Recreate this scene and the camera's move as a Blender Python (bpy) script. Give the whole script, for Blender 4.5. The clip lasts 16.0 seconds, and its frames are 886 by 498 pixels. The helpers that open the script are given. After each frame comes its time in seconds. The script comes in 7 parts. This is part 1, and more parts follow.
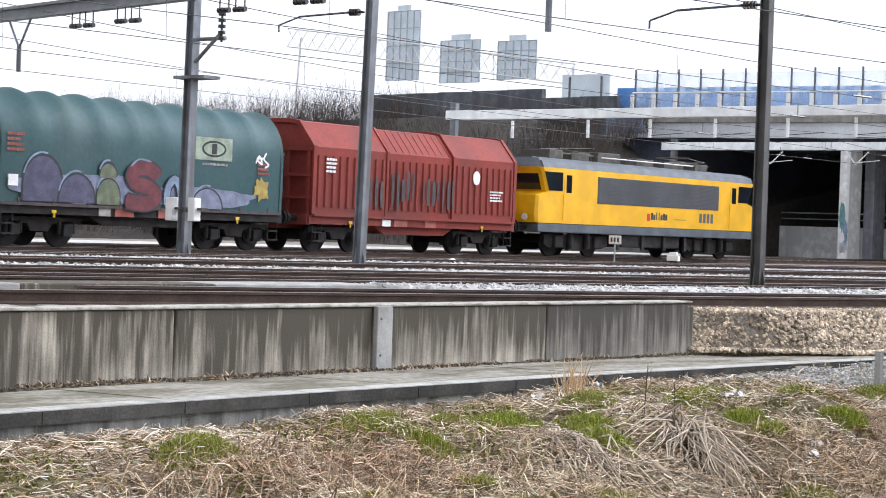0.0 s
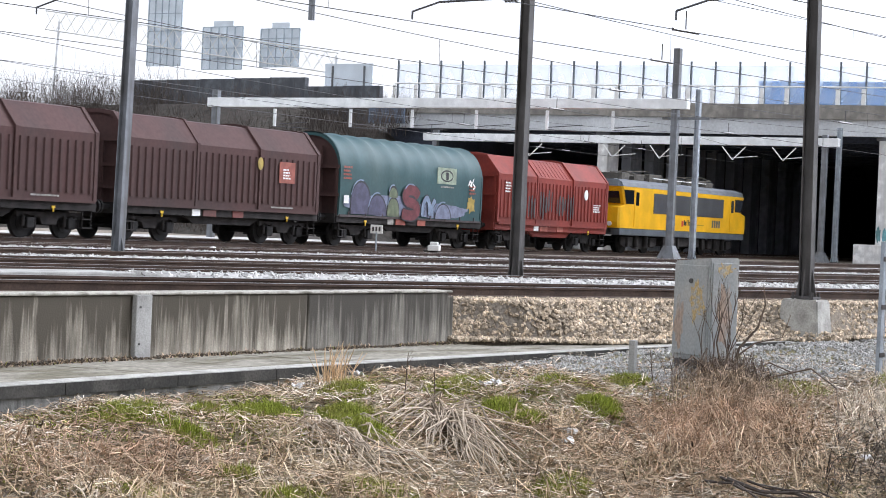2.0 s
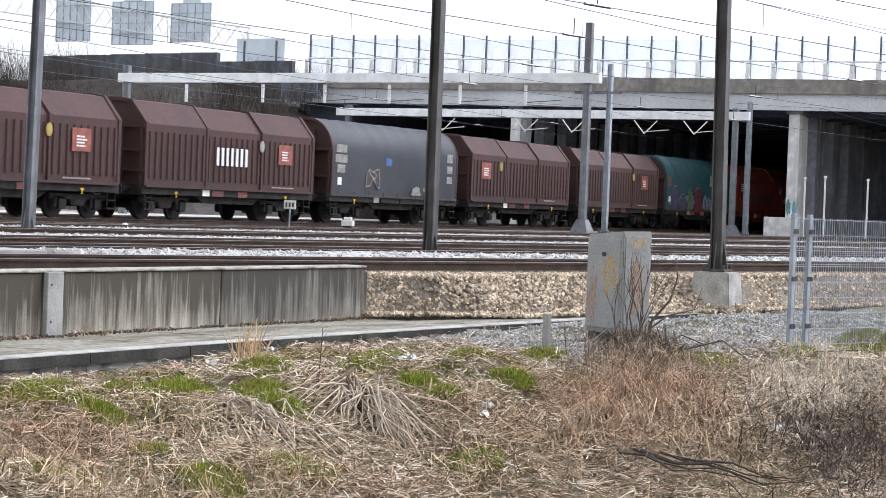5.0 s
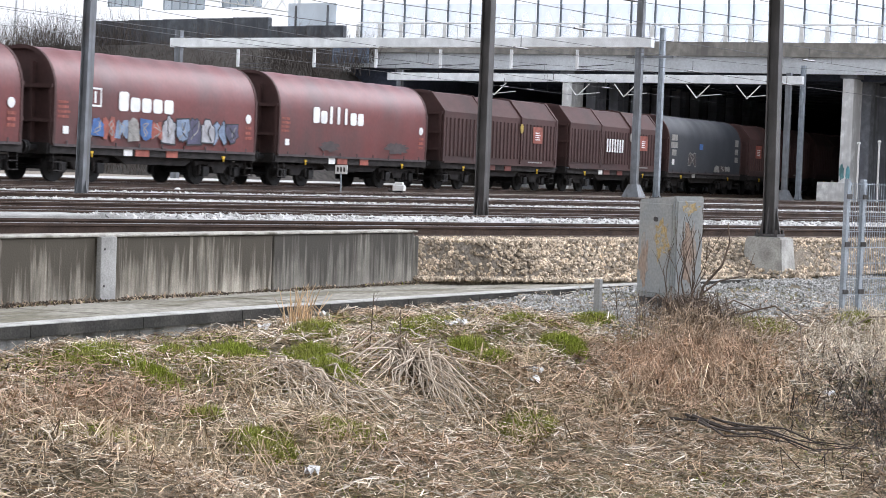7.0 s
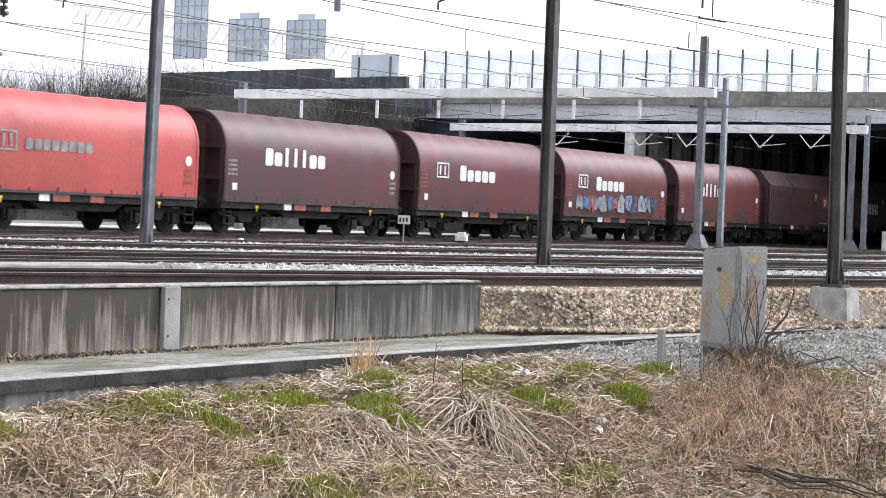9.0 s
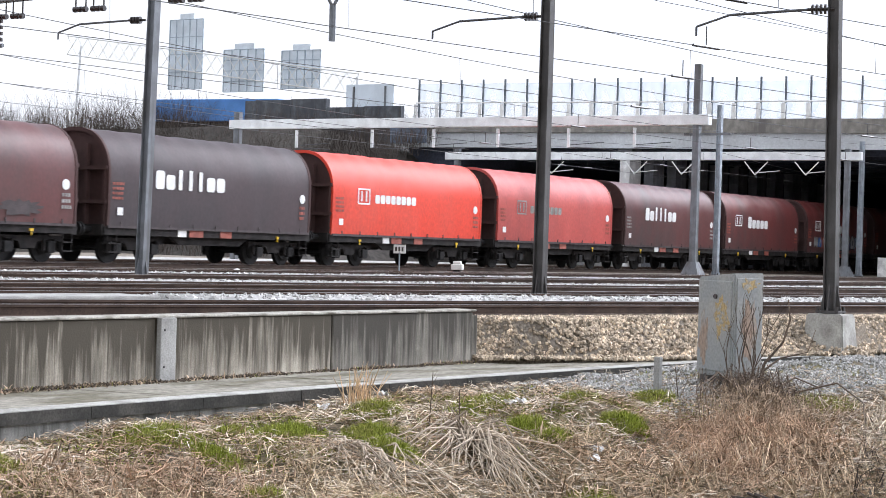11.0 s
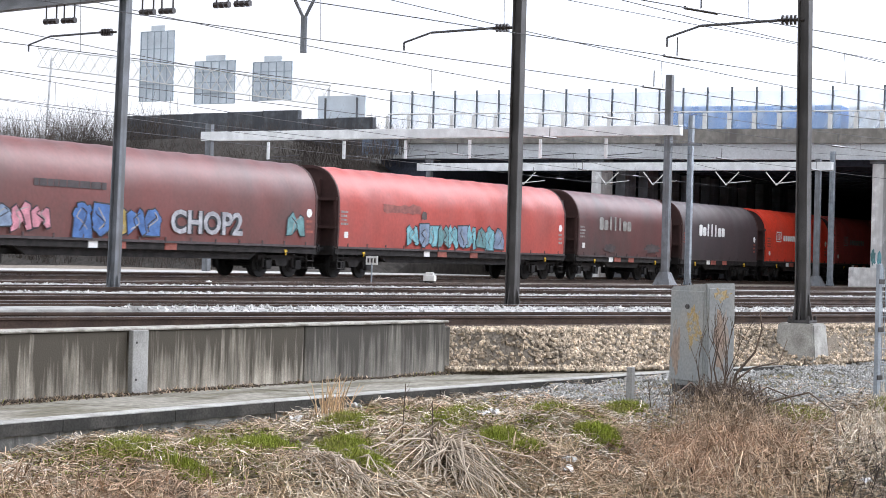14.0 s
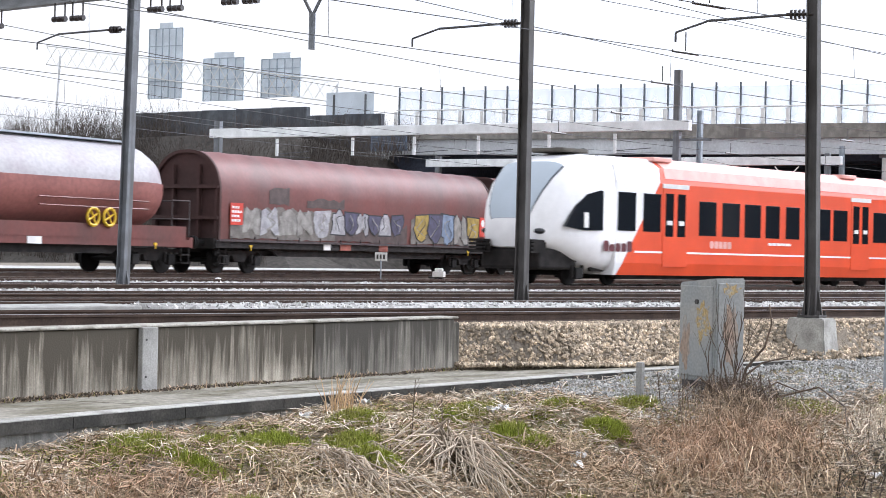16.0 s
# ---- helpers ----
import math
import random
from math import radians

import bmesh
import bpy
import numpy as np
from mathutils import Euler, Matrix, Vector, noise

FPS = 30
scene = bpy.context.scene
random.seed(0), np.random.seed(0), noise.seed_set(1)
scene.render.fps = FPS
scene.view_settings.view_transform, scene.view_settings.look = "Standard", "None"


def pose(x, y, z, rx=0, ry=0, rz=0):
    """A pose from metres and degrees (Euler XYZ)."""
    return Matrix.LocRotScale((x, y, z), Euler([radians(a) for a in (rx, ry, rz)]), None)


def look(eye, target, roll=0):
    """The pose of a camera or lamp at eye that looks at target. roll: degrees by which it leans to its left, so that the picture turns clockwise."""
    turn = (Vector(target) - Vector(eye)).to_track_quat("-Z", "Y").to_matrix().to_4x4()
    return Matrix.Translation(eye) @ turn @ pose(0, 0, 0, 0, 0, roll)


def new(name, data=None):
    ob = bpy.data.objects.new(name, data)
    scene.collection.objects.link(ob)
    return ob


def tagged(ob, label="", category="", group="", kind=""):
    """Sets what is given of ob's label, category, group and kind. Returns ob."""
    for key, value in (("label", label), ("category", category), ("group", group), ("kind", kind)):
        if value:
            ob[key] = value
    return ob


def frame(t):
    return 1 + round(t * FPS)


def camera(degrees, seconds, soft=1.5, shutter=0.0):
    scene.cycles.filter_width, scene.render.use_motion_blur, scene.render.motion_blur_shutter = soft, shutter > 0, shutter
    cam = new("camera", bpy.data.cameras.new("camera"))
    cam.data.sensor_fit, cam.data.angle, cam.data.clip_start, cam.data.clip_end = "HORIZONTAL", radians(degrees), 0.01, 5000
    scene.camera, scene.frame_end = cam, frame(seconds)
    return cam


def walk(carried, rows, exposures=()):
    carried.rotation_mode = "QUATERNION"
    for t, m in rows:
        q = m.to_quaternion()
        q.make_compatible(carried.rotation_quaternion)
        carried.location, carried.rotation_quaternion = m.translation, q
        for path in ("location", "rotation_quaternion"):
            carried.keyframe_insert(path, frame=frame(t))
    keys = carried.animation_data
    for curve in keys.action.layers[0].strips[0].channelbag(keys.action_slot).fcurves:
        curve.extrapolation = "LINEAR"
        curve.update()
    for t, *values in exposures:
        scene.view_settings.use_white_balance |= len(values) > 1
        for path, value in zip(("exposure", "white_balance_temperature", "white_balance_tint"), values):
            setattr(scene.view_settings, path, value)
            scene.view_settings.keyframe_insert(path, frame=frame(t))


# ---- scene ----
# ---------- camera ----------
EYE = Vector((0.0, 0.0, 0.85))
cam = camera(26.68, 16.0, soft=0.85, shutter=0.15)


def aim(yaw, pitch, roll):
    a, p = radians(yaw), radians(pitch)
    way = Vector((-math.sin(a) * math.cos(p), math.cos(a) * math.cos(p), math.sin(p)))
    return look(EYE, EYE + way * 20, roll)


walk(cam, [(t, aim(*v)) for t, v in (
    (0, (-51.850, -0.602, 2.021)),
    (0.5, (-54.265, -0.773, 2.585)),
    (1, (-56.507, -0.282, 3.104)),
    (1.5, (-56.595, -0.758, 2.562)),
    (2, (-59.158, -0.652, 2.524)),
    (2.5, (-59.826, -1.122, 2.135)),
    (3, (-61.043, -1.305, 2.257)),
    (3.5, (-61.847, -1.262, 2.252)),
    (4, (-61.867, -1.170, 2.148)),
    (6.5, (-60.994, -2.190, 2.225)),
    (7, (-60.301, -2.449, 2.185)),
    (7.5, (-59.392, -1.653, 2.125)),
    (8, (-58.983, -1.354, 2.528)),
    (8.5, (-58.496, -1.234, 2.663)),
    (9, (-58.330, -0.984, 2.128)),
    (11.5, (-58.448, -0.068, 1.762)),
    (12, (-58.322, -0.020, 1.881)),
    (12.5, (-58.410, 0.120, 1.748)),
    (13, (-58.730, 0.079, 1.630)),
    (13.5, (-59.031, 0.153, 1.798)),
    (14, (-59.267, 0.276, 1.530)),
    (14.5, (-59.386, 0.085, 1.820)),
    (15, (-59.590, 0.115, 1.810)),
    (15.5, (-59.464, 0.064, 1.656)),
    (16, (-58.992, 0.148, 1.311)),
)])

# ---------- world and light: bright overcast spring day ----------
world = bpy.data.worlds.new("overcast_sky")
scene.world = world
world.use_nodes = True
wn, wl = world.node_tree.nodes, world.node_tree.links
sky = wn.new("ShaderNodeTexSky")
sky.sky_type = "NISHITA"
sky.sun_disc = False
sky.sun_elevation, sky.sun_rotation = radians(40), radians(118)
sky.air_density, sky.dust_density, sky.ozone_density = 1.0, 4.0, 1.0
hsv = wn.new("ShaderNodeHueSaturation")
hsv.inputs["Saturation"].default_value = 0.12
tint = wn.new("ShaderNodeVectorMath")
tint.operation = "MULTIPLY"
tint.inputs[1].default_value = (0.94, 1.0, 1.17)
wl.new(sky.outputs[0], hsv.inputs["Color"])
wl.new(hsv.outputs[0], tint.inputs[0])
cloud = wn.new("ShaderNodeVectorMath")
cloud.operation = "MAXIMUM"
cloud.inputs[1].default_value = (3.95, 4.1, 4.5)
wl.new(tint.outputs[0], cloud.inputs[0])
wl.new(cloud.outputs[0], wn["Background"].inputs[0])
wn["Background"].inputs[1].default_value = 0.15
sun = new("sun", bpy.data.lights.new("sun", "SUN"))
sun.data.energy, sun.data.angle, sun.data.color = 0.5, radians(20), (1.0, 0.97, 0.93)
sun.matrix_world = look((0, 0, 60), (-0.88 * 40, 0.47 * 40, 60 - 34))
scene.view_settings.exposure = 0.92


# ---------- materials ----------
def mat(name, col, rough=0.8, metal=0.0, var=0.25, scale=3.0, fine=40.0, bump=0.15, col2=None, spread=(0.4, 0.65),
        stretch=(1, 1, 1), island=0.0, obj=0.0, spec=0.4):
    m = bpy.data.materials.new(name)
    m.use_nodes = True
    n, l = m.node_tree.nodes, m.node_tree.links
    b = n["Principled BSDF"]
    b.inputs["Roughness"].default_value, b.inputs["Metallic"].default_value = rough, metal
    b.inputs["Specular IOR Level"].default_value = spec
    tc = n.new("ShaderNodeTexCoord")
    mp = n.new("ShaderNodeMapping")
    mp.inputs["Scale"].default_value = stretch
    l.new(tc.outputs["Object"], mp.inputs[0])
    big, small = n.new("ShaderNodeTexNoise"), n.new("ShaderNodeTexNoise")
    big.inputs["Scale"].default_value, big.inputs["Detail"].default_value = scale, 5
    small.inputs["Scale"].default_value, small.inputs["Detail"].default_value = fine, 3
    l.new(mp.outputs[0], big.inputs["Vector"])
    l.new(mp.outputs[0], small.inputs["Vector"])
    ramp = n.new("ShaderNodeValToRGB")
    dark = [c * (1 - var) for c in col]
    other = col2 if col2 else [min(1, c * (1 + var)) for c in col]
    ramp.color_ramp.elements[0].position, ramp.color_ramp.elements[1].position = spread
    ramp.color_ramp.elements[0].color = (*(col if col2 else dark), 1)
    ramp.color_ramp.elements[1].color = (*other, 1)
    l.new(big.outputs[0], ramp.inputs[0])
    bright = n.new("ShaderNodeMapRange")
    bright.inputs[1].default_value, bright.inputs[2].default_value = 0.3, 0.7
    bright.inputs[3].default_value, bright.inputs[4].default_value = 1 - var, 1 + var * 0.6
    l.new(small.outputs[0], bright.inputs[0])
    mul = n.new("ShaderNodeVectorMath")
    mul.operation = "SCALE"
    l.new(ramp.outputs[0], mul.inputs[0])
    l.new(bright.outputs[0], mul.inputs["Scale"])
    out = mul.outputs[0]
    for amount, kind, socket in ((island, "ShaderNodeNewGeometry", "Random Per Island"), (obj, "ShaderNodeObjectInfo", "Random")):
        if amount:
            src, mr, m2 = n.new(kind), n.new("ShaderNodeMapRange"), n.new("ShaderNodeVectorMath")
            mr.inputs[3].default_value, mr.inputs[4].default_value = 1 - amount, 1 + amount
            m2.operation = "SCALE"
            l.new(src.outputs[socket], mr.inputs[0])
            l.new(out, m2.inputs[0])
            l.new(mr.outputs[0], m2.inputs["Scale"])
            out = m2.outputs[0]
    l.new(out, b.inputs["Base Color"])
    if bump:
        bp = n.new("ShaderNodeBump")
        bp.inputs["Strength"].default_value, bp.inputs["Distance"].default_value = bump, 0.02
        l.new(small.outputs[0], bp.inputs["Height"])
        l.new(bp.outputs[0], b.inputs["Normal"])
    return m


def streaked(name, col, stain, scale=2.0, rough=0.9, low=0.42, high=0.62, long=0.22, edge=None):
    """Vertical run-off streaks of a second colour, broken up by patches."""
    m = mat(name, col, rough, var=0.18, scale=2.5, fine=50, bump=0.25)
    n, l = m.node_tree.nodes, m.node_tree.links
    b = n["Principled BSDF"]
    base = b.inputs["Base Color"].links[0].from_socket
    tc, mp, nz = n.new("ShaderNodeTexCoord"), n.new("ShaderNodeMapping"), n.new("ShaderNodeTexNoise")
    mp.inputs["Scale"].default_value = (scale * 4, scale * 4, scale * long)
    nz.inputs["Scale"].default_value, nz.inputs["Detail"].default_value, nz.inputs["Roughness"].default_value = 1.0, 6, 0.62
    l.new(tc.outputs["Object"], mp.inputs[0])
    l.new(mp.outputs[0], nz.inputs["Vector"])
    patch = n.new("ShaderNodeTexNoise")
    patch.inputs["Scale"].default_value = 0.9
    l.new(tc.outputs["Object"], patch.inputs["Vector"])
    add = n.new("ShaderNodeMath")
    add.operation = "MULTIPLY_ADD"
    add.inputs[1].default_value, add.inputs[2].default_value = 0.5, -0.25
    l.new(patch.outputs[0], add.inputs[0])
    tot = n.new("ShaderNodeMath")
    l.new(nz.outputs[0], tot.inputs[0])
    l.new(add.outputs[0], tot.inputs[1])
    grown = tot.outputs[0]
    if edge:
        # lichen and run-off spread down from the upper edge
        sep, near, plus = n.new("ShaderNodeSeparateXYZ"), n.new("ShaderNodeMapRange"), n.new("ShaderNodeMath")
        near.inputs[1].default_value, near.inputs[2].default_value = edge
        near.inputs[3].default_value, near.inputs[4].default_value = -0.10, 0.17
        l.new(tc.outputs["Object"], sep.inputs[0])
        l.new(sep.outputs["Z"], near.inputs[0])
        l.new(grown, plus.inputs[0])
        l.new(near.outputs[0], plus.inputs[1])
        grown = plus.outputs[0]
    ramp = n.new("ShaderNodeMapRange")
    ramp.inputs[1].default_value, ramp.inputs[2].default_value = low, high
    l.new(grown, ramp.inputs[0])
    mix = n.new("ShaderNodeMix")
    mix.data_type = "RGBA"
    l.new(ramp.outputs[0], mix.inputs["Factor"])
    l.new(base, mix.inputs["A"])
    mix.inputs["B"].default_value = (*stain, 1)
    l.new(mix.outputs["Result"], b.inputs["Base Color"])
    return m


def glassy(name, col, rough=0.08):
    m = mat(name, col, rough, var=0.05, scale=0.5, bump=0.0, spec=0.6)
    return m


def clear(name, tint, share):
    m = bpy.data.materials.new(name)
    m.use_nodes = True
    n, l = m.node_tree.nodes, m.node_tree.links
    tr, mx = n.new("ShaderNodeBsdfTransparent"), n.new("ShaderNodeMixShader")
    n["Principled BSDF"].inputs["Base Color"].default_value = (*tint, 1)
    n["Principled BSDF"].inputs["Roughness"].default_value = 0.1
    nz, mr = n.new("ShaderNodeTexNoise"), n.new("ShaderNodeMapRange")
    nz.inputs["Scale"].default_value = 0.35
    mr.inputs[1].default_value, mr.inputs[2].default_value = 0.35, 0.65
    mr.inputs[3].default_value, mr.inputs[4].default_value = share * 0.2, share * 1.6
    l.new(nz.outputs[0], mr.inputs[0])
    l.new(mr.outputs[0], mx.inputs[0])
    l.new(tr.outputs[0], mx.inputs[1])
    l.new(n["Principled BSDF"].outputs[0], mx.inputs[2])
    l.new(mx.outputs[0], n["Material Output"].inputs[0])
    return m


M = {
    "soil": mat("dry_soil_and_moss", (0.14, 0.11, 0.075), 0.95, var=0.45, scale=0.9, fine=22, bump=0.8, col2=(0.17, 0.15, 0.07)),
    "straw": mat("dead_grass", (0.50, 0.40, 0.275), 0.9, var=0.2, scale=0.7, bump=0, spec=0.1, island=0.65, col2=(0.36, 0.255, 0.17)),
    "pale": mat("bleached_reed", (0.66, 0.58, 0.47), 0.85, var=0.15, bump=0, spec=0.1, island=0.45),
    "moss": mat("moss_and_grass", (0.265, 0.305, 0.055), 0.95, var=0.4, scale=3.5, bump=0, spec=0.05, island=0.6, col2=(0.33, 0.32, 0.10)),
    "rust_grass": mat("withered_bramble", (0.40, 0.305, 0.215), 0.9, var=0.25, bump=0, spec=0.1, island=0.6),
    "twig": mat("grey_brown_twig", (0.13, 0.095, 0.07), 0.9, var=0.3, bump=0, island=0.3),
    "bush": mat("bare_bush_twigs", (0.085, 0.070, 0.060), 0.95, var=0.3, scale=0.15, bump=0, island=0.45),
    "leaf": mat("bramble_leaf", (0.05, 0.09, 0.04), 0.6, var=0.3, bump=0, island=0.3),
    "bank": mat("embankment_soil", (0.060, 0.053, 0.047), 0.95, var=0.4, scale=0.25, fine=3, bump=0.5, col2=(0.080, 0.072, 0.062)),
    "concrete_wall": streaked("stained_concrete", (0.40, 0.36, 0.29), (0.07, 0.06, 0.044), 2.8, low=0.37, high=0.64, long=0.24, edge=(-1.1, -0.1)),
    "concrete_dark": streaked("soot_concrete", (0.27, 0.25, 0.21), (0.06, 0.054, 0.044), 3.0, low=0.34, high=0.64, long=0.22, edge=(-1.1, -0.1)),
    "concrete": mat("weathered_concrete", (0.34, 0.335, 0.315), 0.9, var=0.2, scale=2.0, fine=60, bump=0.2),
    "path": mat("worn_path_slab", (0.30, 0.28, 0.235), 0.95, var=0.4, scale=1.5, fine=18, bump=0.6, col2=(0.17, 0.155, 0.115), spread=(0.45, 0.6), stretch=(0.5, 1, 1), spec=0.15),
    "kerb": streaked("damp_kerb_concrete", (0.29, 0.285, 0.265), (0.08, 0.08, 0.072), 0.9, long=0.9, low=0.36, high=0.6),
    "kerb_top": mat("pale_kerb_edge", (0.44, 0.43, 0.395), 0.9, var=0.25, scale=3, bump=0.25, col2=(0.27, 0.26, 0.235)),
    "stone": mat("ballast_stone", (0.54, 0.445, 0.335), 0.95, var=0.3, scale=5, bump=0.2, island=0.5),
    "white_stone": mat("pale_ballast_stone", (0.52, 0.51, 0.49), 0.95, var=0.2, scale=5, bump=0.2, island=0.4),
    "grey_stone": mat("grey_gravel", (0.40, 0.395, 0.375), 0.95, var=0.2, scale=5, bump=0.2, island=0.3),
    "bed": mat("ballast_bed", (0.20, 0.165, 0.125), 0.95, var=0.5, scale=1.2, fine=25, bump=0.8, col2=(0.28, 0.245, 0.205)),
    "rail": mat("rusty_rail", (0.075, 0.05, 0.038), 0.8, 0.2, var=0.25, scale=2, bump=0.1),
    "railtop": mat("polished_rail_head", (0.42, 0.40, 0.38), 0.35, 0.9, var=0.1, bump=0),
    "sleeper": mat("grey_sleeper", (0.30, 0.27, 0.23), 0.95, var=0.25, scale=4, bump=0.3, obj=0.2),
    "mast": streaked("galvanised_mast", (0.185, 0.20, 0.22), (0.105, 0.105, 0.105), 1.0, rough=0.55),
    "mast_dark": streaked("weathered_dark_mast", (0.085, 0.08, 0.078), (0.04, 0.036, 0.033), 1.0, rough=0.65),
    "beam": mat("pale_gantry_paint", (0.82, 0.84, 0.85), 0.6, var=0.12, scale=1.5, bump=0.05),
    "beam_dark": mat("grey_gantry_paint", (0.20, 0.21, 0.22), 0.6, var=0.15, scale=1.5, bump=0.05),
    "wire": mat("contact_wire", (0.09, 0.09, 0.095), 0.6, 0.3, var=0.1, bump=0),
    "insulator": mat("brown_insulator", (0.03, 0.022, 0.02), 0.3, var=0.1, bump=0),
    "box_grey": mat("cabinet_grey_paint", (0.30, 0.315, 0.31), 0.7, var=0.15, scale=2.2, fine=30, bump=0.1, col2=(0.37, 0.36, 0.335)),
    "ochre": mat("flaking_ochre_patch", (0.47, 0.34, 0.16), 0.85, var=0.35, scale=14, bump=0.2, col2=(0.36, 0.345, 0.30), spread=(0.46, 0.58)),
    "peel": mat("peeled_brown_patch", (0.36, 0.27, 0.21), 0.9, var=0.3, scale=8, bump=0.2, col2=(0.36, 0.34, 0.31), spread=(0.46, 0.66), stretch=(1, 1, 0.4)),
    "galv": mat("galvanised_fence", (0.36, 0.40, 0.44), 0.55, 0.4, var=0.15, scale=3, bump=0.05),
    "bridge": streaked("bridge_concrete", (0.27, 0.255, 0.23), (0.15, 0.14, 0.13), 0.25, low=0.5, high=0.7),
    "girder": mat("pale_bridge_fascia", (0.58, 0.60, 0.62), 0.85, var=0.12, scale=0.3, fine=8, bump=0.05),
    # navy colour carries the deep shade under the bridge
    "under": mat("shaded_underpass_concrete", (0.055, 0.062, 0.085), 0.95, var=0.3, scale=0.3, fine=6, bump=0.1),
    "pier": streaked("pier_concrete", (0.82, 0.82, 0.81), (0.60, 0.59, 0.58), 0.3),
    "white": mat("white_paint", (0.78, 0.78, 0.76), 0.55, var=0.08, bump=0.03),
    "tyre": mat("grimy_wheel_steel", (0.014, 0.013, 0.013), 0.75, 0.3, var=0.35, scale=4, bump=0.1),
    "frame": mat("grimy_underframe", (0.02, 0.017, 0.016), 0.85, 0.1, var=0.4, scale=3, bump=0.15),
    "glass": glassy("dark_window_glass", (0.012, 0.015, 0.02)),
    # pale base colour stands in for the sky mirrored in the glass
    "screen_glass": glassy("sky_pale_windscreen_glass", (0.46, 0.53, 0.60)),
    "yellow": mat("loco_yellow_paint", (0.80, 0.43, 0.008), 0.4, var=0.10, scale=1.2, bump=0.02),
    "loco_grey": mat("loco_grey_paint", (0.085, 0.10, 0.115), 0.6, var=0.2, scale=1.5, bump=0.05),
    "grille": mat("slatted_vent_panel", (0.085, 0.088, 0.095), 0.6, 0.2, var=0.2, scale=1.0, bump=0.1),
    "roof_gear": mat("sooty_roof_gear", (0.11, 0.10, 0.085), 0.8, 0.2, var=0.3, bump=0.1),
    "orange": mat("orange_red_train_paint", (0.80, 0.085, 0.022), 0.35, var=0.06, scale=0.8, bump=0.01),
    "roof_red": mat("pale_red_roof", (0.80, 0.42, 0.37), 0.5, var=0.08, bump=0.02),
    "train_white": mat("glossy_white_train_paint", (0.93, 0.93, 0.94), 0.25, var=0.03, bump=0),
    "blue": mat("blue_tarpaulin", (0.10, 0.26, 0.60), 0.7, var=0.15, scale=0.6, bump=0.1),
    "panel": mat("sign_back_panel", (0.74, 0.81, 0.87), 0.6, var=0.12, scale=0.5, bump=0.05),
    "barrier": clear("noise_barrier_glass", (0.74, 0.85, 0.96), 0.52),
    "dusty_tank": mat("dusty_white_tank", (0.40, 0.385, 0.40), 0.55, var=0.15, scale=0.5, fine=8, bump=0.05, col2=(0.30, 0.25, 0.26), spread=(0.45, 0.75)),
    "dusty_red": mat("dusty_red_tank", (0.29, 0.105, 0.09), 0.55, var=0.2, scale=0.6, fine=8, bump=0.05, col2=(0.20, 0.07, 0.06)),
    "barrier_post": mat("barrier_post_grey", (0.13, 0.15, 0.17), 0.7, var=0.1, bump=0),
    "coping": mat("weathered_coping", (0.40, 0.38, 0.335), 0.92, var=0.3, scale=5, fine=40, bump=0.35, col2=(0.17, 0.16, 0.13), spread=(0.48, 0.68)),
    "stalk": mat("grey_dead_stalk", (0.50, 0.42, 0.33), 0.9, var=0.2, bump=0, spec=0.1, obj=0.4),
    "reed": mat("tan_reed", (0.66, 0.47, 0.29), 0.9, var=0.2, bump=0, spec=0.1, obj=0.3),
    # darker copy of the pier concrete, with the deck's shade in its colour
    "pier_shade": streaked("shaded_pier_concrete", (0.26, 0.27, 0.30), (0.16, 0.165, 0.18), 0.3),
    "panel_rib": mat("sign_stiffener", (0.40, 0.47, 0.53), 0.6, var=0.1, bump=0.02),
    # near-black stands in for the shadow at the top of the kerb face
    "lip": mat("shadow_dark_lip", (0.045, 0.044, 0.04), 0.95, var=0.3, scale=3, bump=0.2, col2=(0.085, 0.08, 0.072), spec=0.1),
    "russet": mat("russet_bramble_stem", (0.43, 0.30, 0.205), 0.9, var=0.25, bump=0, spec=0.1, island=0.5),
    "dirt": mat("dark_crumbled_dirt", (0.12, 0.095, 0.07), 0.95, var=0.35, scale=6, bump=0.3, island=0.5),
    "road_concrete": streaked("blue_grey_road_concrete", (0.13, 0.14, 0.155), (0.075, 0.08, 0.09), 0.3),
    "litter": mat("white_litter", (0.75, 0.75, 0.74), 0.7, var=0.1, bump=0),
    "red_light": mat("red_plate", (0.6, 0.05, 0.03), 0.5, var=0.1, bump=0),
    "yel_part": mat("yellow_fitting", (0.70, 0.45, 0.03), 0.5, var=0.1, bump=0),
}
# wagon bodies: paint and a grime colour
HOODS = {
    "green": ((0.016, 0.066, 0.072), (0.042, 0.082, 0.08)), "grey": ((0.030, 0.034, 0.042), (0.047, 0.051, 0.058)),
    "wine": ((0.15, 0.034, 0.031), (0.072, 0.036, 0.034)), "brownwine": ((0.115, 0.036, 0.033), (0.062, 0.040, 0.037)),
    "darkwine": ((0.058, 0.038, 0.040), (0.040, 0.032, 0.034)), "bright": ((0.74, 0.055, 0.025), (0.62, 0.07, 0.04)),
    "fadedred": ((0.52, 0.085, 0.07), (0.36, 0.07, 0.06)), "pinkred": ((0.45, 0.068, 0.050), (0.31, 0.058, 0.046)),
    "redbrown": ((0.165, 0.044, 0.036), (0.10, 0.042, 0.036)), "steelred": ((0.24, 0.030, 0.019), (0.13, 0.026, 0.020)),
    "steelbrown": ((0.075, 0.036, 0.033), (0.05, 0.032, 0.03)),
}
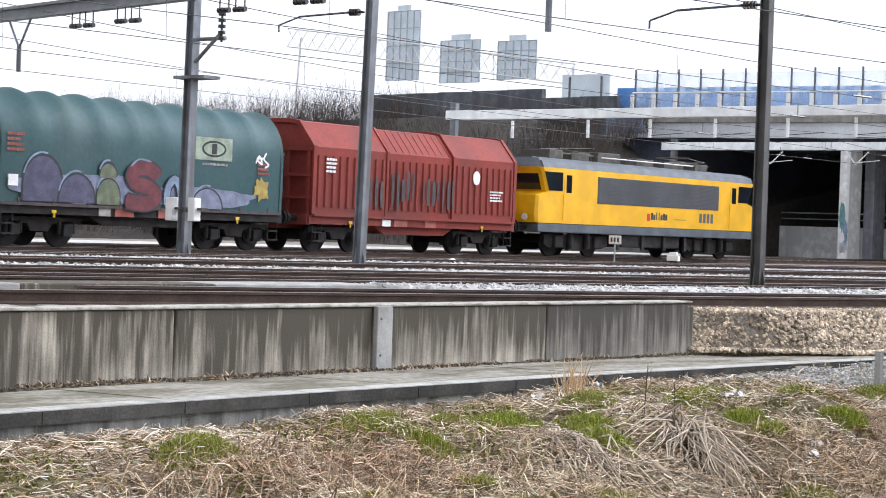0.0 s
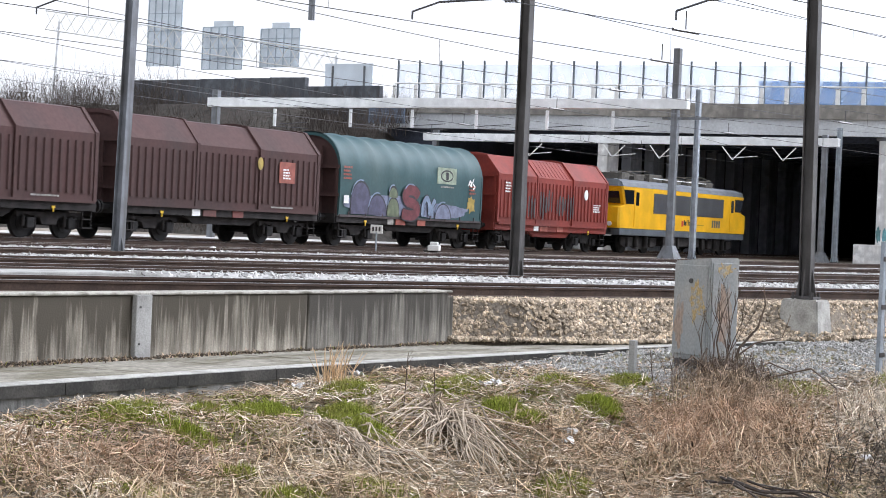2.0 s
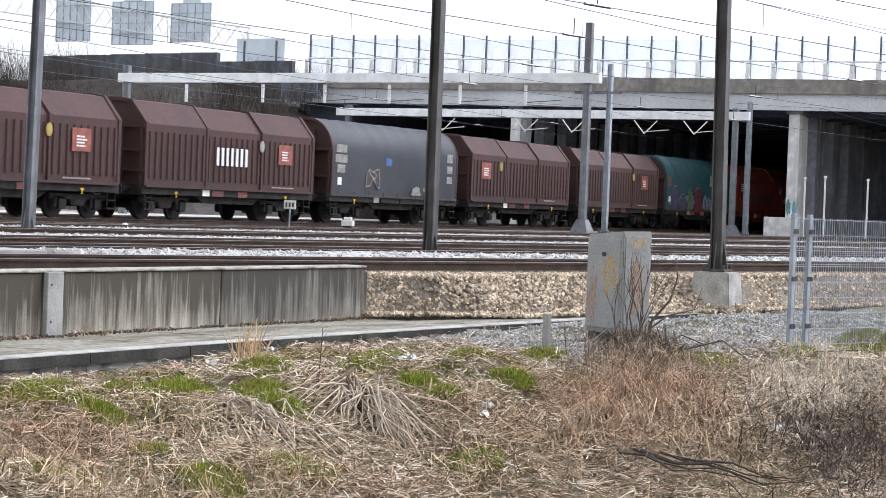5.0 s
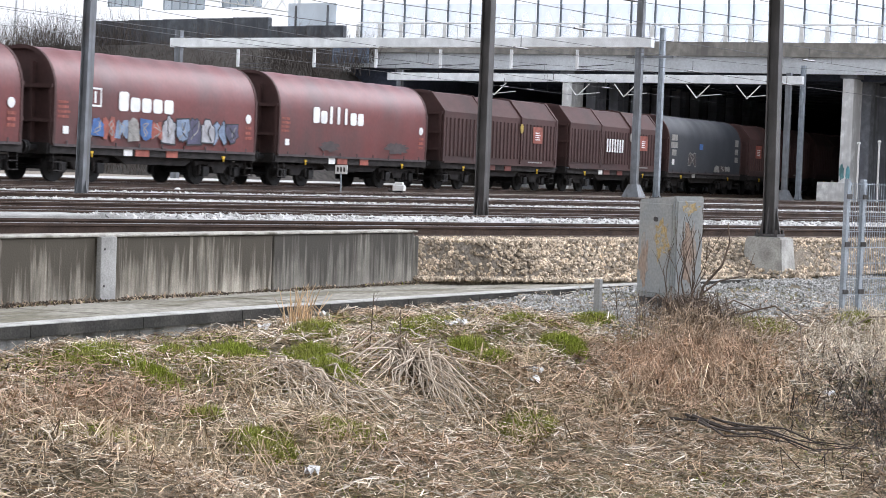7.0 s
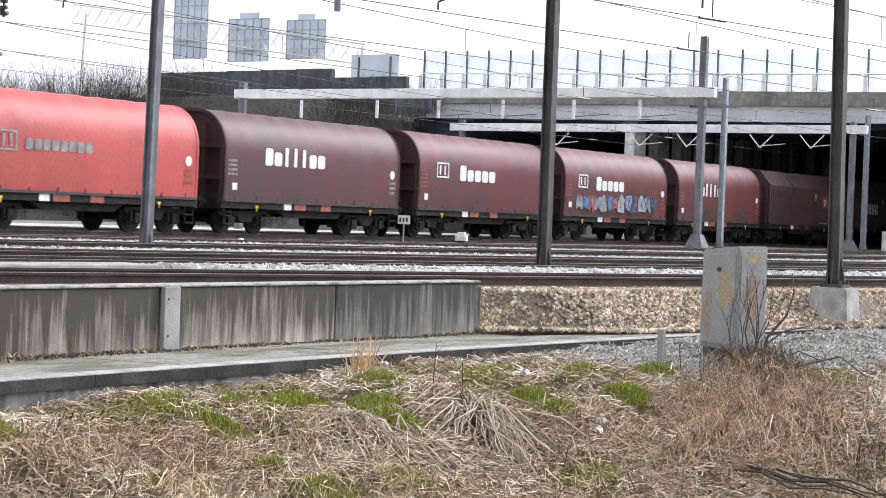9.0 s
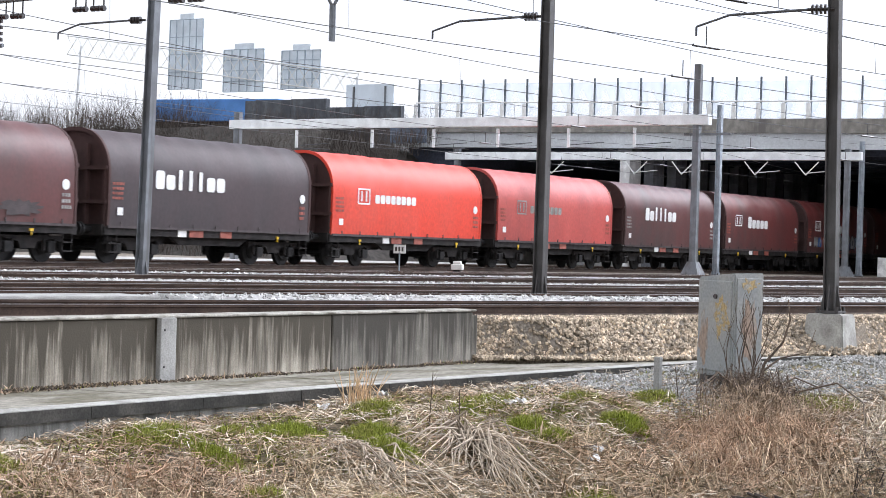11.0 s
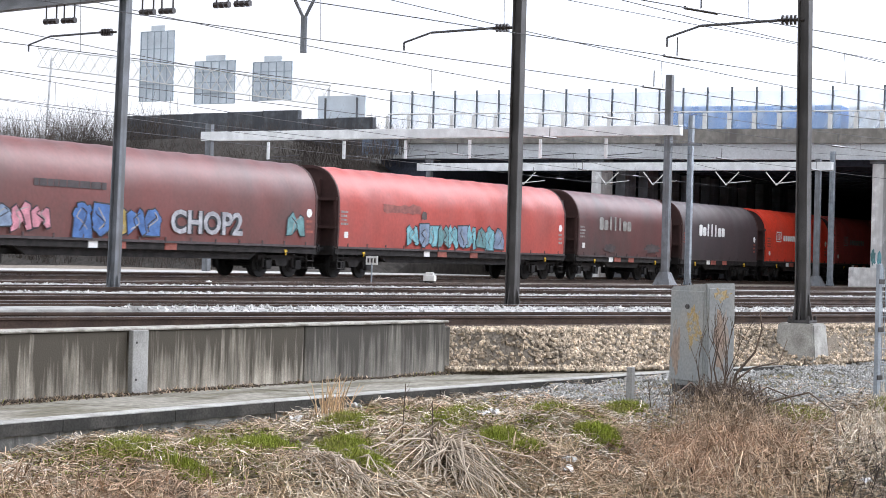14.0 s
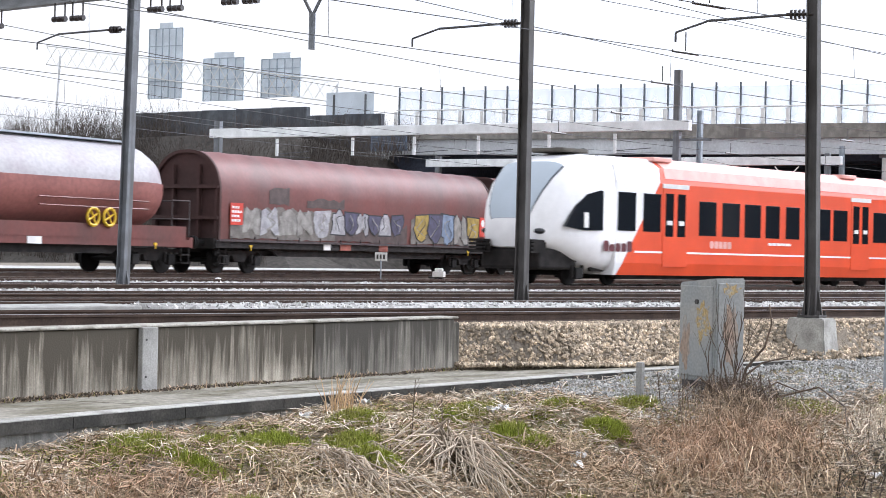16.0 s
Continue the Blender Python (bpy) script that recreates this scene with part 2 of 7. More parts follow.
for k, (a, b) in HOODS.items():
    M[k] = mat("hood_" + k, a, {"steelred": 0.75, "steelbrown": 0.85, "grey": 0.68, "green": 0.62, "darkwine": 0.6}.get(k, 0.5), var=0.14, scale=0.55, fine=9, bump=0.12, col2=b, spread=(0.38, 0.72), stretch=(1, 1, 0.7))
GRAF = {"lilac": (0.072, 0.07, 0.12), "olive": (0.12, 0.145, 0.085), "maroon": (0.13, 0.025, 0.032), "sky": (0.19, 0.25, 0.35), "cyan": (0.17, 0.40, 0.45),
        "silver": (0.36, 0.36, 0.38), "pink": (0.55, 0.22, 0.27), "royal": (0.05, 0.13, 0.33), "ochre2": (0.36, 0.26, 0.06), "ink": (0.025, 0.025, 0.03),
        "soot": (0.06, 0.045, 0.045), "fog": (0.28, 0.27, 0.25), "plate_red": (0.30, 0.085, 0.06), "teal": (0.12, 0.26, 0.27), "worn_red": (0.27, 0.085, 0.07), "worn_dark": (0.085, 0.06, 0.055), "worn_grey": (0.17, 0.155, 0.14), "mist": (0.17, 0.19, 0.27), "pale_olive": (0.30, 0.36, 0.27)}
for k, c in GRAF.items():
    M[k] = mat("spray_" + k, c, 0.6, var=0.22, scale=3.5, fine=30, bump=0.0)


# ---------- mesh helpers ----------
def part(name, bm, material, parent, label="", smooth=False):
    me = bpy.data.meshes.new(name)
    bmesh.ops.recalc_face_normals(bm, faces=bm.faces[:])
    bm.to_mesh(me)
    bm.free()
    if smooth:
        for p in me.polygons:
            p.use_smooth = True
    me.materials.append(M[material])
    ob = new(name, me)
    if parent:
        ob.parent = parent
    if label:
        ob["label"] = label
    return ob


def box(bm, x0, x1, y0, y1, z0, z1, bev=0.0):
    r = bmesh.ops.create_cube(bm, size=1)
    for v in r["verts"]:
        v.co = Vector((x0 + (v.co.x + 0.5) * (x1 - x0), y0 + (v.co.y + 0.5) * (y1 - y0), z0 + (v.co.z + 0.5) * (z1 - z0)))
    if bev:
        es = {e for v in r["verts"] for e in v.link_edges}
        bmesh.ops.bevel(bm, geom=list(es), offset=bev, segments=2, affect="EDGES", profile=0.5)
    return bm


def B(*a, bev=0.0):
    return box(bmesh.new(), *a, bev=bev)


def rod(bm, p, q, r0, r1=None, n=8, caps=True):
    p, q = Vector(p), Vector(q)
    r1 = r0 if r1 is None else r1
    d = (q - p)
    if d.length < 1e-6:
        return bm
    m = d.to_track_quat("Z", "Y").to_matrix()
    ring = [[bm.verts.new(c + m @ Vector((math.cos(a) * r, math.sin(a) * r, 0))) for a in (2 * math.pi * i / n for i in range(n))]
            for c, r in ((p, r0), (q, r1))]
    for i in range(n):
        bm.faces.new((ring[0][i], ring[0][(i + 1) % n], ring[1][(i + 1) % n], ring[1][i]))
    if caps:
        bm.faces.new(ring[0][::-1])
        bm.faces.new(ring[1])
    return bm


def loft(bm, rings, close=True, caps=True):
    """Rings of points joined one to the next; each ring is closed."""
    vs = [[bm.verts.new(p) for p in r] for r in rings]
    n = len(vs[0])
    for a, b in zip(vs, vs[1:]):
        for i in range(n if close else n - 1):
            bm.faces.new((a[i], a[(i + 1) % n], b[(i + 1) % n], b[i]))
    if caps and close:
        bm.faces.new(vs[0][::-1])
        bm.faces.new(vs[-1])
    return bm


def prism_x(bm, prof, x0, x1):
    return loft(bm, [[(x0, y, z) for y, z in prof], [(x1, y, z) for y, z in prof]])


def prism_y(bm, prof, y0, y1):
    return loft(bm, [[(x, y0, z) for x, z in prof], [(x, y1, z) for x, z in prof]])


def thing(name, x=0, y=0, z=0, rz=0, **tags):
    ob = new(name)
    ob.empty_display_size = 0.3
    ob.matrix_basis = pose(x, y, z, 0, 0, rz)
    return tagged(ob, **tags)


def mesh_of(name, verts, faces, material, smooth=False):
    me = bpy.data.meshes.new(name)
    me.from_pydata(verts, [], faces)
    me.materials.append(M[material])
    if smooth:
        for p in me.polygons:
            p.use_smooth = True
    return me


# ---------- plan of the place ----------
def kerb_y(x):
    return 12.0 - 0.0035 * (x - 10) ** 2 if x > 10 else 12.0


def lip_y(x):
    """Front edge of the level strip above the bank."""
    if x < 15:
        return kerb_y(x) - 1.2
    return max(4.0, 10.7 - (x - 15) * 0.40)


def drop(x):
    return 0.27 if x < 12 else max(0.03, 0.27 - (x - 12) * 0.019)


def bank_z(x, y):
    k = kerb_y(x)
    if y >= k - 0.02:
        return -0.98
    z0 = -0.76 - drop(x)
    e = lip_y(x)
    if y >= e:
        z = z0
    else:
        z = max(-2.5, z0 - 0.26 * (e - y) + 0.06 * min(1, e - y))
    if y < 4.5:
        f = min(1, max(0, (4.5 - y) / 3.5))
        z = z * (1 - f) + -0.78 * f
    z += 0.17 * noise.noise(Vector((x * 0.8, y * 0.8, 0))) * min(1, max(0, (k - y) / 0.8)) + 0.035 * noise.noise(Vector((x * 2.1, y * 2.1, 3)))
    return z


# tracks: name, a point of the nearer rail, heading in degrees
TRACKS = (("near_track", 16.7, 16.0, -15.9), ("second_track", 20.5, 19.75, -14.2), ("third_track", 23.7, 23.1, -12.0),
          ("fourth_track", 29.4, 28.5, -10.5), ("fifth_track", 34.0, 33.2, -6.0), ("freight_track", 40.0, 39.64, 0.0),
          ("far_track", 44.0, 45.5, 0.0))


def ballast_foot(x):
    """Front foot of the ballast shoulder; it swings round the end of the wall."""
    f = near_rail_y(x)
    foot = max(f - 1.55, kerb_y(x) + 0.05) if x < 40 else f - 1.7
    if x < 22.88:
        return max(foot, 13.7)
    if x < 24.6:
        k = (x - 22.88) / 1.72
        return 13.62 * (1 - k) + foot * k
    return foot


def near_rail_y(x):
    return 16.0 + (x - 16.7) * math.tan(radians(-15.9))


# ---------- ground ----------
def grid_ground():
    xs = sorted({*[-3000, -1200, -500, -200, -80, -30, -10, 0, 4, 7], *[8 + i * 0.35 for i in range(80)], *range(37, 60, 3), 80, 120, 250, 600, 1500, 4000})
    ys = sorted({*[-4000, -1500, -500, -150, -50, -15, -5, 0], *[1 + i * 0.3 for i in range(40)], 14, 20, 40, 80, 150, 400, 1200, 4000})
    vs = [(x, y, bank_z(x, y)) for x in xs for y in ys]
    n = len(ys)
    fs = [(i * n + j, (i + 1) * n + j, (i + 1) * n + j + 1, i * n + j + 1) for i in range(len(xs) - 1) for j in range(n - 1)]
    tagged(new("ground", mesh_of("ground", vs, fs, "soil", True)), "dry grassy ground with moss reaching to the horizon", "ground", kind="structure")


def ballast_bed():
    """Raised yard bed behind the wall and the path, with its front shoulder."""
    bm = bmesh.new()
    rings = []
    for x in [-60 + i * 5 for i in range(14)] + [10 + i * 2 for i in range(7)] + [22.86, 22.9, 23.3, 23.7, 24.1, 24.6] + [26 + i * 2 for i in range(12)] + [50 + i * 14 for i in range(26)]:
        f = near_rail_y(x)
        foot = ballast_foot(x)
        mid = max(foot + 0.15, f - 0.95)
        rings.append([(x, foot, -0.9), (x, foot, -0.74), (x, mid, -0.2), (x, f + 0.7, -0.17), (x, 60 + abs(f - 12), -0.17), (x, 62 + abs(f - 12), -0.9)])
    loft(bm, rings)
    tagged(part("ballast_bed", bm, "bed", None), "brown ballast bed under the railway yard tracks", "ballast", kind="structure")


def berms():
    """Pale ballast heaped between neighbouring tracks."""
    for k, a, b, top in ((0, 20.8, 110, 0.03), (2, -10, 110, -0.01), (3, -10, 110, -0.015)):
        _, px, py, head = TRACKS[k]
        bm = bmesh.new()
        rings = []
        for i in range(60):
            x = a + (b - a) * i / 59
            y = py + (x - px) * math.tan(radians(head))
            w = 0.03 * noise.noise(Vector((x * 0.8, k * 5, 0)))
            rings.append([(x, y + 1.8, -0.2), (x, y + 2.3, top - 0.04 + w), (x, y + 2.8, top + w), (x, y + 3.4, -0.2)])
        loft(bm, rings)
        tagged(part("ballast_heap", bm, "white_stone", None, smooth=True), "pale ballast heaped between two tracks", "ballast", kind="structure")


def rocks(name, material, places, size, label, seed):
    rng = np.random.default_rng(seed)
    base = np.array([(1, 0, 0), (-1, 0, 0), (0, 1, 0), (0, -1, 0), (0, 0, 1), (0, 0, -1)], float)
    tri = np.array([(0, 2, 4), (2, 1, 4), (1, 3, 4), (3, 0, 4), (2, 0, 5), (1, 2, 5), (3, 1, 5), (0, 3, 5)])
    vs, fs = [], []
    for i, (x, y, z) in enumerate(places):
        q = rng.normal(size=(3, 3))
        q, _ = np.linalg.qr(q)
        s = size * rng.uniform(0.55, 1.25, 3)
        v = (base * s * rng.uniform(0.75, 1.2, (6, 1))) @ q + (x, y, z)
        vs.append(v)
        fs.append(tri + 6 * i)
    ob = new(name, mesh_of(name, np.concatenate(vs).tolist(), np.concatenate(fs).tolist(), material))
    tagged(ob, label, "ballast", kind="stuff")


def all_rocks():
    rng = np.random.default_rng(5)
    pts = []
    while len(pts) < 27000:
        x = 22.9 + 17 * rng.random() ** 1.6
        f = near_rail_y(x)
        foot = ballast_foot(x)
        y = rng.uniform(foot - 0.25, f + 1.4)
        mid = max(foot + 0.15, f - 0.95)
        z = -0.74 + 0.54 * min(1, max(0, (y - foot) / (mid - foot)))
        if abs(y - f) < 0.12:
            continue
        pts.append((x, y, z + 0.02))
    for _ in range(260):
        a = rng.uniform(0, 2 * math.pi)
        d = rng.uniform(0.3, 0.75)
        pts.append((30.0 + d * math.cos(a), 10.8 + d * math.sin(a), -0.62 - 0.16 * max(0, d - 0.4) / 0.35))
    rocks("ballast_stones", "stone", pts, 0.042, "rough tan ballast stones on the track shoulder", 1)
    pts = []
    while len(pts) < 7000:
        k = rng.integers(0, 5)
        _, px, py, head = TRACKS[k]
        x = rng.uniform(12, 62)
        y = py + (x - px) * math.tan(radians(head)) + rng.uniform(1.9, 3.5)
        if k == 0 and x < 20.7 or k in (1, 4):
            continue
        if k and rng.random() < 0.35:
            continue
        pts.append((x, y, -0.06 + (0.08 if k == 0 else 0.045) * math.exp(-((y - py - (x - px) * math.tan(radians(head)) - 2.7) / 0.6) ** 2)))
    rocks("pale_ballast_stones", "white_stone", pts, 0.05, "pale grey ballast stones between the tracks", 2)
    pts = []
    while len(pts) < 20000:
        x = rng.uniform(19.0, 33)
        y = rng.uniform(lip_y(x) - 0.3, kerb_y(x) - 0.1)
        if x < 21 and rng.random() > (x - 19) / 2:
            continue
        pts.append((x, y, bank_z(x, y) + 0.012))
    rocks("grey_gravel", "grey_stone", pts, 0.028, "grey crushed gravel beside the fence", 3)


RAIL = [(-0.07, -0.17), (0.07, -0.17), (0.07, -0.15), (0.012, -0.13), (0.012, -0.045), (0.036, -0.035), (0.036, -0.004), (-0.036, -0.004),
        (-0.036, -0.035), (-0.012, -0.045), (-0.012, -0.13), (-0.07, -0.15)]


def tracks():
    slp = mesh_of("sleeper", *bm_data(B(-0.13, 0.13, -1.3, 1.3, -0.36, -0.165, bev=0.015)), "sleeper")
    for n, (name, x, y, head) in enumerate(TRACKS):
        t = thing(name, x, y, 0, head, label="straight railway track with rusty rails on ballast", category="railway track", kind="structure")
        for off in (0, 1.505):
            r = part("rail", prism_x(bmesh.new(), [(a + off, b) for a, b in RAIL], -90, 330), "rail", t)
            part("rail_head", B(-90, 330, off - 0.03, off + 0.03, -0.004, 0.0), "railtop", r, "polished steel running surface")
        count = 60 if n == 0 else 24
        step = 0.6
        for i in range(count):
            s = new("sleeper", slp)
            s.parent = t
            s.matrix_basis = pose((-4 if n == 0 else 0) + i * step, 0.75, 0)


def bm_data(bm):
    bm.verts.ensure_lookup_table()
    bm.verts.index_update()
    vs, fs = [tuple(v.co) for v in bm.verts], [tuple(v.index for v in f.verts) for f in bm.faces]
    bm.free()
    return vs, fs


def retaining_wall():
    w = thing("wall_retaining", 0, 0, 0, label="long low concrete retaining wall with dark vertical stains", category="wall", kind="structure")

    def wall_y(x):
        return 13.95 - (x - 14.05) * 0.051

    edges = [1.0, 4.1, 7.2, 10.3, 13.4, 16.36, 19.6, 22.85]
    for i, (a, b) in enumerate(zip(edges, edges[1:])):
        bm = B(a + 0.012, b - 0.012, 0, 0.28, -1.3, -0.07, bev=0.02)
        for v in bm.verts:
            v.co.y += wall_y(v.co.x)
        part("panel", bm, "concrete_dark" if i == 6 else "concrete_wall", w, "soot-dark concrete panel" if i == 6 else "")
    bm = B(0.9, 22.9, -0.025, 0.33, -0.066, -0.035, bev=0.012)
    for v in bm.verts:
        v.co.y += wall_y(v.co.x)
    part("coping", bm, "coping", w, "thin worn lichen-dark coping strip")
    bm = B(16.36, 16.62, -0.07, 0.0, -1.2, -0.06, bev=0.012)
    for v in bm.verts:
        v.co.y += wall_y(v.co.x)
    p = part("pilaster", bm, "concrete", w, "smooth pale grey cover post")
    bm = bmesh.new()
    for z in (-0.2, -0.62):
        rod(bm, (16.42, wall_y(16.4) - 0.078, z), (16.42, wall_y(16.4) - 0.066, z), 0.014, n=8)
    part("bolt", bm, "mast_dark", p)
    bm = B(22.86, 23.0, 0.02, 0.2, -1.2, -0.12, bev=0.02)
    for v in bm.verts:
        v.co.y += wall_y(v.co.x)
    part("end_post", bm, "concrete_dark", w)
    # low slab between the first two tracks
    s = thing("low_platform", 20.6, 17.35, 0, -6, label="low weathered concrete platform slab between tracks", category="platform", kind="structure")
    for i in range(7):
        part("slab", B(-3.0 * (i + 1) + 0.015, -3.0 * i, 0, 0.9, -0.4, 0.02, bev=0.02), "concrete_wall" if i % 2 else "concrete", s)


def path():
    p = thing("pavement", 0, 0, 0, label="worn concrete service path with pale edge", category="path", kind="structure")
    xs = [2 + i * 1.6 for i in range(24)]
    for a, b in zip(xs, xs[1:]):
        bm = bmesh.new()
        g = 0.008
        back_a, back_b = (max(13.7, 0), max(13.7, 0)) if b < 23 else (max(kerb_y(a) + 0.75, near_rail_y(a) - 1.4), max(kerb_y(b) + 0.75, near_rail_y(b) - 1.4))
        dz = random.uniform(-0.006, 0.006)
        loft(bm, [[(a + g, kerb_y(a) + 0.2, -1.1), (a + g, kerb_y(a) + 0.2, -0.75 + dz), (a + g, back_a, -0.785 + dz), (a + g, back_a, -1.1)],
                  [(b - g, kerb_y(b) + 0.2, -1.1), (b - g, kerb_y(b) + 0.2, -0.75 + dz), (b - g, back_b, -0.785 + dz), (b - g, back_b, -1.1)]])
        part("slab", bm, "path", p)
        bm = bmesh.new()
        loft(bm, [[(x, kerb_y(x), -1.4), (x, kerb_y(x), -0.80), (x, kerb_y(x) + 0.2, -0.80), (x, kerb_y(x) + 0.2, -1.4)] for x in (a + 0.004, b - 0.004)])
        part("kerb", bm, "kerb", p, "damp dark kerb face")
        bm = bmesh.new()
        loft(bm, [[(x, kerb_y(x) - 0.03, -0.797), (x, kerb_y(x) - 0.03, -0.745), (x, kerb_y(x) + 0.197, -0.742), (x, kerb_y(x) + 0.197, -0.797)] for x in (a + 0.006, b - 0.006)])
        # strip that paints the shadow line under the edge strip
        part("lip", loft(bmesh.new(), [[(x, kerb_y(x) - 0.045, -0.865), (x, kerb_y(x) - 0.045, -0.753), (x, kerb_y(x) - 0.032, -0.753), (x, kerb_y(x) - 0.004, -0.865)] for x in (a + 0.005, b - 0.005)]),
             "lip", p, "lip below the pale edge, coloured dark as its shadow")
        part("edge_strip", bm, "kerb_top", p, "pale concrete edge strip")


# ---------- bridge, embankment, signs ----------
def bx(y):
    """Front face of the bridge."""
    return 105.2 - (y - 35.1) * 0.117


def service_road():
    bm = B(-120, 100, 49.8, 60.5, -0.6, -0.13)
    tagged(part("road", bm, "grey_stone", None), "pale gravel service road behind the freight track", "road", kind="structure")


def bridge():
    b = thing("road_bridge", 0, 0, 0, label="long concrete road bridge with pale fascia and glass barrier", category="bridge", kind="structure")
    y0, y1 = -150, 66.5

    def slab(name, dx0, dx1, z0, z1, material, label="", ya=y0, yb=y1):
        bm = bmesh.new()
        loft(bm, [[(bx(y) + dx0, y, z0), (bx(y) + dx0, y, z1), (bx(y) + dx1, y, z1), (bx(y) + dx1, y, z0)] for y in (ya, yb)])
        return part(name, bm, material, b, label)

    # unseen 0.3 m gaps added between slabs to let some daylight in
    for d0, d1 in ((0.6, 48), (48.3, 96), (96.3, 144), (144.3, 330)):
        slab("deck", d0, d1, 7.35, 8.0, "under", "soffit slab in shade-dark colour")
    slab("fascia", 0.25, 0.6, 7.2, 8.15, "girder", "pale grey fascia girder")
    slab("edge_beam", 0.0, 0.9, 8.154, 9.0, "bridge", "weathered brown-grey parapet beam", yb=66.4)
    # unseen end wall, added to close the underpass and keep it dark
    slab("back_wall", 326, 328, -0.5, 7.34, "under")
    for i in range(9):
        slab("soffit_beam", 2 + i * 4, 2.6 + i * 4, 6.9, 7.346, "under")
    # side walls of the underpass, their colour darkened for the shade inside
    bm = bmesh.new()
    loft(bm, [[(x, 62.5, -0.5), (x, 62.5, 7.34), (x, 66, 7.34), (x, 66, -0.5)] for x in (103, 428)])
    part("abutment", bm, "under", b, "concrete abutment wall in shade-dark colour")
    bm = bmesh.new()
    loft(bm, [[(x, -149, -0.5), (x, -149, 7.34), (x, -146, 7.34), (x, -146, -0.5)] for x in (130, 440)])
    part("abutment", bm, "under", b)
    # colonnades that run back under the deck; rear rows coloured dark for its shade
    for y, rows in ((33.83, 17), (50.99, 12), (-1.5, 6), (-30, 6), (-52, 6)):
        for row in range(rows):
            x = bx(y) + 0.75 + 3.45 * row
            part("pier", B(x, x + 1.65, y - 0.34, y + 0.34, -0.4, 7.0, bev=0.04), "pier_shade" if row else "pier", b, "pale concrete pier" if row == 0 else "concrete pier in shade-dark colour")
        part("pier_head", B(bx(y) + 0.7, bx(y) + 0.75 + 3.45 * rows, y - 0.5, y + 0.5, 7.004, 7.344, bev=0.03), "pier_shade", b)
    part("pier_foot_wall", B(bx(34) - 0.6, bx(34) + 0.6, 33.2, 35.0, -0.4, 0.95, bev=0.04), "pier", b, "low concrete wall at the foot of a pier")
    for y, z, ry, rz, c, k in ((33.98, 1.55, 0.16, 0.4, "teal", 1), (33.62, 1.5, 0.12, 0.36, "cyan", 2), (51.1, 2.6, 0.2, 0.9, "teal", 3), (50.8, 1.6, 0.16, 0.7, "sky", 4), (51.0, 0.6, 0.3, 0.35, "silver", 5)):
        bm = turned(blob(0, 0, ry, rz, 90 + k, 0.3, 0, 0, z, thick=0.004))
        for v in bm.verts:
            v.co.x += bx(33.83 if y < 40 else 50.99) + 0.742
            v.co.y += y
        part("graffiti", bm, c, b, "sprayed patch of paint")
    # service wall with handrail under the bridge
    part("low_wall", B(113, 113.6, 52.2, 62.45, -0.3, 1.9), "pier", b, "low concrete wall under the bridge")
    part("handrail", rod(rod(rod(bmesh.new(), (113.2, 52.2, 2.8), (113.2, 62.4, 2.8), 0.05), (113.2, 52.2, 2.4), (113.2, 62.4, 2.4), 0.04), (113.2, 55, 1.9), (113.2, 55, 2.8), 0.04), "galv", b)
    # added wall that keeps the inner underpass dark, coloured as shade
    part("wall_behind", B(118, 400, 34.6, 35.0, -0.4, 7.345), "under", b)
    # barrier on top: posts and panes
    post = mesh_of("barrier_post", *bm_data(B(-0.05, 0.05, -0.05, 0.05, 0, 2.55)), "barrier_post")
    low = mesh_of("rail_post", *bm_data(B(-0.06, 0.06, -0.12, 0.12, 0, 0.95)), "white")
    pane = mesh_of("pane", *bm_data(B(-0.012, 0.012, 0.05, 1.45, 0.05, 2.3)), "barrier")
    y = 65.0
    while y > -40:
        o = new("barrier_post", post)
        o.parent, o.matrix_basis = b, pose(bx(y) + 0.55, y, 9.0)
        o = new("pane", pane)
        o.parent, o.matrix_basis = b, pose(bx(y) + 0.6, y - 1.5, 9.0)
        if y > 20:
            o = new("rail_post", low)
            o.parent, o.matrix_basis = b, pose(bx(y) + 0.2, y, 9.0)
        y -= 1.5
    bm = bmesh.new()
    rod(bm, (bx(65) + 0.2, 65, 10.05), (bx(-40) + 0.2, -40, 10.05), 0.045)
    part("top_rail", bm, "white", b)
    # blue equipment board at the abutment
    part("end_board", B(101.1, 101.25, 63.7, 66.4, 7.4, 8.9), "sky", b, "pale blue-white board at the bridge end")


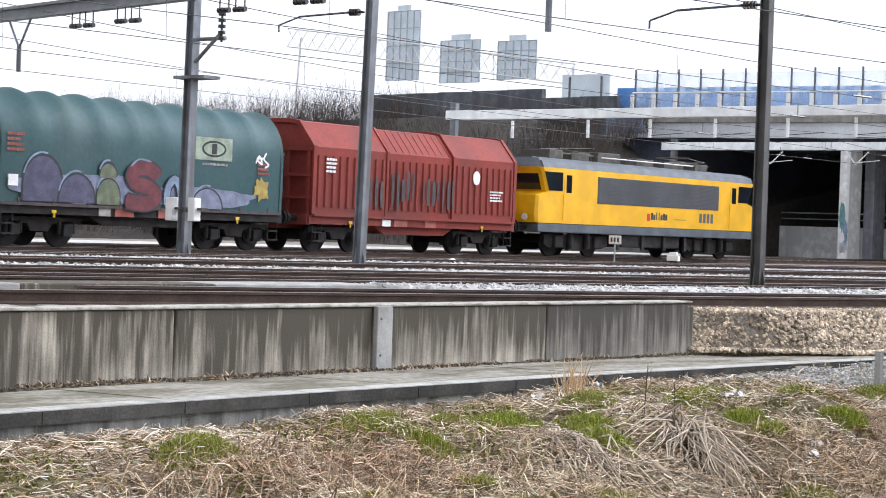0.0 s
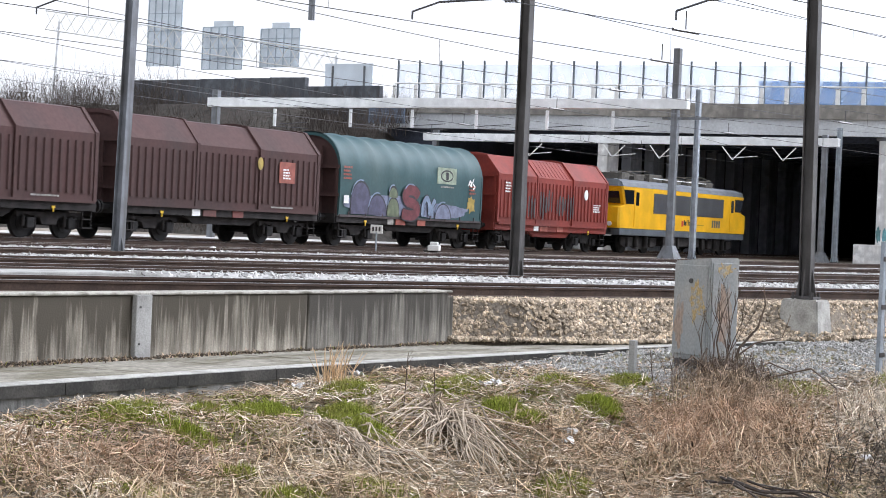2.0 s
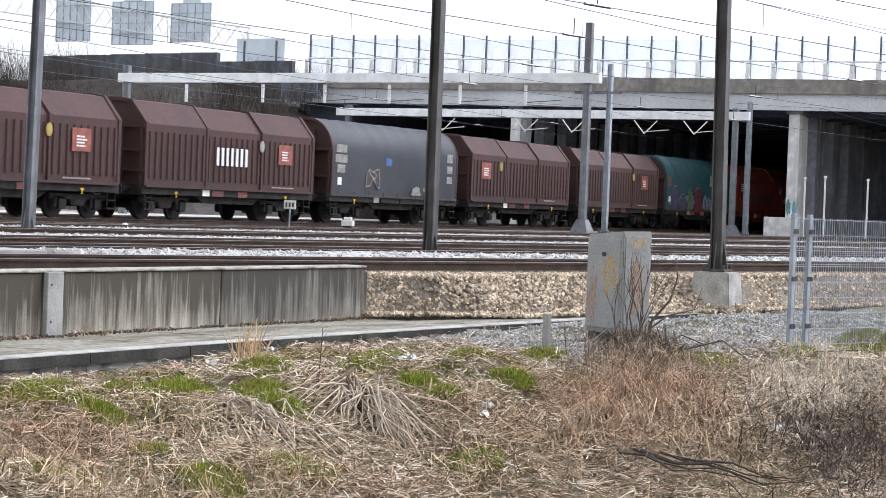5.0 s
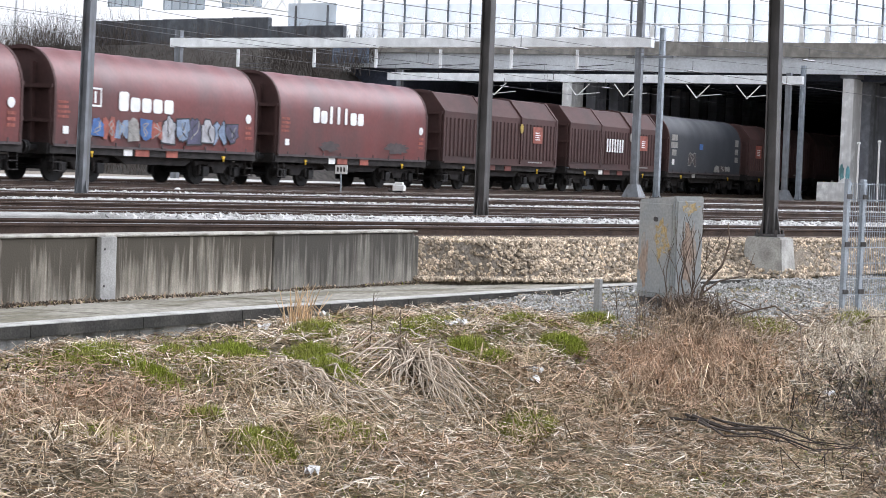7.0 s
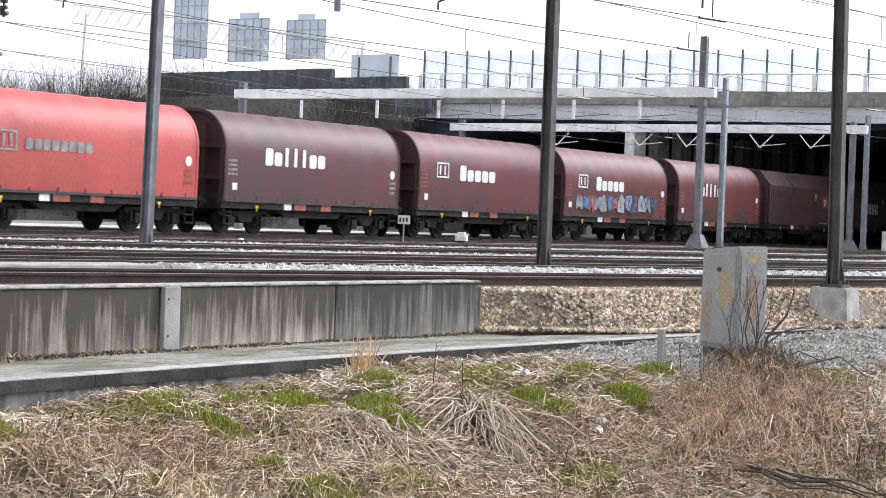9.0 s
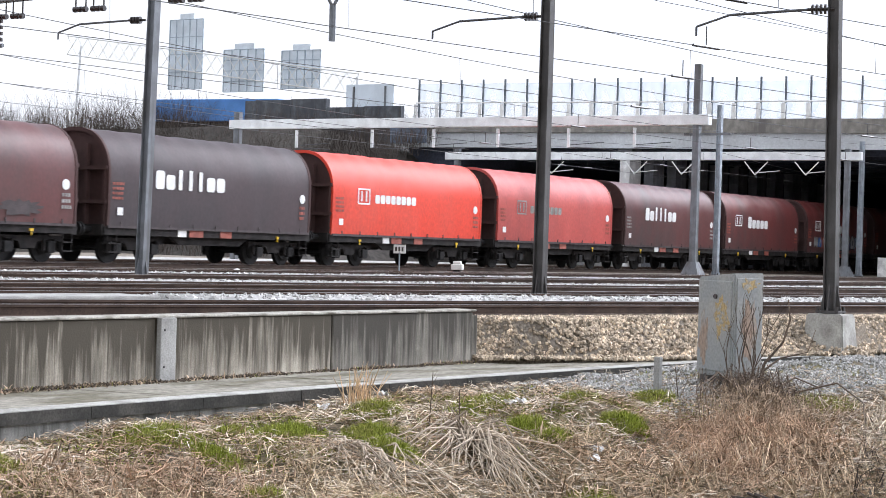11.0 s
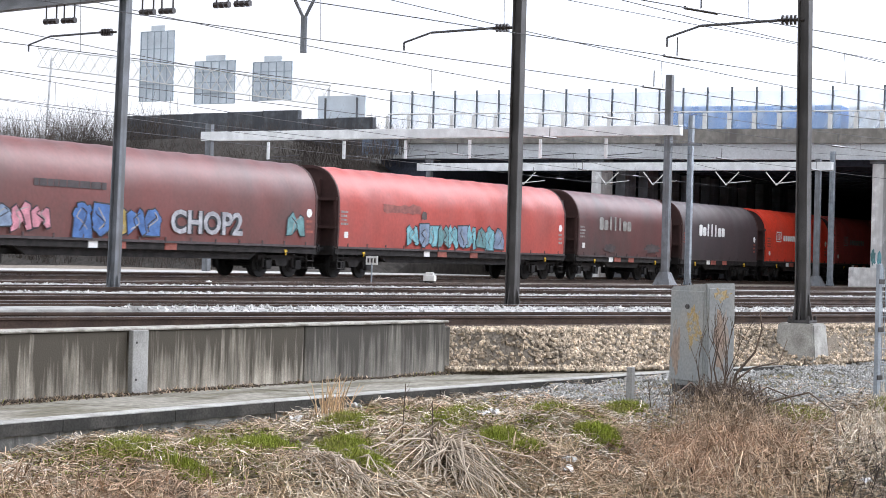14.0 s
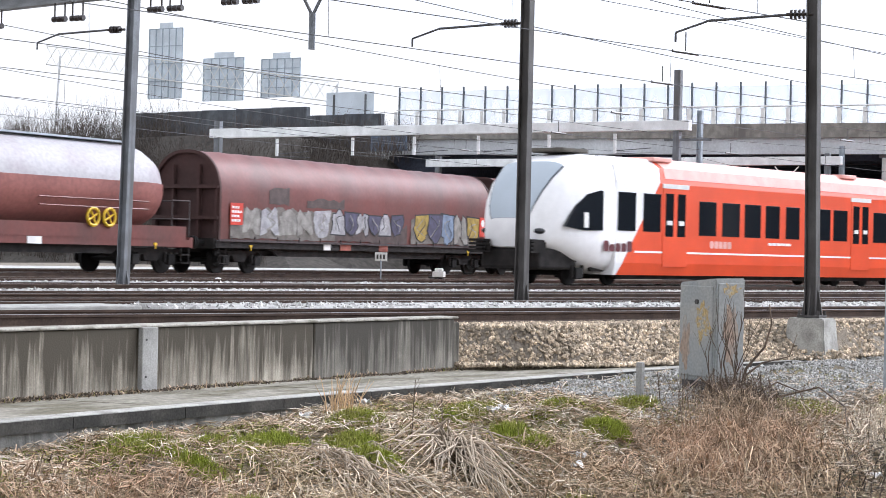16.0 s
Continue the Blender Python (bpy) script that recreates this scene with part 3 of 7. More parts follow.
def embankment():
    bm = bmesh.new()
    rings = []
    for i in range(26):
        y = 60 + i * 6
        k = min(1, max(0, (y - 62) / 5))
        top = 8.6 + 0.8 * noise.noise(Vector((y * 0.07, 0, 0)))
        s = [noise.noise(Vector((y * 0.15, j * 2.1, 1))) * 0.7 for j in range(4)]
        rings.append([(84 - s[0], y, -0.6), (90 + s[1], y, (2.6 + s[1]) * k - 0.3), (95, y, (5.4 + s[2]) * k - 0.3), (100.5 - (y - 66) * 0.1, y, top * (0.3 + 0.7 * k) - 0.3),
                      (106, y, top * (0.3 + 0.7 * k) - 0.3), (145, y, 8.4), (150, y, -0.6)])
    loft(bm, rings)
    tagged(part("embankment", bm, "bank", None), "brown railway embankment slope beside the bridge", "embankment", kind="structure")
    rng = np.random.default_rng(8)
    # bare bushes: many thin twigs
    vs, fs = [], []
    for i in range(3600):
        y = rng.uniform(63, 150)
        u = rng.random()
        x = 85 + 17 * u - (y - 66) * 0.04
        z0 = u * 8.2 + 0.1 - 0.3
        hgt = rng.uniform(0.9, 2.3) + (1.1 if y > 82 and u > 0.6 else 0)
        for j in range(11):
            a = rng.uniform(0, 2 * math.pi)
            lean = rng.uniform(0.1, 0.65)
            p = np.array((x + rng.normal(0, 0.3), y + rng.normal(0, 0.3), z0))
            q = p + hgt * rng.uniform(0.6, 1.1) * np.array((math.cos(a) * lean, math.sin(a) * lean, 1))
            w = rng.uniform(0.008, 0.018)
            d = np.array((0.6, -0.8, 0)) * w
            b0 = len(vs)
            vs += [tuple(p - d), tuple(p + d), tuple(q)]
            fs.append((b0, b0 + 1, b0 + 2))
            for s in range(3):
                f = rng.uniform(0.35, 0.9)
                o = p + (q - p) * f
                e = o + rng.normal(0, 0.35, 3) * hgt * 0.5 + (0, 0, 0.25 * hgt)
                b0 = len(vs)
                vs += [tuple(o - d * 0.6), tuple(o + d * 0.6), tuple(e)]
                fs.append((b0, b0 + 1, b0 + 2))
    ob = new("bare_bushes", mesh_of("bare_bushes", vs, fs, "bush"))
    tagged(ob, "bare brown leafless bushes covering the embankment", "bushes", kind="stuff")
    # dark road parapet on top
    w = thing("road_wall", 0, 0, 0, label="dark grey concrete road wall on the embankment", category="wall", kind="structure")
    for i in range(7):
        y = 67 + i * 3.0
        part("wall_panel", B(103.2, 103.6, y, y + 2.97, 7.5, (10.0 if i < 2 else 10.65) - 0.04 * i), "road_concrete", w)


def sign_gantry():
    g = thing("sign_gantry", 150, 0, 8.0, label="white lattice motorway sign gantry seen from behind", category="sign gantry")
    for a, b, z0, z1, n in ((0.8413, 0.812, 16.2, 24.0, 5), (0.7933, 0.7595, 15.8, 20.7, 5), (0.7446, 0.7132, 16.0, 20.4, 5)):
        y1, y0 = a * 150, b * 150
        p = part("sign_panel", B(0, 0.12, y0, y1, z0 - 8, z1 - 8 - 0.6), "panel", g, "grey back of a large road sign")
        part("cap_panel", B(0.0, 0.12, y0 + 1.3, y1 - 1.3, z1 - 8.6, z1 - 8), "panel", p)
        for i in range(n + 1):
            yy = y0 + (y1 - y0) * i / n
            part("stiffener", B(-0.08, 0, yy - 0.045, yy + 0.045, z0 - 8, z1 - 8.6), "panel_rib", p)
        for z in np.linspace(z0 - 8, z1 - 8.6, 5):
            part("stiffener", B(-0.05, -0.002, y0, y1, z - 0.03, z + 0.03), "panel_rib", p)
    bm = bmesh.new()
    ys = np.linspace(102, 140, 27)
    for z in (10.0, 12.0):
        rod(bm, (-0.5, 102, z - 2.76), (-0.5, 140, z + 2.18), 0.07, n=6)
    for i, (a, b) in enumerate(zip(ys, ys[1:])):
        za, zb = 7.24 + (a - 102) * 0.13, 7.24 + (b - 102) * 0.13
        rod(bm, (-0.5, a, za), (-0.5, b, zb + 2), 0.04, n=5)
        rod(bm, (-0.5, a, za + 2), (-0.5, b, zb), 0.04, n=5)
    part("truss", bm, "white", g, "white lattice truss beam")
    part("leg", rod(bmesh.new(), (-0.5, 139, -3), (-0.5, 138, 13), 0.14, n=10), "beam", g)
    part("leg", rod(bmesh.new(), (-0.5, 102.2, -3), (-0.5, 102.2, 9), 0.14, n=10), "beam", g)
    s = thing("road_sign", 106, 71.4, 9.2, label="grey back of a road sign on the bridge end", category="road sign")
    part("sign_panel", B(0, 0.1, -1.95, 1.95, 0.75, 2.55), "panel", s)
    for y in (-1.3, 1.3):
        part("leg", B(-0.08, 0, y - 0.06, y + 0.06, -1.2, 2.4), "mast", s)


# ---------- masts, gantries, wires ----------
def mast(name, x, y, z, top, w, material, lean_x=0.0, lean_y=0.0, foot=True, label="grey steel catenary mast on a bolted foot"):
    m = thing(name, x, y, z, 0, label=label, category="catenary mast")
    bm = bmesh.new()
    a, b = w / 2, w / 2 * 0.92
    t = w * 0.16

    def section(s, z, lx, ly):
        e = s * 0.8
        return [(x + lx, y + ly, z) for x, y in ((-s, -s), (s, -s), (s, -e), (t / 2, -e), (t / 2, e), (s, e), (s, s), (-s, s), (-s, e), (-t / 2, e), (-t / 2, -e), (-s, -e))]

    loft(bm, [section(a, 0, 0, 0), section(b, top, lean_x, lean_y)])
    part("shaft", bm, material, m)
    if foot:
        part("base_plate", B(-a * 1.9, a * 1.9, -a * 1.9, a * 1.9, 0, 0.04), "mast_dark", m)
        for sx, sy in ((1, 0), (-1, 0), (0, 1), (0, -1)):
            bm = bmesh.new()
            g = [(a * 0.95, 0.04), (a * 1.8, 0.04), (a * 0.95, 0.5)]
            loft(bm, [[((d if sy else p * sx), (p * sy if sy else d), q) for p, q in g] for d in (-0.012, 0.012)])
            part("gusset", bm, material, m)
        for sx in (-1, 1):
            for sy in (-1, 1):
                part("bolt", rod(bmesh.new(), (sx * a * 1.6, sy * a * 1.6, -0.08), (sx * a * 1.6, sy * a * 1.6, 0.11), 0.025, n=6), "mast_dark", m)
    return m


def bracket(m, x, z, reach, heading, dx=0.0):
    """A cantilever arm with its insulator, pointing along heading from the mast."""
    a = radians(heading)
    d = Vector((math.cos(a), math.sin(a), 0))
    o = Vector((dx, 0, z)) + d * 0.14
    arm = part("arm", rod(rod(bmesh.new(), o + d * 0.35, o + d * reach * 0.75 + Vector((0, 0, -0.07)), 0.025, n=6), o + d * reach * 0.75 + Vector((0, 0, -0.07)), o + d * reach + Vector((0, 0, -0.26)), 0.02, n=6), "wire", m, "thin dark registration arm")
    bm = bmesh.new()
    rod(bm, o - d * 0.05, o + d * 0.4, 0.03, n=6)
    for i in range(4):
        c = o + d * (0.08 + i * 0.07)
        rod(bm, c, c + d * 0.04, 0.085, n=10)
    part("insulator", bm, "insulator", arm)
    part("clamp", rod(bmesh.new(), o + d * reach + Vector((0, 0, -0.26)), o + d * reach + Vector((0, 0, -0.42)), 0.02, n=6), "wire", arm)


def masts():
    p1 = mast("catenary_mast", 33.0, 28.4, -0.13, 7.2, 0.225, "mast", lean_y=-0.12, lean_x=0.05)
    p2 = mast("catenary_mast", 32.4, 17.65, -0.14, 7.2, 0.215, "mast_dark", label="dark weathered catenary mast on a bolted foot")
    p3 = mast("catenary_mast", 30.0, 10.8, -0.07, 7.4, 0.205, "mast_dark", lean_y=0.12, label="grey catenary mast on a concrete block")
    b = thing("concrete_block", 30.0, 10.8, -0.80, 0, label="pale tapered concrete foundation block under a mast", category="foundation")
    bm = bmesh.new()
    loft(bm, [[(-0.37, -0.37, 0), (0.37, -0.37, 0), (0.37, 0.37, 0), (-0.37, 0.37, 0)], [(-0.31, -0.31, 0.72), (0.31, -0.31, 0.72), (0.31, 0.31, 0.72), (-0.31, 0.31, 0.72)]])
    bmesh.ops.bevel(bm, geom=bm.edges[:], offset=0.025, segments=2, affect="EDGES")
    part("block", bm, "kerb_top", b)
    for m, z in ((p1, 5.97), (p2, 5.58), (p3, 5.08)):
        bracket(m, 0, z, 2.3, 100)
    # lattice-footed mast with equipment boxes
    p0 = mast("signal_mast", 34.7, 36.0, -0.17, 7.0, 0.28, "mast", lean_x=0.1, label="grey mast with white equipment boxes beside the freight track")
    for s in (-0.55, 0.3):
        part("equipment_box", B(-0.2, 0.05, s, s + 0.24, 1.0, 1.62, bev=0.02), "white", p0, "small white equipment box")
    part("shelf", B(-0.1, 0.1, -0.75, 0.75, 1.3, 1.36), "mast_dark", p0)
    part("platform", B(-0.3, 0.3, -0.85, 0.3, 4.75, 4.83), "mast", p0)
    bm = rod(rod(bmesh.new(), (0, -0.2, 5.2), (0, -1.2, 6.0), 0.05), (0, -0.1, 5.8), (0, -1.3, 5.8), 0.05)
    part("side_arm", bm, "mast", p0)
    bm = bmesh.new()
    for i in range(5):
        rod(bm, (0, -1.15, 5.75 + i * 0.16), (0, -1.15, 5.83 + i * 0.16), 0.1, n=10)
    rod(bm, (0, -1.15, 5.7), (0, -1.15, 6.6), 0.03)
    part("insulator", bm, "insulator", p0)
    # portal beam over the near tracks
    g = thing("catenary_portal", 30.0, 10.8, 0, 0, label="grey steel portal beam carrying wire suspensions", category="gantry")

    def pb(y):
        return (y - 10.8) * 0.165

    bm = bmesh.new()
    for z0, z1 in ((6.58, 6.66), (6.9, 6.98)):
        loft(bm, [[(pb(y) - 0.14, y - 10.8, z0), (pb(y) + 0.14, y - 10.8, z0), (pb(y) + 0.14, y - 10.8, z1), (pb(y) - 0.14, y - 10.8, z1)] for y in (10, 64)])
    loft(bm, [[(pb(y) - 0.02, y - 10.8, 6.66), (pb(y) + 0.02, y - 10.8, 6.66), (pb(y) + 0.02, y - 10.8, 6.9), (pb(y) - 0.02, y - 10.8, 6.9)] for y in (10, 64)])
    part("beam", bm, "beam_dark", g)
    for y in (20.3, 24.6, 27.0, 30.4, 33.5, 38.2, 40.5, 46, 49.0, 54):
        bm = bmesh.new()
        for d in (-0.28, 0.28):
            rod(bm, (pb(y) - 0.05, y + d - 0.16 - 10.8, 6.58), (pb(y) - 0.05, y + d - 0.16 - 10.8, 6.2), 0.02, n=6)
            rod(bm, (pb(y) - 0.05, y + d + 0.16 - 10.8, 6.58), (pb(y) - 0.05, y + d + 0.16 - 10.8, 6.2), 0.02, n=6)
            for i in range(3):
                rod(bm, (pb(y) - 0.05, y + d - 0.19 + i * 0.15 - 10.8, 6.2), (pb(y) - 0.05, y + d - 0.09 + i * 0.15 - 10.8, 6.2), 0.07, n=8)
        part("suspension", bm, "insulator", g, "pair of hanging dark insulators")
    for y in (22.5, 44.0):
        bm = rod(rod(bmesh.new(), (pb(y), y - 0.5 - 10.8, 6.6), (pb(y), y - 10.8, 5.75), 0.035), (pb(y), y + 0.5 - 10.8, 6.6), (pb(y), y - 10.8, 5.75), 0.035)
        rod(bm, (pb(y), y - 10.8, 5.8), (pb(y), y - 10.8, 5.05), 0.07)
        part("dropper_post", bm, "mast", g, "forked hanging drop post")
    # middle gantry
    g = thing("catenary_gantry", 75, 33.3, 0, 0, label="pale grey box gantry spanning the freight tracks", category="gantry")
    part("beam", B(-0.2, 0.2, -0.6, 25.6, 6.45, 6.9, bev=0.02), "beam", g)
    part("leg", B(-0.15, 0.15, -0.15, 0.15, 0, 9.1, bev=0.02), "mast", g)
    part("leg", B(-0.15, 0.15, 25.0, 25.35, -0.2, 7.3, bev=0.02), "mast", g)
    bm = bmesh.new()
    loft(bm, [[(-0.45, -0.45, -0.17), (0.45, -0.45, -0.17), (0.45, 0.45, -0.17), (-0.45, 0.45, -0.17)], [(-0.2, -0.2, 0.5), (0.2, -0.2, 0.5), (0.2, 0.2, 0.5), (-0.2, 0.2, 0.5)]])
    part("foot", bm, "mast", g)
    part("crossarm", B(-0.06, 0.06, -1.6, 0.6, 6.0, 6.1), "mast", g)
    for y in (3.0, 6.3, 10.0, 13.5, 17.0, 21.5):
        part("drop_post", rod(bmesh.new(), (0, y, 6.36), (0, y, 5.5), 0.08), "beam", g)
        bm = rod(rod(bmesh.new(), (0, y, 5.6), (0.6, y - 1.5, 5.75), 0.02, n=5), (0, y, 5.5), (0.6, y - 1.6, 5.45), 0.02, n=5)
        part("arm", bm, "wire", g)
    mast("catenary_mast", 84.5, 36.32, -0.17, 8.3, 0.26, "galv", label="slender pale steel mast beside the freight track")
    # gantry in front of the bridge
    g = thing("catenary_gantry", 99.5, 35.1, 0, 0, label="white box gantry in front of the bridge", category="gantry")
    part("beam", B(-0.2, 0.2, -0.8, 26, 6.25, 6.72, bev=0.02), "beam", g)
    part("leg", B(-0.15, 0.15, -0.15, 0.15, -0.17, 6.9, bev=0.02), "mast", g)
    part("leg", B(-0.15, 0.15, 25, 25.35, -0.17, 6.9, bev=0.02), "mast", g)
    bm = bmesh.new()
    loft(bm, [[(-0.45, -0.45, -0.17), (0.45, -0.45, -0.17), (0.45, 0.45, -0.17), (-0.45, 0.45, -0.17)], [(-0.2, -0.2, 0.4), (0.2, -0.2, 0.4), (0.2, 0.2, 0.4), (-0.2, 0.2, 0.4)]])
    part("foot", bm, "mast", g)
    for y in (3.0, 6.0, 10.5, 13.5, 19.0):
        bm = rod(rod(bmesh.new(), (-0.2, y, 6.16), (-0.6, y - 0.8, 5.4), 0.035, n=5), (-0.2, y - 1.4, 6.16), (-0.6, y - 0.8, 5.4), 0.035, n=5)
        rod(bm, (-0.6, y - 0.8, 5.5), (-0.9, y - 2.4, 5.62), 0.025, n=5)
        part("arm", bm, "white", g)
    mast("catenary_mast", 103.0, 35.5, -0.17, 7.7, 0.28, "galv", label="pale steel mast in front of the bridge")


def wires():
    for n, (name, x, y, head) in enumerate(TRACKS):
        u = Vector((math.cos(radians(head)), math.sin(radians(head)), 0))
        c = Vector((x, y, 0)) + Vector((-u.y, u.x, 0)) * 0.75
        w = thing("overhead_line", c.x, c.y, 0, head, label="thin dark overhead contact and carrier wires", category="overhead line")
        r = 0.010
        part("contact_wire", rod(bmesh.new(), (-40, 0, 5.3), (150, 0, 5.3), r, n=5), "wire", w)
        bm = bmesh.new()
        s0 = (32.0 - x)
        pts = []
        for i in range(-8, 60):
            s = s0 + i * 3.0
            ph = ((i * 3.0) % 60) / 60
            pts.append(Vector((s, 0.05, 6.5 - 0.75 * 4 * ph * (1 - ph))))
        for a, b in zip(pts, pts[1:]):
            rod(bm, a, b, r, n=5, caps=False)
        part("carrier_wire", bm, "wire", w)
        for i in range(0, 68, 4):
            part("hanger", rod(bmesh.new(), pts[i], (pts[i].x, 0, 5.3), 0.007, n=4), "wire", w)
        for s in (14 + 3 * n, 31 + 2 * n, 52 - n):
            part("section_insulator", rod(bmesh.new(), (s - 0.45, 0.05, 5.31), (s + 0.45, 0.05, 5.31), 0.035, n=6), "insulator", w, "small dark wire insulator")
            part("wire_clamp", rod(bmesh.new(), (s, 0.05, 5.31), (s, 0.05, 5.75), 0.015, n=5), "wire", w)
        if n == 2:
            part("feeder_wire", rod(bmesh.new(), (-40, 1.8, 7.6), (150, 1.8, 7.3), r, n=5), "wire", w)


# ---------- near clutter ----------
def turned(bm):
    """Quarter turn that brings the front side round to the other face."""
    for v in bm.verts:
        v.co = Vector((v.co.y, -v.co.x, v.co.z))
    return bm


def cabinet():
    c = thing("trackside_cabinet", 22.15, 9.3, -0.80, -25, label="old grey steel cabinet with flaking ochre paint patches", category="cabinet")
    bm = bmesh.new()
    loft(bm, [[(-0.25, -0.34, 0.12), (0.25, -0.34, 0.12), (0.25, 0.34, 0.12), (-0.25, 0.34, 0.12)],
              [(-0.25, -0.34, 1.42), (0.25, -0.34, 1.43), (0.25, 0.34, 1.37), (-0.25, 0.34, 1.36)]])
    bmesh.ops.bevel(bm, geom=bm.edges[:], offset=0.018, segments=2, affect="EDGES")
    part("housing", bm, "box_grey", c)
    d = part("door", turned(B(-0.30, 0.30, -0.268, -0.247, 0.18, 1.32, bev=0.008)), "box_grey", c)
    part("lock", turned(rod(bmesh.new(), (0.02, -0.29, 1.12), (0.02, -0.262, 1.12), 0.03, n=10)), "mast_dark", d)
    part("side_panel", B(-0.21, 0.21, -0.356, -0.338, 0.18, 1.36, bev=0.006), "box_grey", c)
    part("plinth", B(-0.22, 0.22, -0.30, 0.30, -0.25, 0.118), "mast_dark", c, "dark recessed plinth")
    part("paint_patch", turned(blob(0, 0, 0.15, 0.27, 7, 0.42, -0.2725, 0.12, 0.88)), "ochre", c, "flaking ochre paint")
    part("paint_patch", turned(blob(0, 0, 0.08, 0.3, 17, 0.35, -0.2725, -0.2, 0.6)), "peel", c, "peeled grey-brown paint")
    part("paint_patch", blob(0, 0, 0.14, 0.08, 8, 0.4, -0.3605, 0.0, 1.27), "ochre", c, "flaking ochre paint")
    part("paint_patch", blob(0, 0, 0.13, 0.36, 9, 0.3, -0.3605, 0.0, 0.72), "peel", c, "peeled brown paint")
    part("conduit", rod(bmesh.new(), (-0.34, 0.1, 0.0), (-0.30, 0.1, 0.14), 0.012), "mast_dark", c)


def blob(cx, cz, rx, rz, seed, rough, y, ox, oz, n=18, thick=0.004):
    """An uneven flat patch standing in the xz plane."""
    rng = random.Random(seed)
    ring = []
    for i in range(n):
        a = 2 * math.pi * i / n
        k = 1 + rough * (rng.random() - 0.5) * 2
        ring.append((ox + math.cos(a) * rx * k, oz + math.sin(a) * rz * k))
    return loft(bmesh.new(), [[(x, y, z) for x, z in ring], [(x, y + thick, z) for x, z in ring]])


def fence():
    f = thing("mesh_fence", 22.9, 7.25, -0.80, -20, label="galvanised steel mesh fence panel between posts", category="fence")
    for i, x in enumerate((0.0, 0.32, 2.6, 5.1, 7.6)):
        part("post", B(x - 0.03, x + 0.03, -0.03, 0.03, -0.3, 1.72, bev=0.006), "galv", f)
        for z in (0.3, 0.9, 1.5):
            part("bracket", B(x - 0.045, x + 0.045, -0.05, -0.031, z - 0.03, z + 0.03), "mast_dark", f)
    for x0, x1 in ((0.03, 0.29), (0.35, 2.57), (2.63, 5.07), (5.13, 7.57)):
        bm = bmesh.new()
        x = x0
        while x <= x1:
            box(bm, x - 0.003, x + 0.003, -0.003, 0.003, 0.05, 1.68)
            x += 0.05
        part("wire_mesh", bm, "galv", f)
        for k in range(9):
            z = 0.06 + k * 0.2
            part("rail", B(x0, x1, -0.012, -0.004, z - 0.005, z + 0.005), "galv", f)


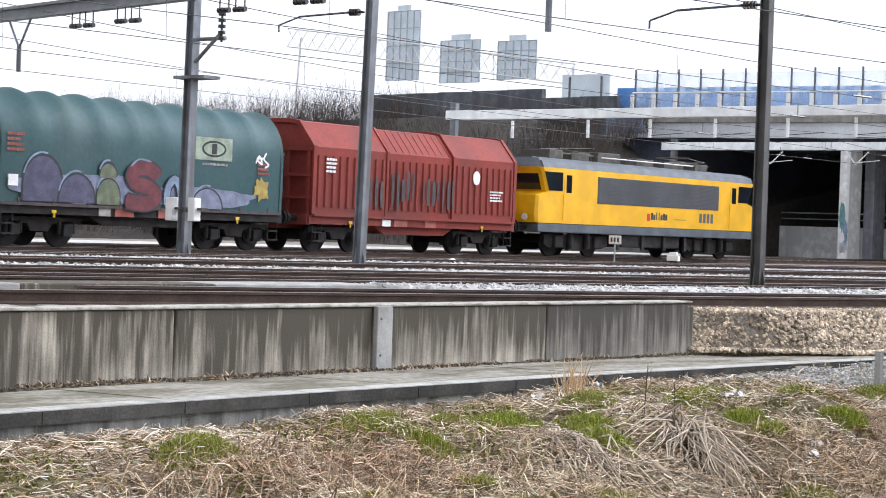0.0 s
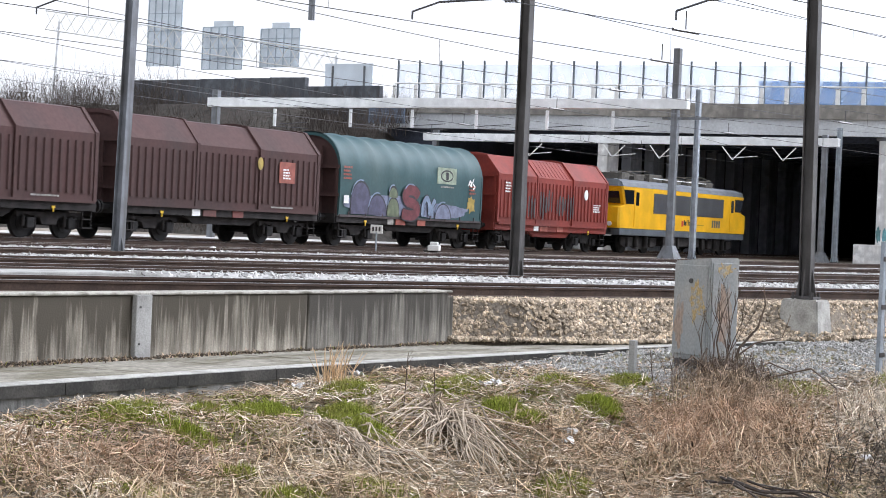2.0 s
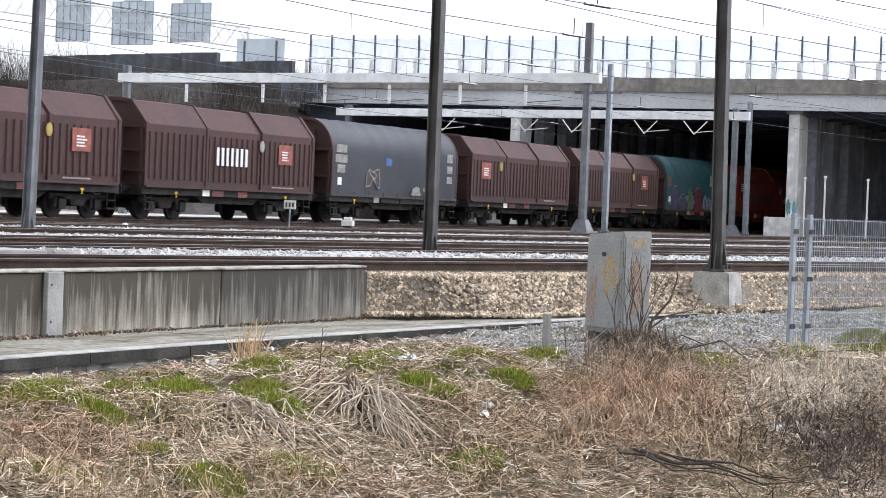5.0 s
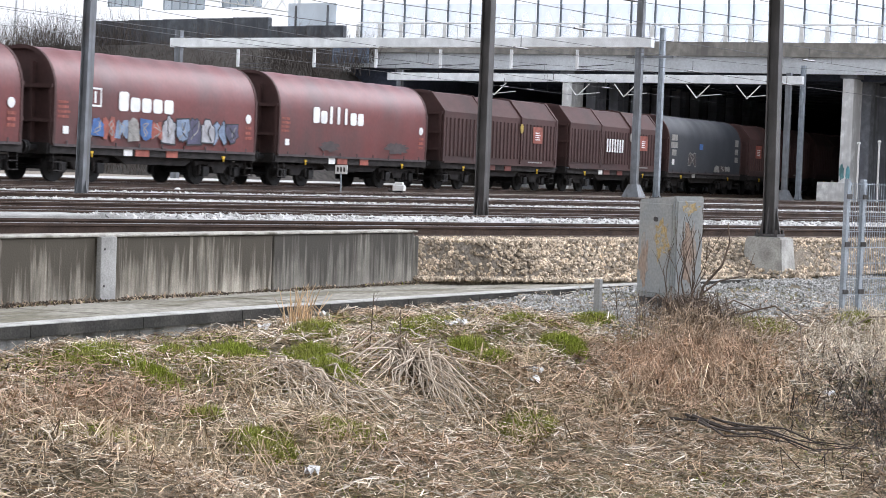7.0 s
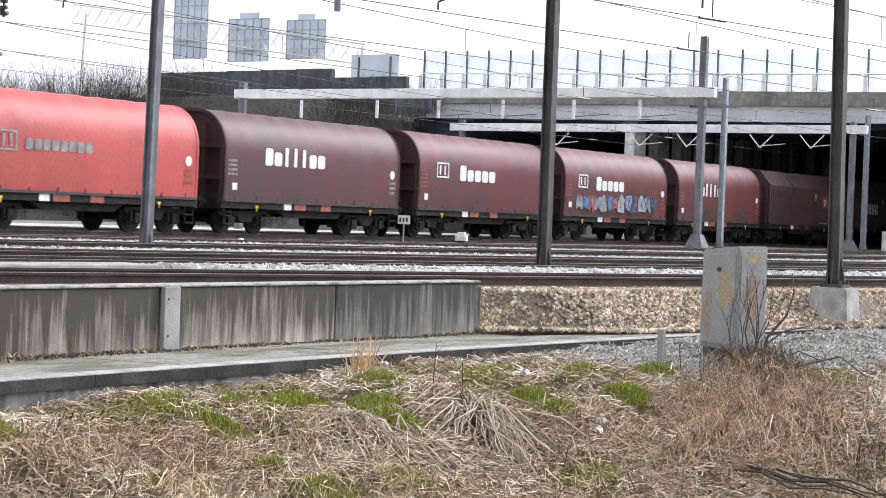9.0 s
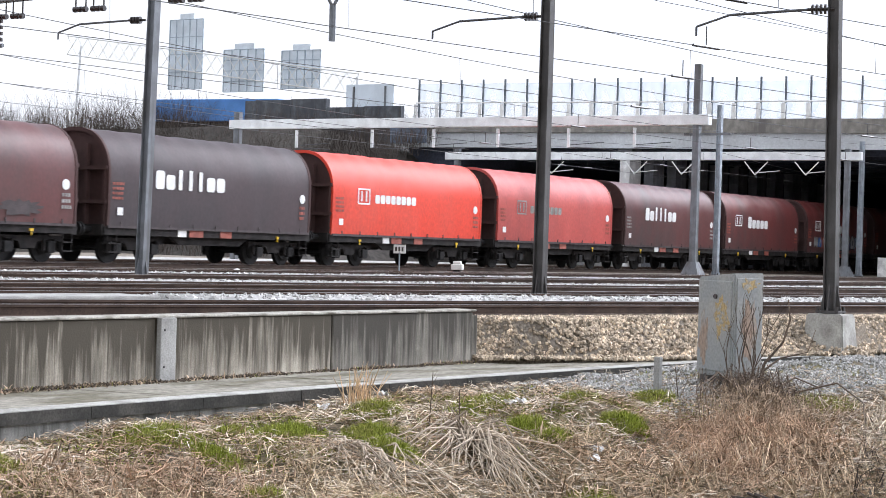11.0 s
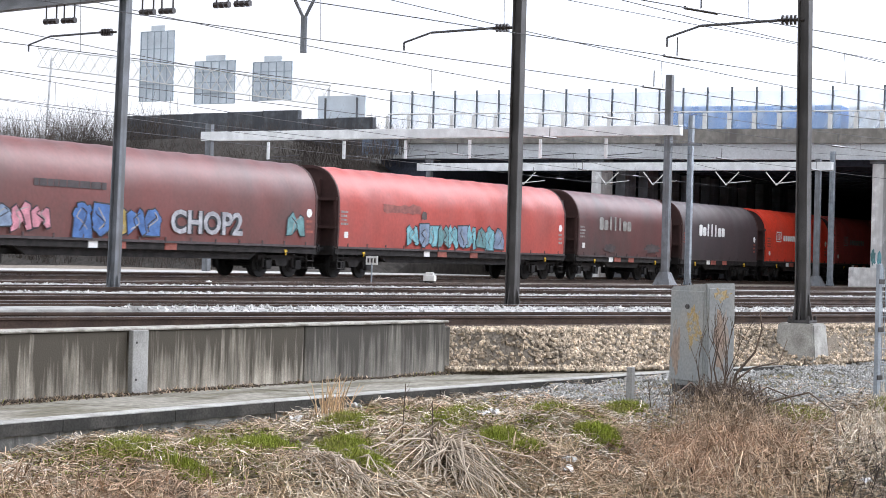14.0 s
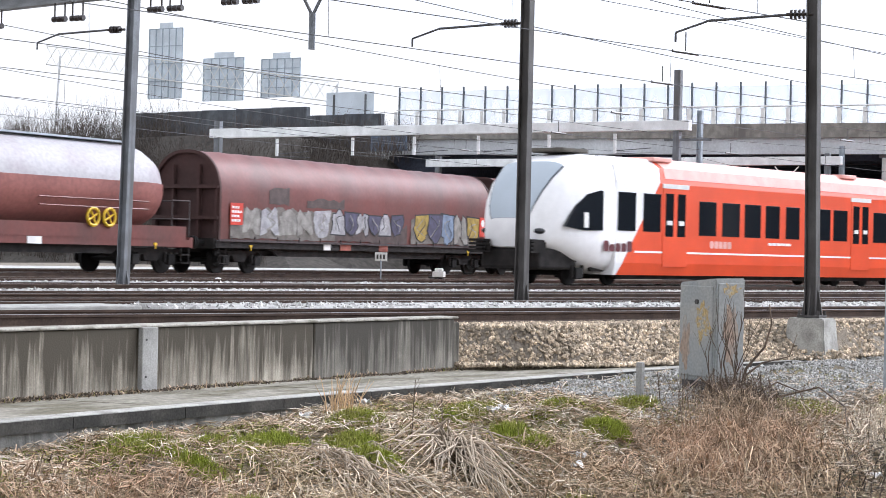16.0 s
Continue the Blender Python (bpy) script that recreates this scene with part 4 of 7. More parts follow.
def small_things():
    s = thing("distance_marker", 57.5, 37.2, -0.17, 0, label="small white number plate on a thin post beside the freight track", category="track sign")
    part("post", rod(bmesh.new(), (0, 0, 0), (0, 0, 0.75), 0.03), "galv", s)
    part("plate", B(-0.02, 0.02, -0.26, 0.26, 0.7, 1.02, bev=0.01), "white", s)
    bm = bmesh.new()
    for y in (-0.14, 0, 0.14):
        box(bm, -0.026, -0.021, y - 0.04, y + 0.04, 0.78, 0.94)
    part("marking", bm, "mast_dark", s)
    s = thing("point_machine", 61.3, 37.0, -0.17, 20, label="white point machine box beside the freight track", category="point machine")
    part("housing", B(-0.22, 0.22, -0.22, 0.22, 0.12, 0.34, bev=0.03), "white", s)
    part("stand", B(-0.15, 0.15, -0.15, 0.15, 0, 0.117), "frame", s)
    part("lid", B(-0.15, 0.15, -0.15, 0.15, 0.345, 0.46, bev=0.03), "white", s)
    part("drive_rod", rod(bmesh.new(), (0.3, 0, 0.1), (1.1, 0.6, 0.1), 0.05), "mast_dark", s)
    # posts added in white for the slivers of light between the columns
    for x, y, h in ((97.0, 30.2, 3.2), (97.0, 29.1, 3.3), (97.0, 26.8, 3.2)):
        o = thing("light_slit_post", x, y, -0.17, 0, label="slim white post for a sliver of light by the underpass", category="post")
        part("shaft", rod(bmesh.new(), (0, 0, 0), (0, 0, h), 0.05, n=10), "white", o)
        part("cap", rod(bmesh.new(), (0, 0, h), (0, 0, h + 0.1), 0.1, 0.07, n=10), "white", o)
    s = thing("white_stone", 43.0, 33.4, -0.15, 0, label="single white painted stone between the tracks", category="stone")
    bm = bmesh.new()
    bmesh.ops.create_icosphere(bm, subdivisions=2, radius=0.12)
    for v in bm.verts:
        v.co = v.co * (1 + 0.25 * noise.noise(v.co * 9)) * 1.0
        v.co.z = v.co.z * 0.8 + 0.08
    part("stone", bm, "white", s)
    s = thing("marker_post", 20.9, 9.7, bank_z(20.9, 9.7) - 0.1, 0, label="short weathered wooden post in the grass", category="post")
    part("stake", B(-0.045, 0.045, -0.04, 0.04, 0, 0.52, bev=0.01), "concrete", s)
    rng = random.Random(4)
    for x, y in ((17.6, 11.55), (16.3, 11.45), (17.72, 9.96), (17.85, 9.9), (16.61, 8.37), (19.52, 6.27), (12.4, 8.2), (16.9, 8.5)):
        o = thing("litter", x, y, bank_z(x, y) + 0.06, rng.uniform(0, 180), label="scrap of white litter lying in dry grass", category="litter")
        bm = bmesh.new()
        bmesh.ops.create_grid(bm, x_segments=4, y_segments=4, size=0.06)
        for v in bm.verts:
            v.co.z += rng.uniform(-0.02, 0.05)
        bmesh.ops.solidify(bm, geom=bm.faces[:], thickness=0.004)
        part("scrap", bm, "litter", o)
    # fallen twigs, laid as dark limbs to draw the shaded gap among the stems
    o = thing("dark_gap_twigs", 17.3, 7.1, bank_z(17.3, 7.1) + 0.05, -95, label="dark twigs drawing a shaded gap across the bank", category="branch")
    for j in range(5):
        bm = bmesh.new()
        pts = [Vector((i * 0.32 + 0.1 * j, 0.10 * math.sin(i * 1.9 + 2.3 * j) + 0.10 * (j - 2), 0.04 * math.sin(i * 2.3 + j) - 0.03 * i)) for i in range(6)]
        for i, (p, q) in enumerate(zip(pts, pts[1:])):
            rod(bm, p, q, (0.024 - i * 0.004) * (1 if j == 2 else 0.6), (0.020 - i * 0.004) * (1 if j == 2 else 0.6), n=6)
        part("limb", bm, "bush", o)


def blades(name, material, label, count, seed, where, length, width, lean, bend=0.6, category="dry grass", flat=None, level=None):
    """Bent grass blades, two faces each."""
    rng = np.random.default_rng(seed)
    vs, fs = [], []
    for _ in range(count):
        x, y, k = where(rng)
        z = bank_z(x, y) - 0.01 if level is None else level
        a = rng.uniform(0, 2 * math.pi)
        if flat is not None:
            a = flat + rng.normal(0, 0.75)
        L = length * rng.uniform(0.5, 1.35) * k
        d = np.array((math.cos(a), math.sin(a), 0))
        s = np.array((-d[1], d[0], 0)) * width * rng.uniform(0.6, 1.4)
        le = lean * rng.uniform(0.4, 1.4)
        p0 = np.array((x, y, z))
        p1 = p0 + d * L * 0.5 * math.sin(le) + np.array((0, 0, L * 0.5 * math.cos(le)))
        le2 = le + bend * rng.uniform(0.3, 1.6)
        p2 = p1 + d * L * 0.5 * math.sin(le2) + np.array((0, 0, L * 0.5 * math.cos(le2)))
        b = len(vs)
        vs += [tuple(p0 - s), tuple(p0 + s), tuple(p1 + s * 0.8), tuple(p1 - s * 0.8), tuple(p2)]
        fs += [(b, b + 1, b + 2, b + 3), (b + 3, b + 2, b + 4)]
    ob = new(name, mesh_of(name, vs, fs, material))
    tagged(ob, label, category, kind="stuff")


def ribbons(name, material, label, runs, category="dry grass"):
    """Thin stems as tapered ribbons; each run is a list of points and a half width."""
    vs, fs = [], []
    for pts, w in runs:
        b = len(vs)
        n = len(pts)
        d = np.array(pts[-1]) - np.array(pts[0])
        side = np.array((-d[1], d[0], 0.0))
        side = side / (np.linalg.norm(side) + 1e-6)
        side[2] = 0.5 if (b // 7) % 2 else -0.5
        for k, p in enumerate(pts):
            h = side * w * (1 - 0.55 * k / (n - 1))
            vs += [tuple(p - h), tuple(p + h)]
        fs += [(b + 2 * k, b + 2 * k + 1, b + 2 * k + 3, b + 2 * k + 2) for k in range(n - 1)]
    tagged(new(name, mesh_of(name, vs, fs, material)), label, category, kind="stuff")


def tube(bm, pts, r):
    """A tapered stem through points."""
    n = len(pts) - 1
    for i in range(n):
        rod(bm, pts[i], pts[i + 1], r * (1 - 0.7 * i / n), r * (1 - 0.7 * (i + 1) / n), n=5, caps=False)
    return bm


def vegetation():
    def patch(x, y, s=0.6):
        return noise.noise(Vector((x * s, y * s, 7)))

    def spot(rng):
        """A place on the bank between the kerb and the foot of the slope."""
        while True:
            a, d = rng.uniform(radians(35), radians(78)), math.sqrt(rng.uniform(11.5 ** 2, 27 ** 2))
            x, y = d * math.sin(a), d * math.cos(a)
            if y > kerb_y(x) - 0.10 or y < 3.2:
                continue
            if x > 20 and y > lip_y(x) + 0.1 and rng.random() < 0.93:
                continue
            return x, y

    def upper(x, y):
        return min(1.0, max(0.0, 1 - (lip_y(x) - 0.3 - y) / 0.9))

    def russet(x, y):
        return (math.exp(-((x - 18.7) / 1.4) ** 2 - ((y - 7.6) / 0.75) ** 2) + 0.75 * math.exp(-((x - 11.8) / 1.5) ** 2 - ((y - 9.9) / 0.5) ** 2)
                + 0.6 * math.exp(-((x - 20.5) / 1.6) ** 2 - ((y - 5.4) / 0.7) ** 2) + max(0, patch(x, y, 0.7)) * 0.5)

    def litter(count, seed, share, length, width, lift):
        """Broken stems lying every way on the ground."""
        rng = np.random.default_rng(seed)
        n = 0
        while n < count:
            x, y = spot(rng)
            if rng.random() > share(x, y):
                continue
            n += 1
            a, tilt = rng.uniform(0, 6.283), rng.normal(0, 0.22)
            L = length * rng.uniform(0.4, 1.5)
            d = np.array((math.cos(a), math.sin(a), math.tan(tilt)))
            p = np.array((x, y, bank_z(x, y) + rng.uniform(0.0, lift)))
            k = rng.normal(0, 0.12, 3) * L
            yield [p - d * L * 0.5, p + k, p + d * L * 0.5], width * rng.uniform(0.5, 1.4)

    ribbons("straw_litter", "straw", "short broken straw lying over the bank", litter(46000, 11, lambda x, y: 0.9 - 0.5 * upper(x, y) - 0.4 * min(1, russet(x, y)), 0.15, 0.0046, 0.07))
    ribbons("russet_litter", "russet", "short broken russet stems lying over the bank", litter(21000, 12, lambda x, y: 0.16 + 0.7 * min(1, russet(x, y)), 0.16, 0.0045, 0.08))
    ribbons("brown_litter", "rust_grass", "dull brown dead stems lying over the bank", litter(22000, 13, lambda x, y: 0.8 - 0.3 * upper(x, y), 0.18, 0.0048, 0.06))
    ribbons("pale_litter", "pale", "bleached straw scattered over the bank", litter(20000, 14, lambda x, y: max(0.06, 0.45 + patch(x, y, 1.1) - 0.4 * min(1, russet(x, y))), 0.17, 0.0048, 0.09))
    ribbons("dark_stems", "twig", "dark broken twigs lying in the straw", litter(7000, 15, lambda x, y: 0.25 + 0.6 * min(1, russet(x, y)), 0.22, 0.0045, 0.06))

    def green(rng):
        while True:
            x, y = spot(rng)
            if patch(x, y, 0.9) > 0.12 - 0.3 * upper(x, y) and rng.random() < 0.22 + 0.78 * upper(x, y):
                return x, y, 1

    blades("moss_grass", "moss", "short green moss and grass between the straw", 42000, 23, green, 0.06, 0.007, 0.8, 0.5, "grass")

    # moss cushions, each its own mound
    for i, (x, y, rx, ry, h) in enumerate(((14.69, 10.7, 0.42, 0.4, 0.15), (13.05, 10.3, 0.26, 0.28, 0.11), (14.75, 9.6, 0.26, 0.36, 0.13), (15.2, 10.15, 0.36, 0.34, 0.12), (18.06, 8.75, 0.3, 0.3, 0.16),
                                           (12.5, 8.75, 0.34, 0.3, 0.08), (12.7, 9.5, 0.22, 0.2, 0.08), (17.2, 9.45, 0.3, 0.25, 0.12), (21.6, 7.85, 0.6, 0.35, 0.05), (12.87, 10.85, 0.5, 0.3, 0.06),
                                           (24.5, 6.75, 0.9, 0.4, 0.05), (10.4, 10.6, 0.4, 0.3, 0.09), (17.7, 10.3, 0.6, 0.3, 0.05), (16.9, 9.0, 0.22, 0.2, 0.08), (22.7, 7.0, 0.3, 0.25, 0.08), (19.9, 9.3, 0.4, 0.25, 0.06), (14.1, 10.9, 0.4, 0.3, 0.10), (13.6, 8.6, 0.4, 0.35, 0.05), (15.6, 7.9, 0.4, 0.3, 0.04), (11.2, 9.3, 0.4, 0.3, 0.05), (18.6, 9.6, 0.5, 0.25, 0.06), (16.0, 10.6, 0.4, 0.3, 0.09))):
        rng = np.random.default_rng(300 + i)
        vs, fs = [], []
        for _ in range(int(5200 * rx * ry / 0.16) + 500):
            a, d = rng.uniform(0, 6.283), math.sqrt(rng.random())
            d *= 1 + 0.35 * noise.noise(Vector((math.cos(a) * 1.3, math.sin(a) * 1.3, i * 3.1)))
            px, py = x + rx * d * math.cos(a), y + ry * d * math.sin(a)
            if py > kerb_y(px) - 0.08:
                continue
            z = bank_z(px, py) + h * max(0, 1 - d * d) * (0.8 + 0.5 * noise.noise(Vector((px * 6, py * 6, 1)))) - 0.01
            q = np.array((px, py, z))
            t = rng.normal(0, 0.028, 3) + (0, 0, 0.045)
            w = rng.normal(0, 1, 3)
            w = w / np.linalg.norm(w) * 0.0055
            b = len(vs)
            vs += [tuple(q - w), tuple(q + w), tuple(q + t)]
            fs.append((b, b + 1, b + 2))
        o = new("moss_cushion", mesh_of("moss_cushion", vs, fs, "moss"))
        tagged(o, "low mound of yellow-green moss on the bank" if h < 0.1 else "raised cushion of bright green moss on the bank", "moss", kind="stuff")

    def arcs(count, seed, cx, cy, sx, sy, heading, turn, length, rise, width):
        """Stems that spring from the ground, arch over and come down."""
        rng = np.random.default_rng(seed)
        for _ in range(count):
            x, y = rng.normal(cx, sx), rng.normal(cy, sy)
            if y > kerb_y(x) - 0.2:
                continue
            a = rng.normal(heading, turn)
            L, h = length * rng.uniform(0.4, 1.4), rise * rng.uniform(0.2, 1.3)
            d = np.array((math.cos(a), math.sin(a), 0))
            p = np.array((x, y, bank_z(x, y)))
            e = p + d * L
            e[2] = bank_z(e[0], e[1]) + rng.uniform(0, 0.08)
            k = rng.normal(0, 0.05, 3)
            yield [p, p + (e - p) * 0.25 + (0, 0, h * 0.9) + k, p + (e - p) * 0.6 + (0, 0, h) - k, e], width * rng.uniform(0.6, 1.4)

    ribbons("russet_thicket", "russet", "tangled russet bramble stems on the bank below the cabinet", arcs(1700, 31, 18.8, 7.65, 0.8, 0.38, 3.9, 1.6, 0.34, 0.14, 0.0042), "brambles")
    ribbons("left_thicket", "russet", "tangled russet weed stems on the bank", arcs(420, 32, 11.6, 9.95, 0.9, 0.3, 3.9, 1.6, 0.3, 0.12, 0.0042), "brambles")
    ribbons("grey_thicket", "twig", "grey-brown twigs crowding the foot of the cabinet", arcs(600, 33, 20.9, 8.45, 0.4, 0.22, 3.9, 1.4, 0.32, 0.24, 0.004), "brambles")
    ribbons("brown_thicket", "rust_grass", "dull brown stems crowding the foot of the cabinet", arcs(900, 34, 20.3, 8.1, 0.45, 0.3, 3.9, 1.3, 0.36, 0.18, 0.004), "brambles")
    ribbons("dark_thicket", "bush", "dark brown brambles at the foot of the slope", arcs(1500, 35, 20.2, 5.6, 1.2, 0.6, 3.6, 1.5, 0.34, 0.14, 0.0045), "brambles")
    ribbons("pale_fall", "straw", "long dry grass falling down the slope", arcs(190, 36, 19.3, 7.35, 0.45, 0.3, 3.77, 0.35, 0.9, 0.12, 0.006))
    ribbons("pale_grass", "pale", "bleached dry grass on the bank below the fence", arcs(1300, 37, 22.2, 6.6, 1.0, 0.35, 3.8, 1.3, 0.3, 0.12, 0.005))
    ribbons("straw_arcs", "straw", "arched dead grass on the slope", [r for k, (x, y) in enumerate(((12.2, 8.9), (13.4, 8.4), (15.6, 8.0), (17.0, 7.7), (10.8, 9.4), (13.6, 9.6), (16.6, 8.6), (18.2, 6.6), (11.3, 8.8), (9.8, 10.0)))
                                                                      for r in arcs(170, 400 + k, x, y, 0.5, 0.35, 3.9, 1.4, 0.36, 0.12, 0.005)])

    # two heaps of long dead stalks
    def heap(label, roots, heading, turn, length, rise, count, seed):
        rng = np.random.default_rng(seed)
        o = thing("stalk_heap", roots[0][0], roots[0][1], bank_z(*roots[0]), 0, label=label, category="dead stalks")
        for _ in range(count):
            f = rng.random()
            x = roots[0][0] + (roots[1][0] - roots[0][0]) * f + rng.normal(0, 0.10)
            y = roots[0][1] + (roots[1][1] - roots[0][1]) * f + rng.normal(0, 0.08)
            a = rng.normal(heading, turn)
            L = length * rng.uniform(0.45, 1.25)
            e = Vector((x + math.cos(a) * L, y + math.sin(a) * L, 0))
            e.z = bank_z(e.x, e.y) + rng.uniform(0.01, 0.10)
            p = Vector((x, y, bank_z(x, y) + rng.uniform(0, 0.05)))
            h = rise * rng.uniform(0.5, 1.2)
            k = Vector(rng.normal(0, 0.045, 3))
            pts = [p, p.lerp(e, 0.15) + Vector((0, 0, h * 0.75)), p.lerp(e, 0.38) + Vector((0, 0, h)) + k, p.lerp(e, 0.68) + Vector((0, 0, h * 0.55)) - k, e]
            part("stalk", tube(bmesh.new(), [q - Vector((roots[0][0], roots[0][1], bank_z(*roots[0]))) for q in pts], rng.uniform(0.009, 0.016)), "stalk", o)

    heap("drooping fan of grey bleached dead stalks", ((16.25, 9.6), (15.9, 9.4)), 3.75, 0.5, 1.15, 0.22, 95, 75)
    heap("flattened heap of grey bleached dead stalks", ((14.4, 10.15), (14.9, 9.8)), 4.4, 0.35, 1.2, 0.10, 70, 76)

    # bramble leaves, a few broad ones among many small
    def leaves(rng):
        while True:
            x, y = rng.normal(19.9, 0.6), rng.normal(5.85, 0.35)
            if y < lip_y(x) - 0.3:
                return x, y, 1

    blades("bramble_leaves", "leaf", "dark green bramble leaves in the withered bank", 260, 17, leaves, 0.12, 0.022, 0.9, 0.7, "brambles")

    # reed tufts: each its own thing, stem by stem
    for i, (x, y, n, L, lean, lab) in enumerate(((16.5, 11.15, 46, 0.46, 0.32, "tall tan dry reed tuft below the kerb"), (16.75, 10.95, 9, 0.42, 0.85, "sparse splayed tan reed tuft below the kerb"))):
        rng = np.random.default_rng(40 + i)
        o = thing("reed_tuft", x, y, bank_z(x, y), 0, label=lab, category="reed tuft")
        for _ in range(n):
            a, le, l = rng.uniform(0, 6.283), lean * rng.uniform(0.2, 1.3), L * rng.uniform(0.55, 1.25)
            d = Vector((math.cos(a), math.sin(a), 0))
            p = Vector((*rng.normal(0, 0.08, 2), -0.02))
            p1 = p + d * l * 0.5 * math.sin(le * 0.6) + Vector((0, 0, l * 0.5 * math.cos(le * 0.6)))
            part("stem", tube(bmesh.new(), [p, p1, p1 + d * l * 0.5 * math.sin(le * 1.4) + Vector((0, 0, l * 0.5 * math.cos(le * 1.4)))], rng.uniform(0.005, 0.010)), "reed", o)

    # bare shrub against the cabinet: a few thin forked stems and one stout bent branch
    o = thing("bare_shrub", 21.75, 8.86, bank_z(21.75, 8.86) - 0.05, 0, label="bare leafless shrub growing against the grey cabinet", category="shrub")
    rng = random.Random(9)

    def grow(bm, p, d, l, r, depth):
        q = p + d * l
        rod(bm, p, q, r, r * 0.75, n=5, caps=False)
        if depth:
            for _ in range(2):
                e = (d + Vector((rng.uniform(-0.45, 0.45), rng.uniform(-0.45, 0.45), rng.uniform(0.0, 0.4)))).normalized()
                grow(bm, q if _ else p + d * l * 0.7, e, l * rng.uniform(0.6, 0.9), r * 0.66, depth - 1)

    for i in range(7):
        a = rng.uniform(0, 6.28)
        bm = bmesh.new()
        grow(bm, Vector((rng.uniform(-0.35, 0.3), rng.uniform(-0.2, 0.2), 0)), Vector((math.cos(a) * 0.3, math.sin(a) * 0.3, 1)).normalized(), rng.uniform(0.32, 0.5), 0.009, 3)
        part("stem", bm, "twig", o)
    for pts, r in ((((0.05, -0.1, 0.0), (0.10, -0.16, 0.35), (0.30, -0.32, 0.62), (0.36, -0.38, 0.9), (0.33, -0.36, 1.15)), 0.022), (((0.08, -0.14, 0.25), (0.28, -0.30, 0.42), (0.55, -0.55, 0.5), (0.62, -0.62, 0.78)), 0.014),
                   (((0.0, 0.0, 0.0), (-0.05, 0.08, 0.4), (-0.02, 0.03, 0.75), (0.05, -0.05, 1.05)), 0.014)):
        part("branch", tube(bmesh.new(), [Vector(p) for p in pts], r), "twig", o, "stout bent bare branch")
    # canes that arch out of the thicket
    for i, pts in enumerate((((21.3, 8.5, 0.0), (21.6, 8.2, 0.28), (21.6, 7.9, 0.22), (21.3, 7.7, 0.02)), ((21.4, 8.3, 0.05), (21.7, 7.7, 0.30), (20.9, 7.1, 0.26), (19.9, 6.7, 0.02)),
                             ((20.9, 8.5, 0.0), (20.4, 8.7, 0.28), (19.8, 8.7, 0.24), (19.5, 8.5, 0.02)), ((22.0, 7.0, 0.02), (22.6, 6.8, 0.12), (23.4, 6.4, 0.16), (24.0, 6.1, 0.04)),
                             ((17.4, 8.5, 0.0), (17.0, 8.5, 0.10), (16.7, 8.6, 0.06)))):
        x, y = pts[0][:2]
        o = thing("bramble_cane", x, y, bank_z(x, y), 0, label="single dark bramble cane arching over the bank", category="bramble")
        part("cane", tube(bmesh.new(), [Vector((px - x, py - y, bank_z(px, py) + pz - bank_z(x, y))) for px, py, pz in pts], 0.014), "twig", o)
    for i, (x, y, hgt) in enumerate(((15.94, 9.9, 0.62), (16.3, 9.75, 0.5), (20.2, 9.1, 0.4))):
        o = thing("dry_stalk", x, y, bank_z(x, y) - 0.03, i * 50, label="single thin dark dead weed stalk", category="weed")
        bm = rod(bmesh.new(), (0, 0, 0), (0.05, 0, hgt), 0.007, 0.004, n=5)
        for k in range(7):
            z = hgt * (0.4 + 0.08 * k)
            rod(bm, (0.04, 0, z), (0.04 + 0.10 * math.cos(k * 2.1), 0.10 * math.sin(k * 2.1), z + 0.09), 0.003, 0.002, n=4)
        part("stalk", bm, "twig", o)

    def wall_foot(rng):
        x = rng.uniform(8, 22.8)
        return x, 13.93 - (x - 14.05) * 0.051 - abs(rng.normal(0, 0.10)) - 0.02, rng.uniform(0.4, 1.3) if noise.noise(Vector((x * 1.3, 0, 2))) > -0.1 else 0.3

    blades("wall_foot_weeds", "moss", "thin moss and weeds along the wall foot", 700, 20, wall_foot, 0.05, 0.006, 0.7, 0.6, "weeds", level=-0.79)
    blades("wall_foot_litter", "rust_grass", "dead leaves and stems along the wall foot", 4200, 21, wall_foot, 0.08, 0.008, 1.3, 0.4, "weeds", level=-0.785)
    rng = np.random.default_rng(77)
    pts = []
    for _ in range(2600):
        x, y, k = wall_foot(rng)
        pts.append((x, y, -0.785 + 0.02 * k))
    rocks("dirt_crumbs", "dirt", pts, 0.016, "crumbs of dark dirt and grit along the wall foot", 6)



# ---------- rail vehicles ----------
def wheelset(parent, x, r=0.46, side=0.75):
    bm = bmesh.new()
    for s in (-1, 1):
        rod(bm, (x, s * side - 0.065, r), (x, s * side + 0.065, r), r, n=22)
        rod(bm, (x, s * (side + 0.065), r), (x, s * (side + 0.09), r), r * 0.55, n=16)
    rod(bm, (x, -side, r), (x, side, r), 0.08, n=8)
    part("wheelset", bm, "tyre", parent)


def bogie(parent, x, base=1.8, r=0.46):
    b = part("bogie", bogie_frame(x, base), "frame", parent)
    for d in (-base / 2, base / 2):
        wheelset(b, x + d, r)
        for s in (-1, 1):
            part("axle_box", B(x + d - 0.16, x + d + 0.16, s * 1.12 - 0.09, s * 1.12 + 0.09, r - 0.17, r + 0.17, bev=0.03), "tyre", b)
            for e in (-0.24, 0.24):
                part("spring", rod(bmesh.new(), (x + d + e, s * 1.1, r - 0.1), (x + d + e, s * 1.1, r + 0.24), 0.06, n=8), "frame", b)


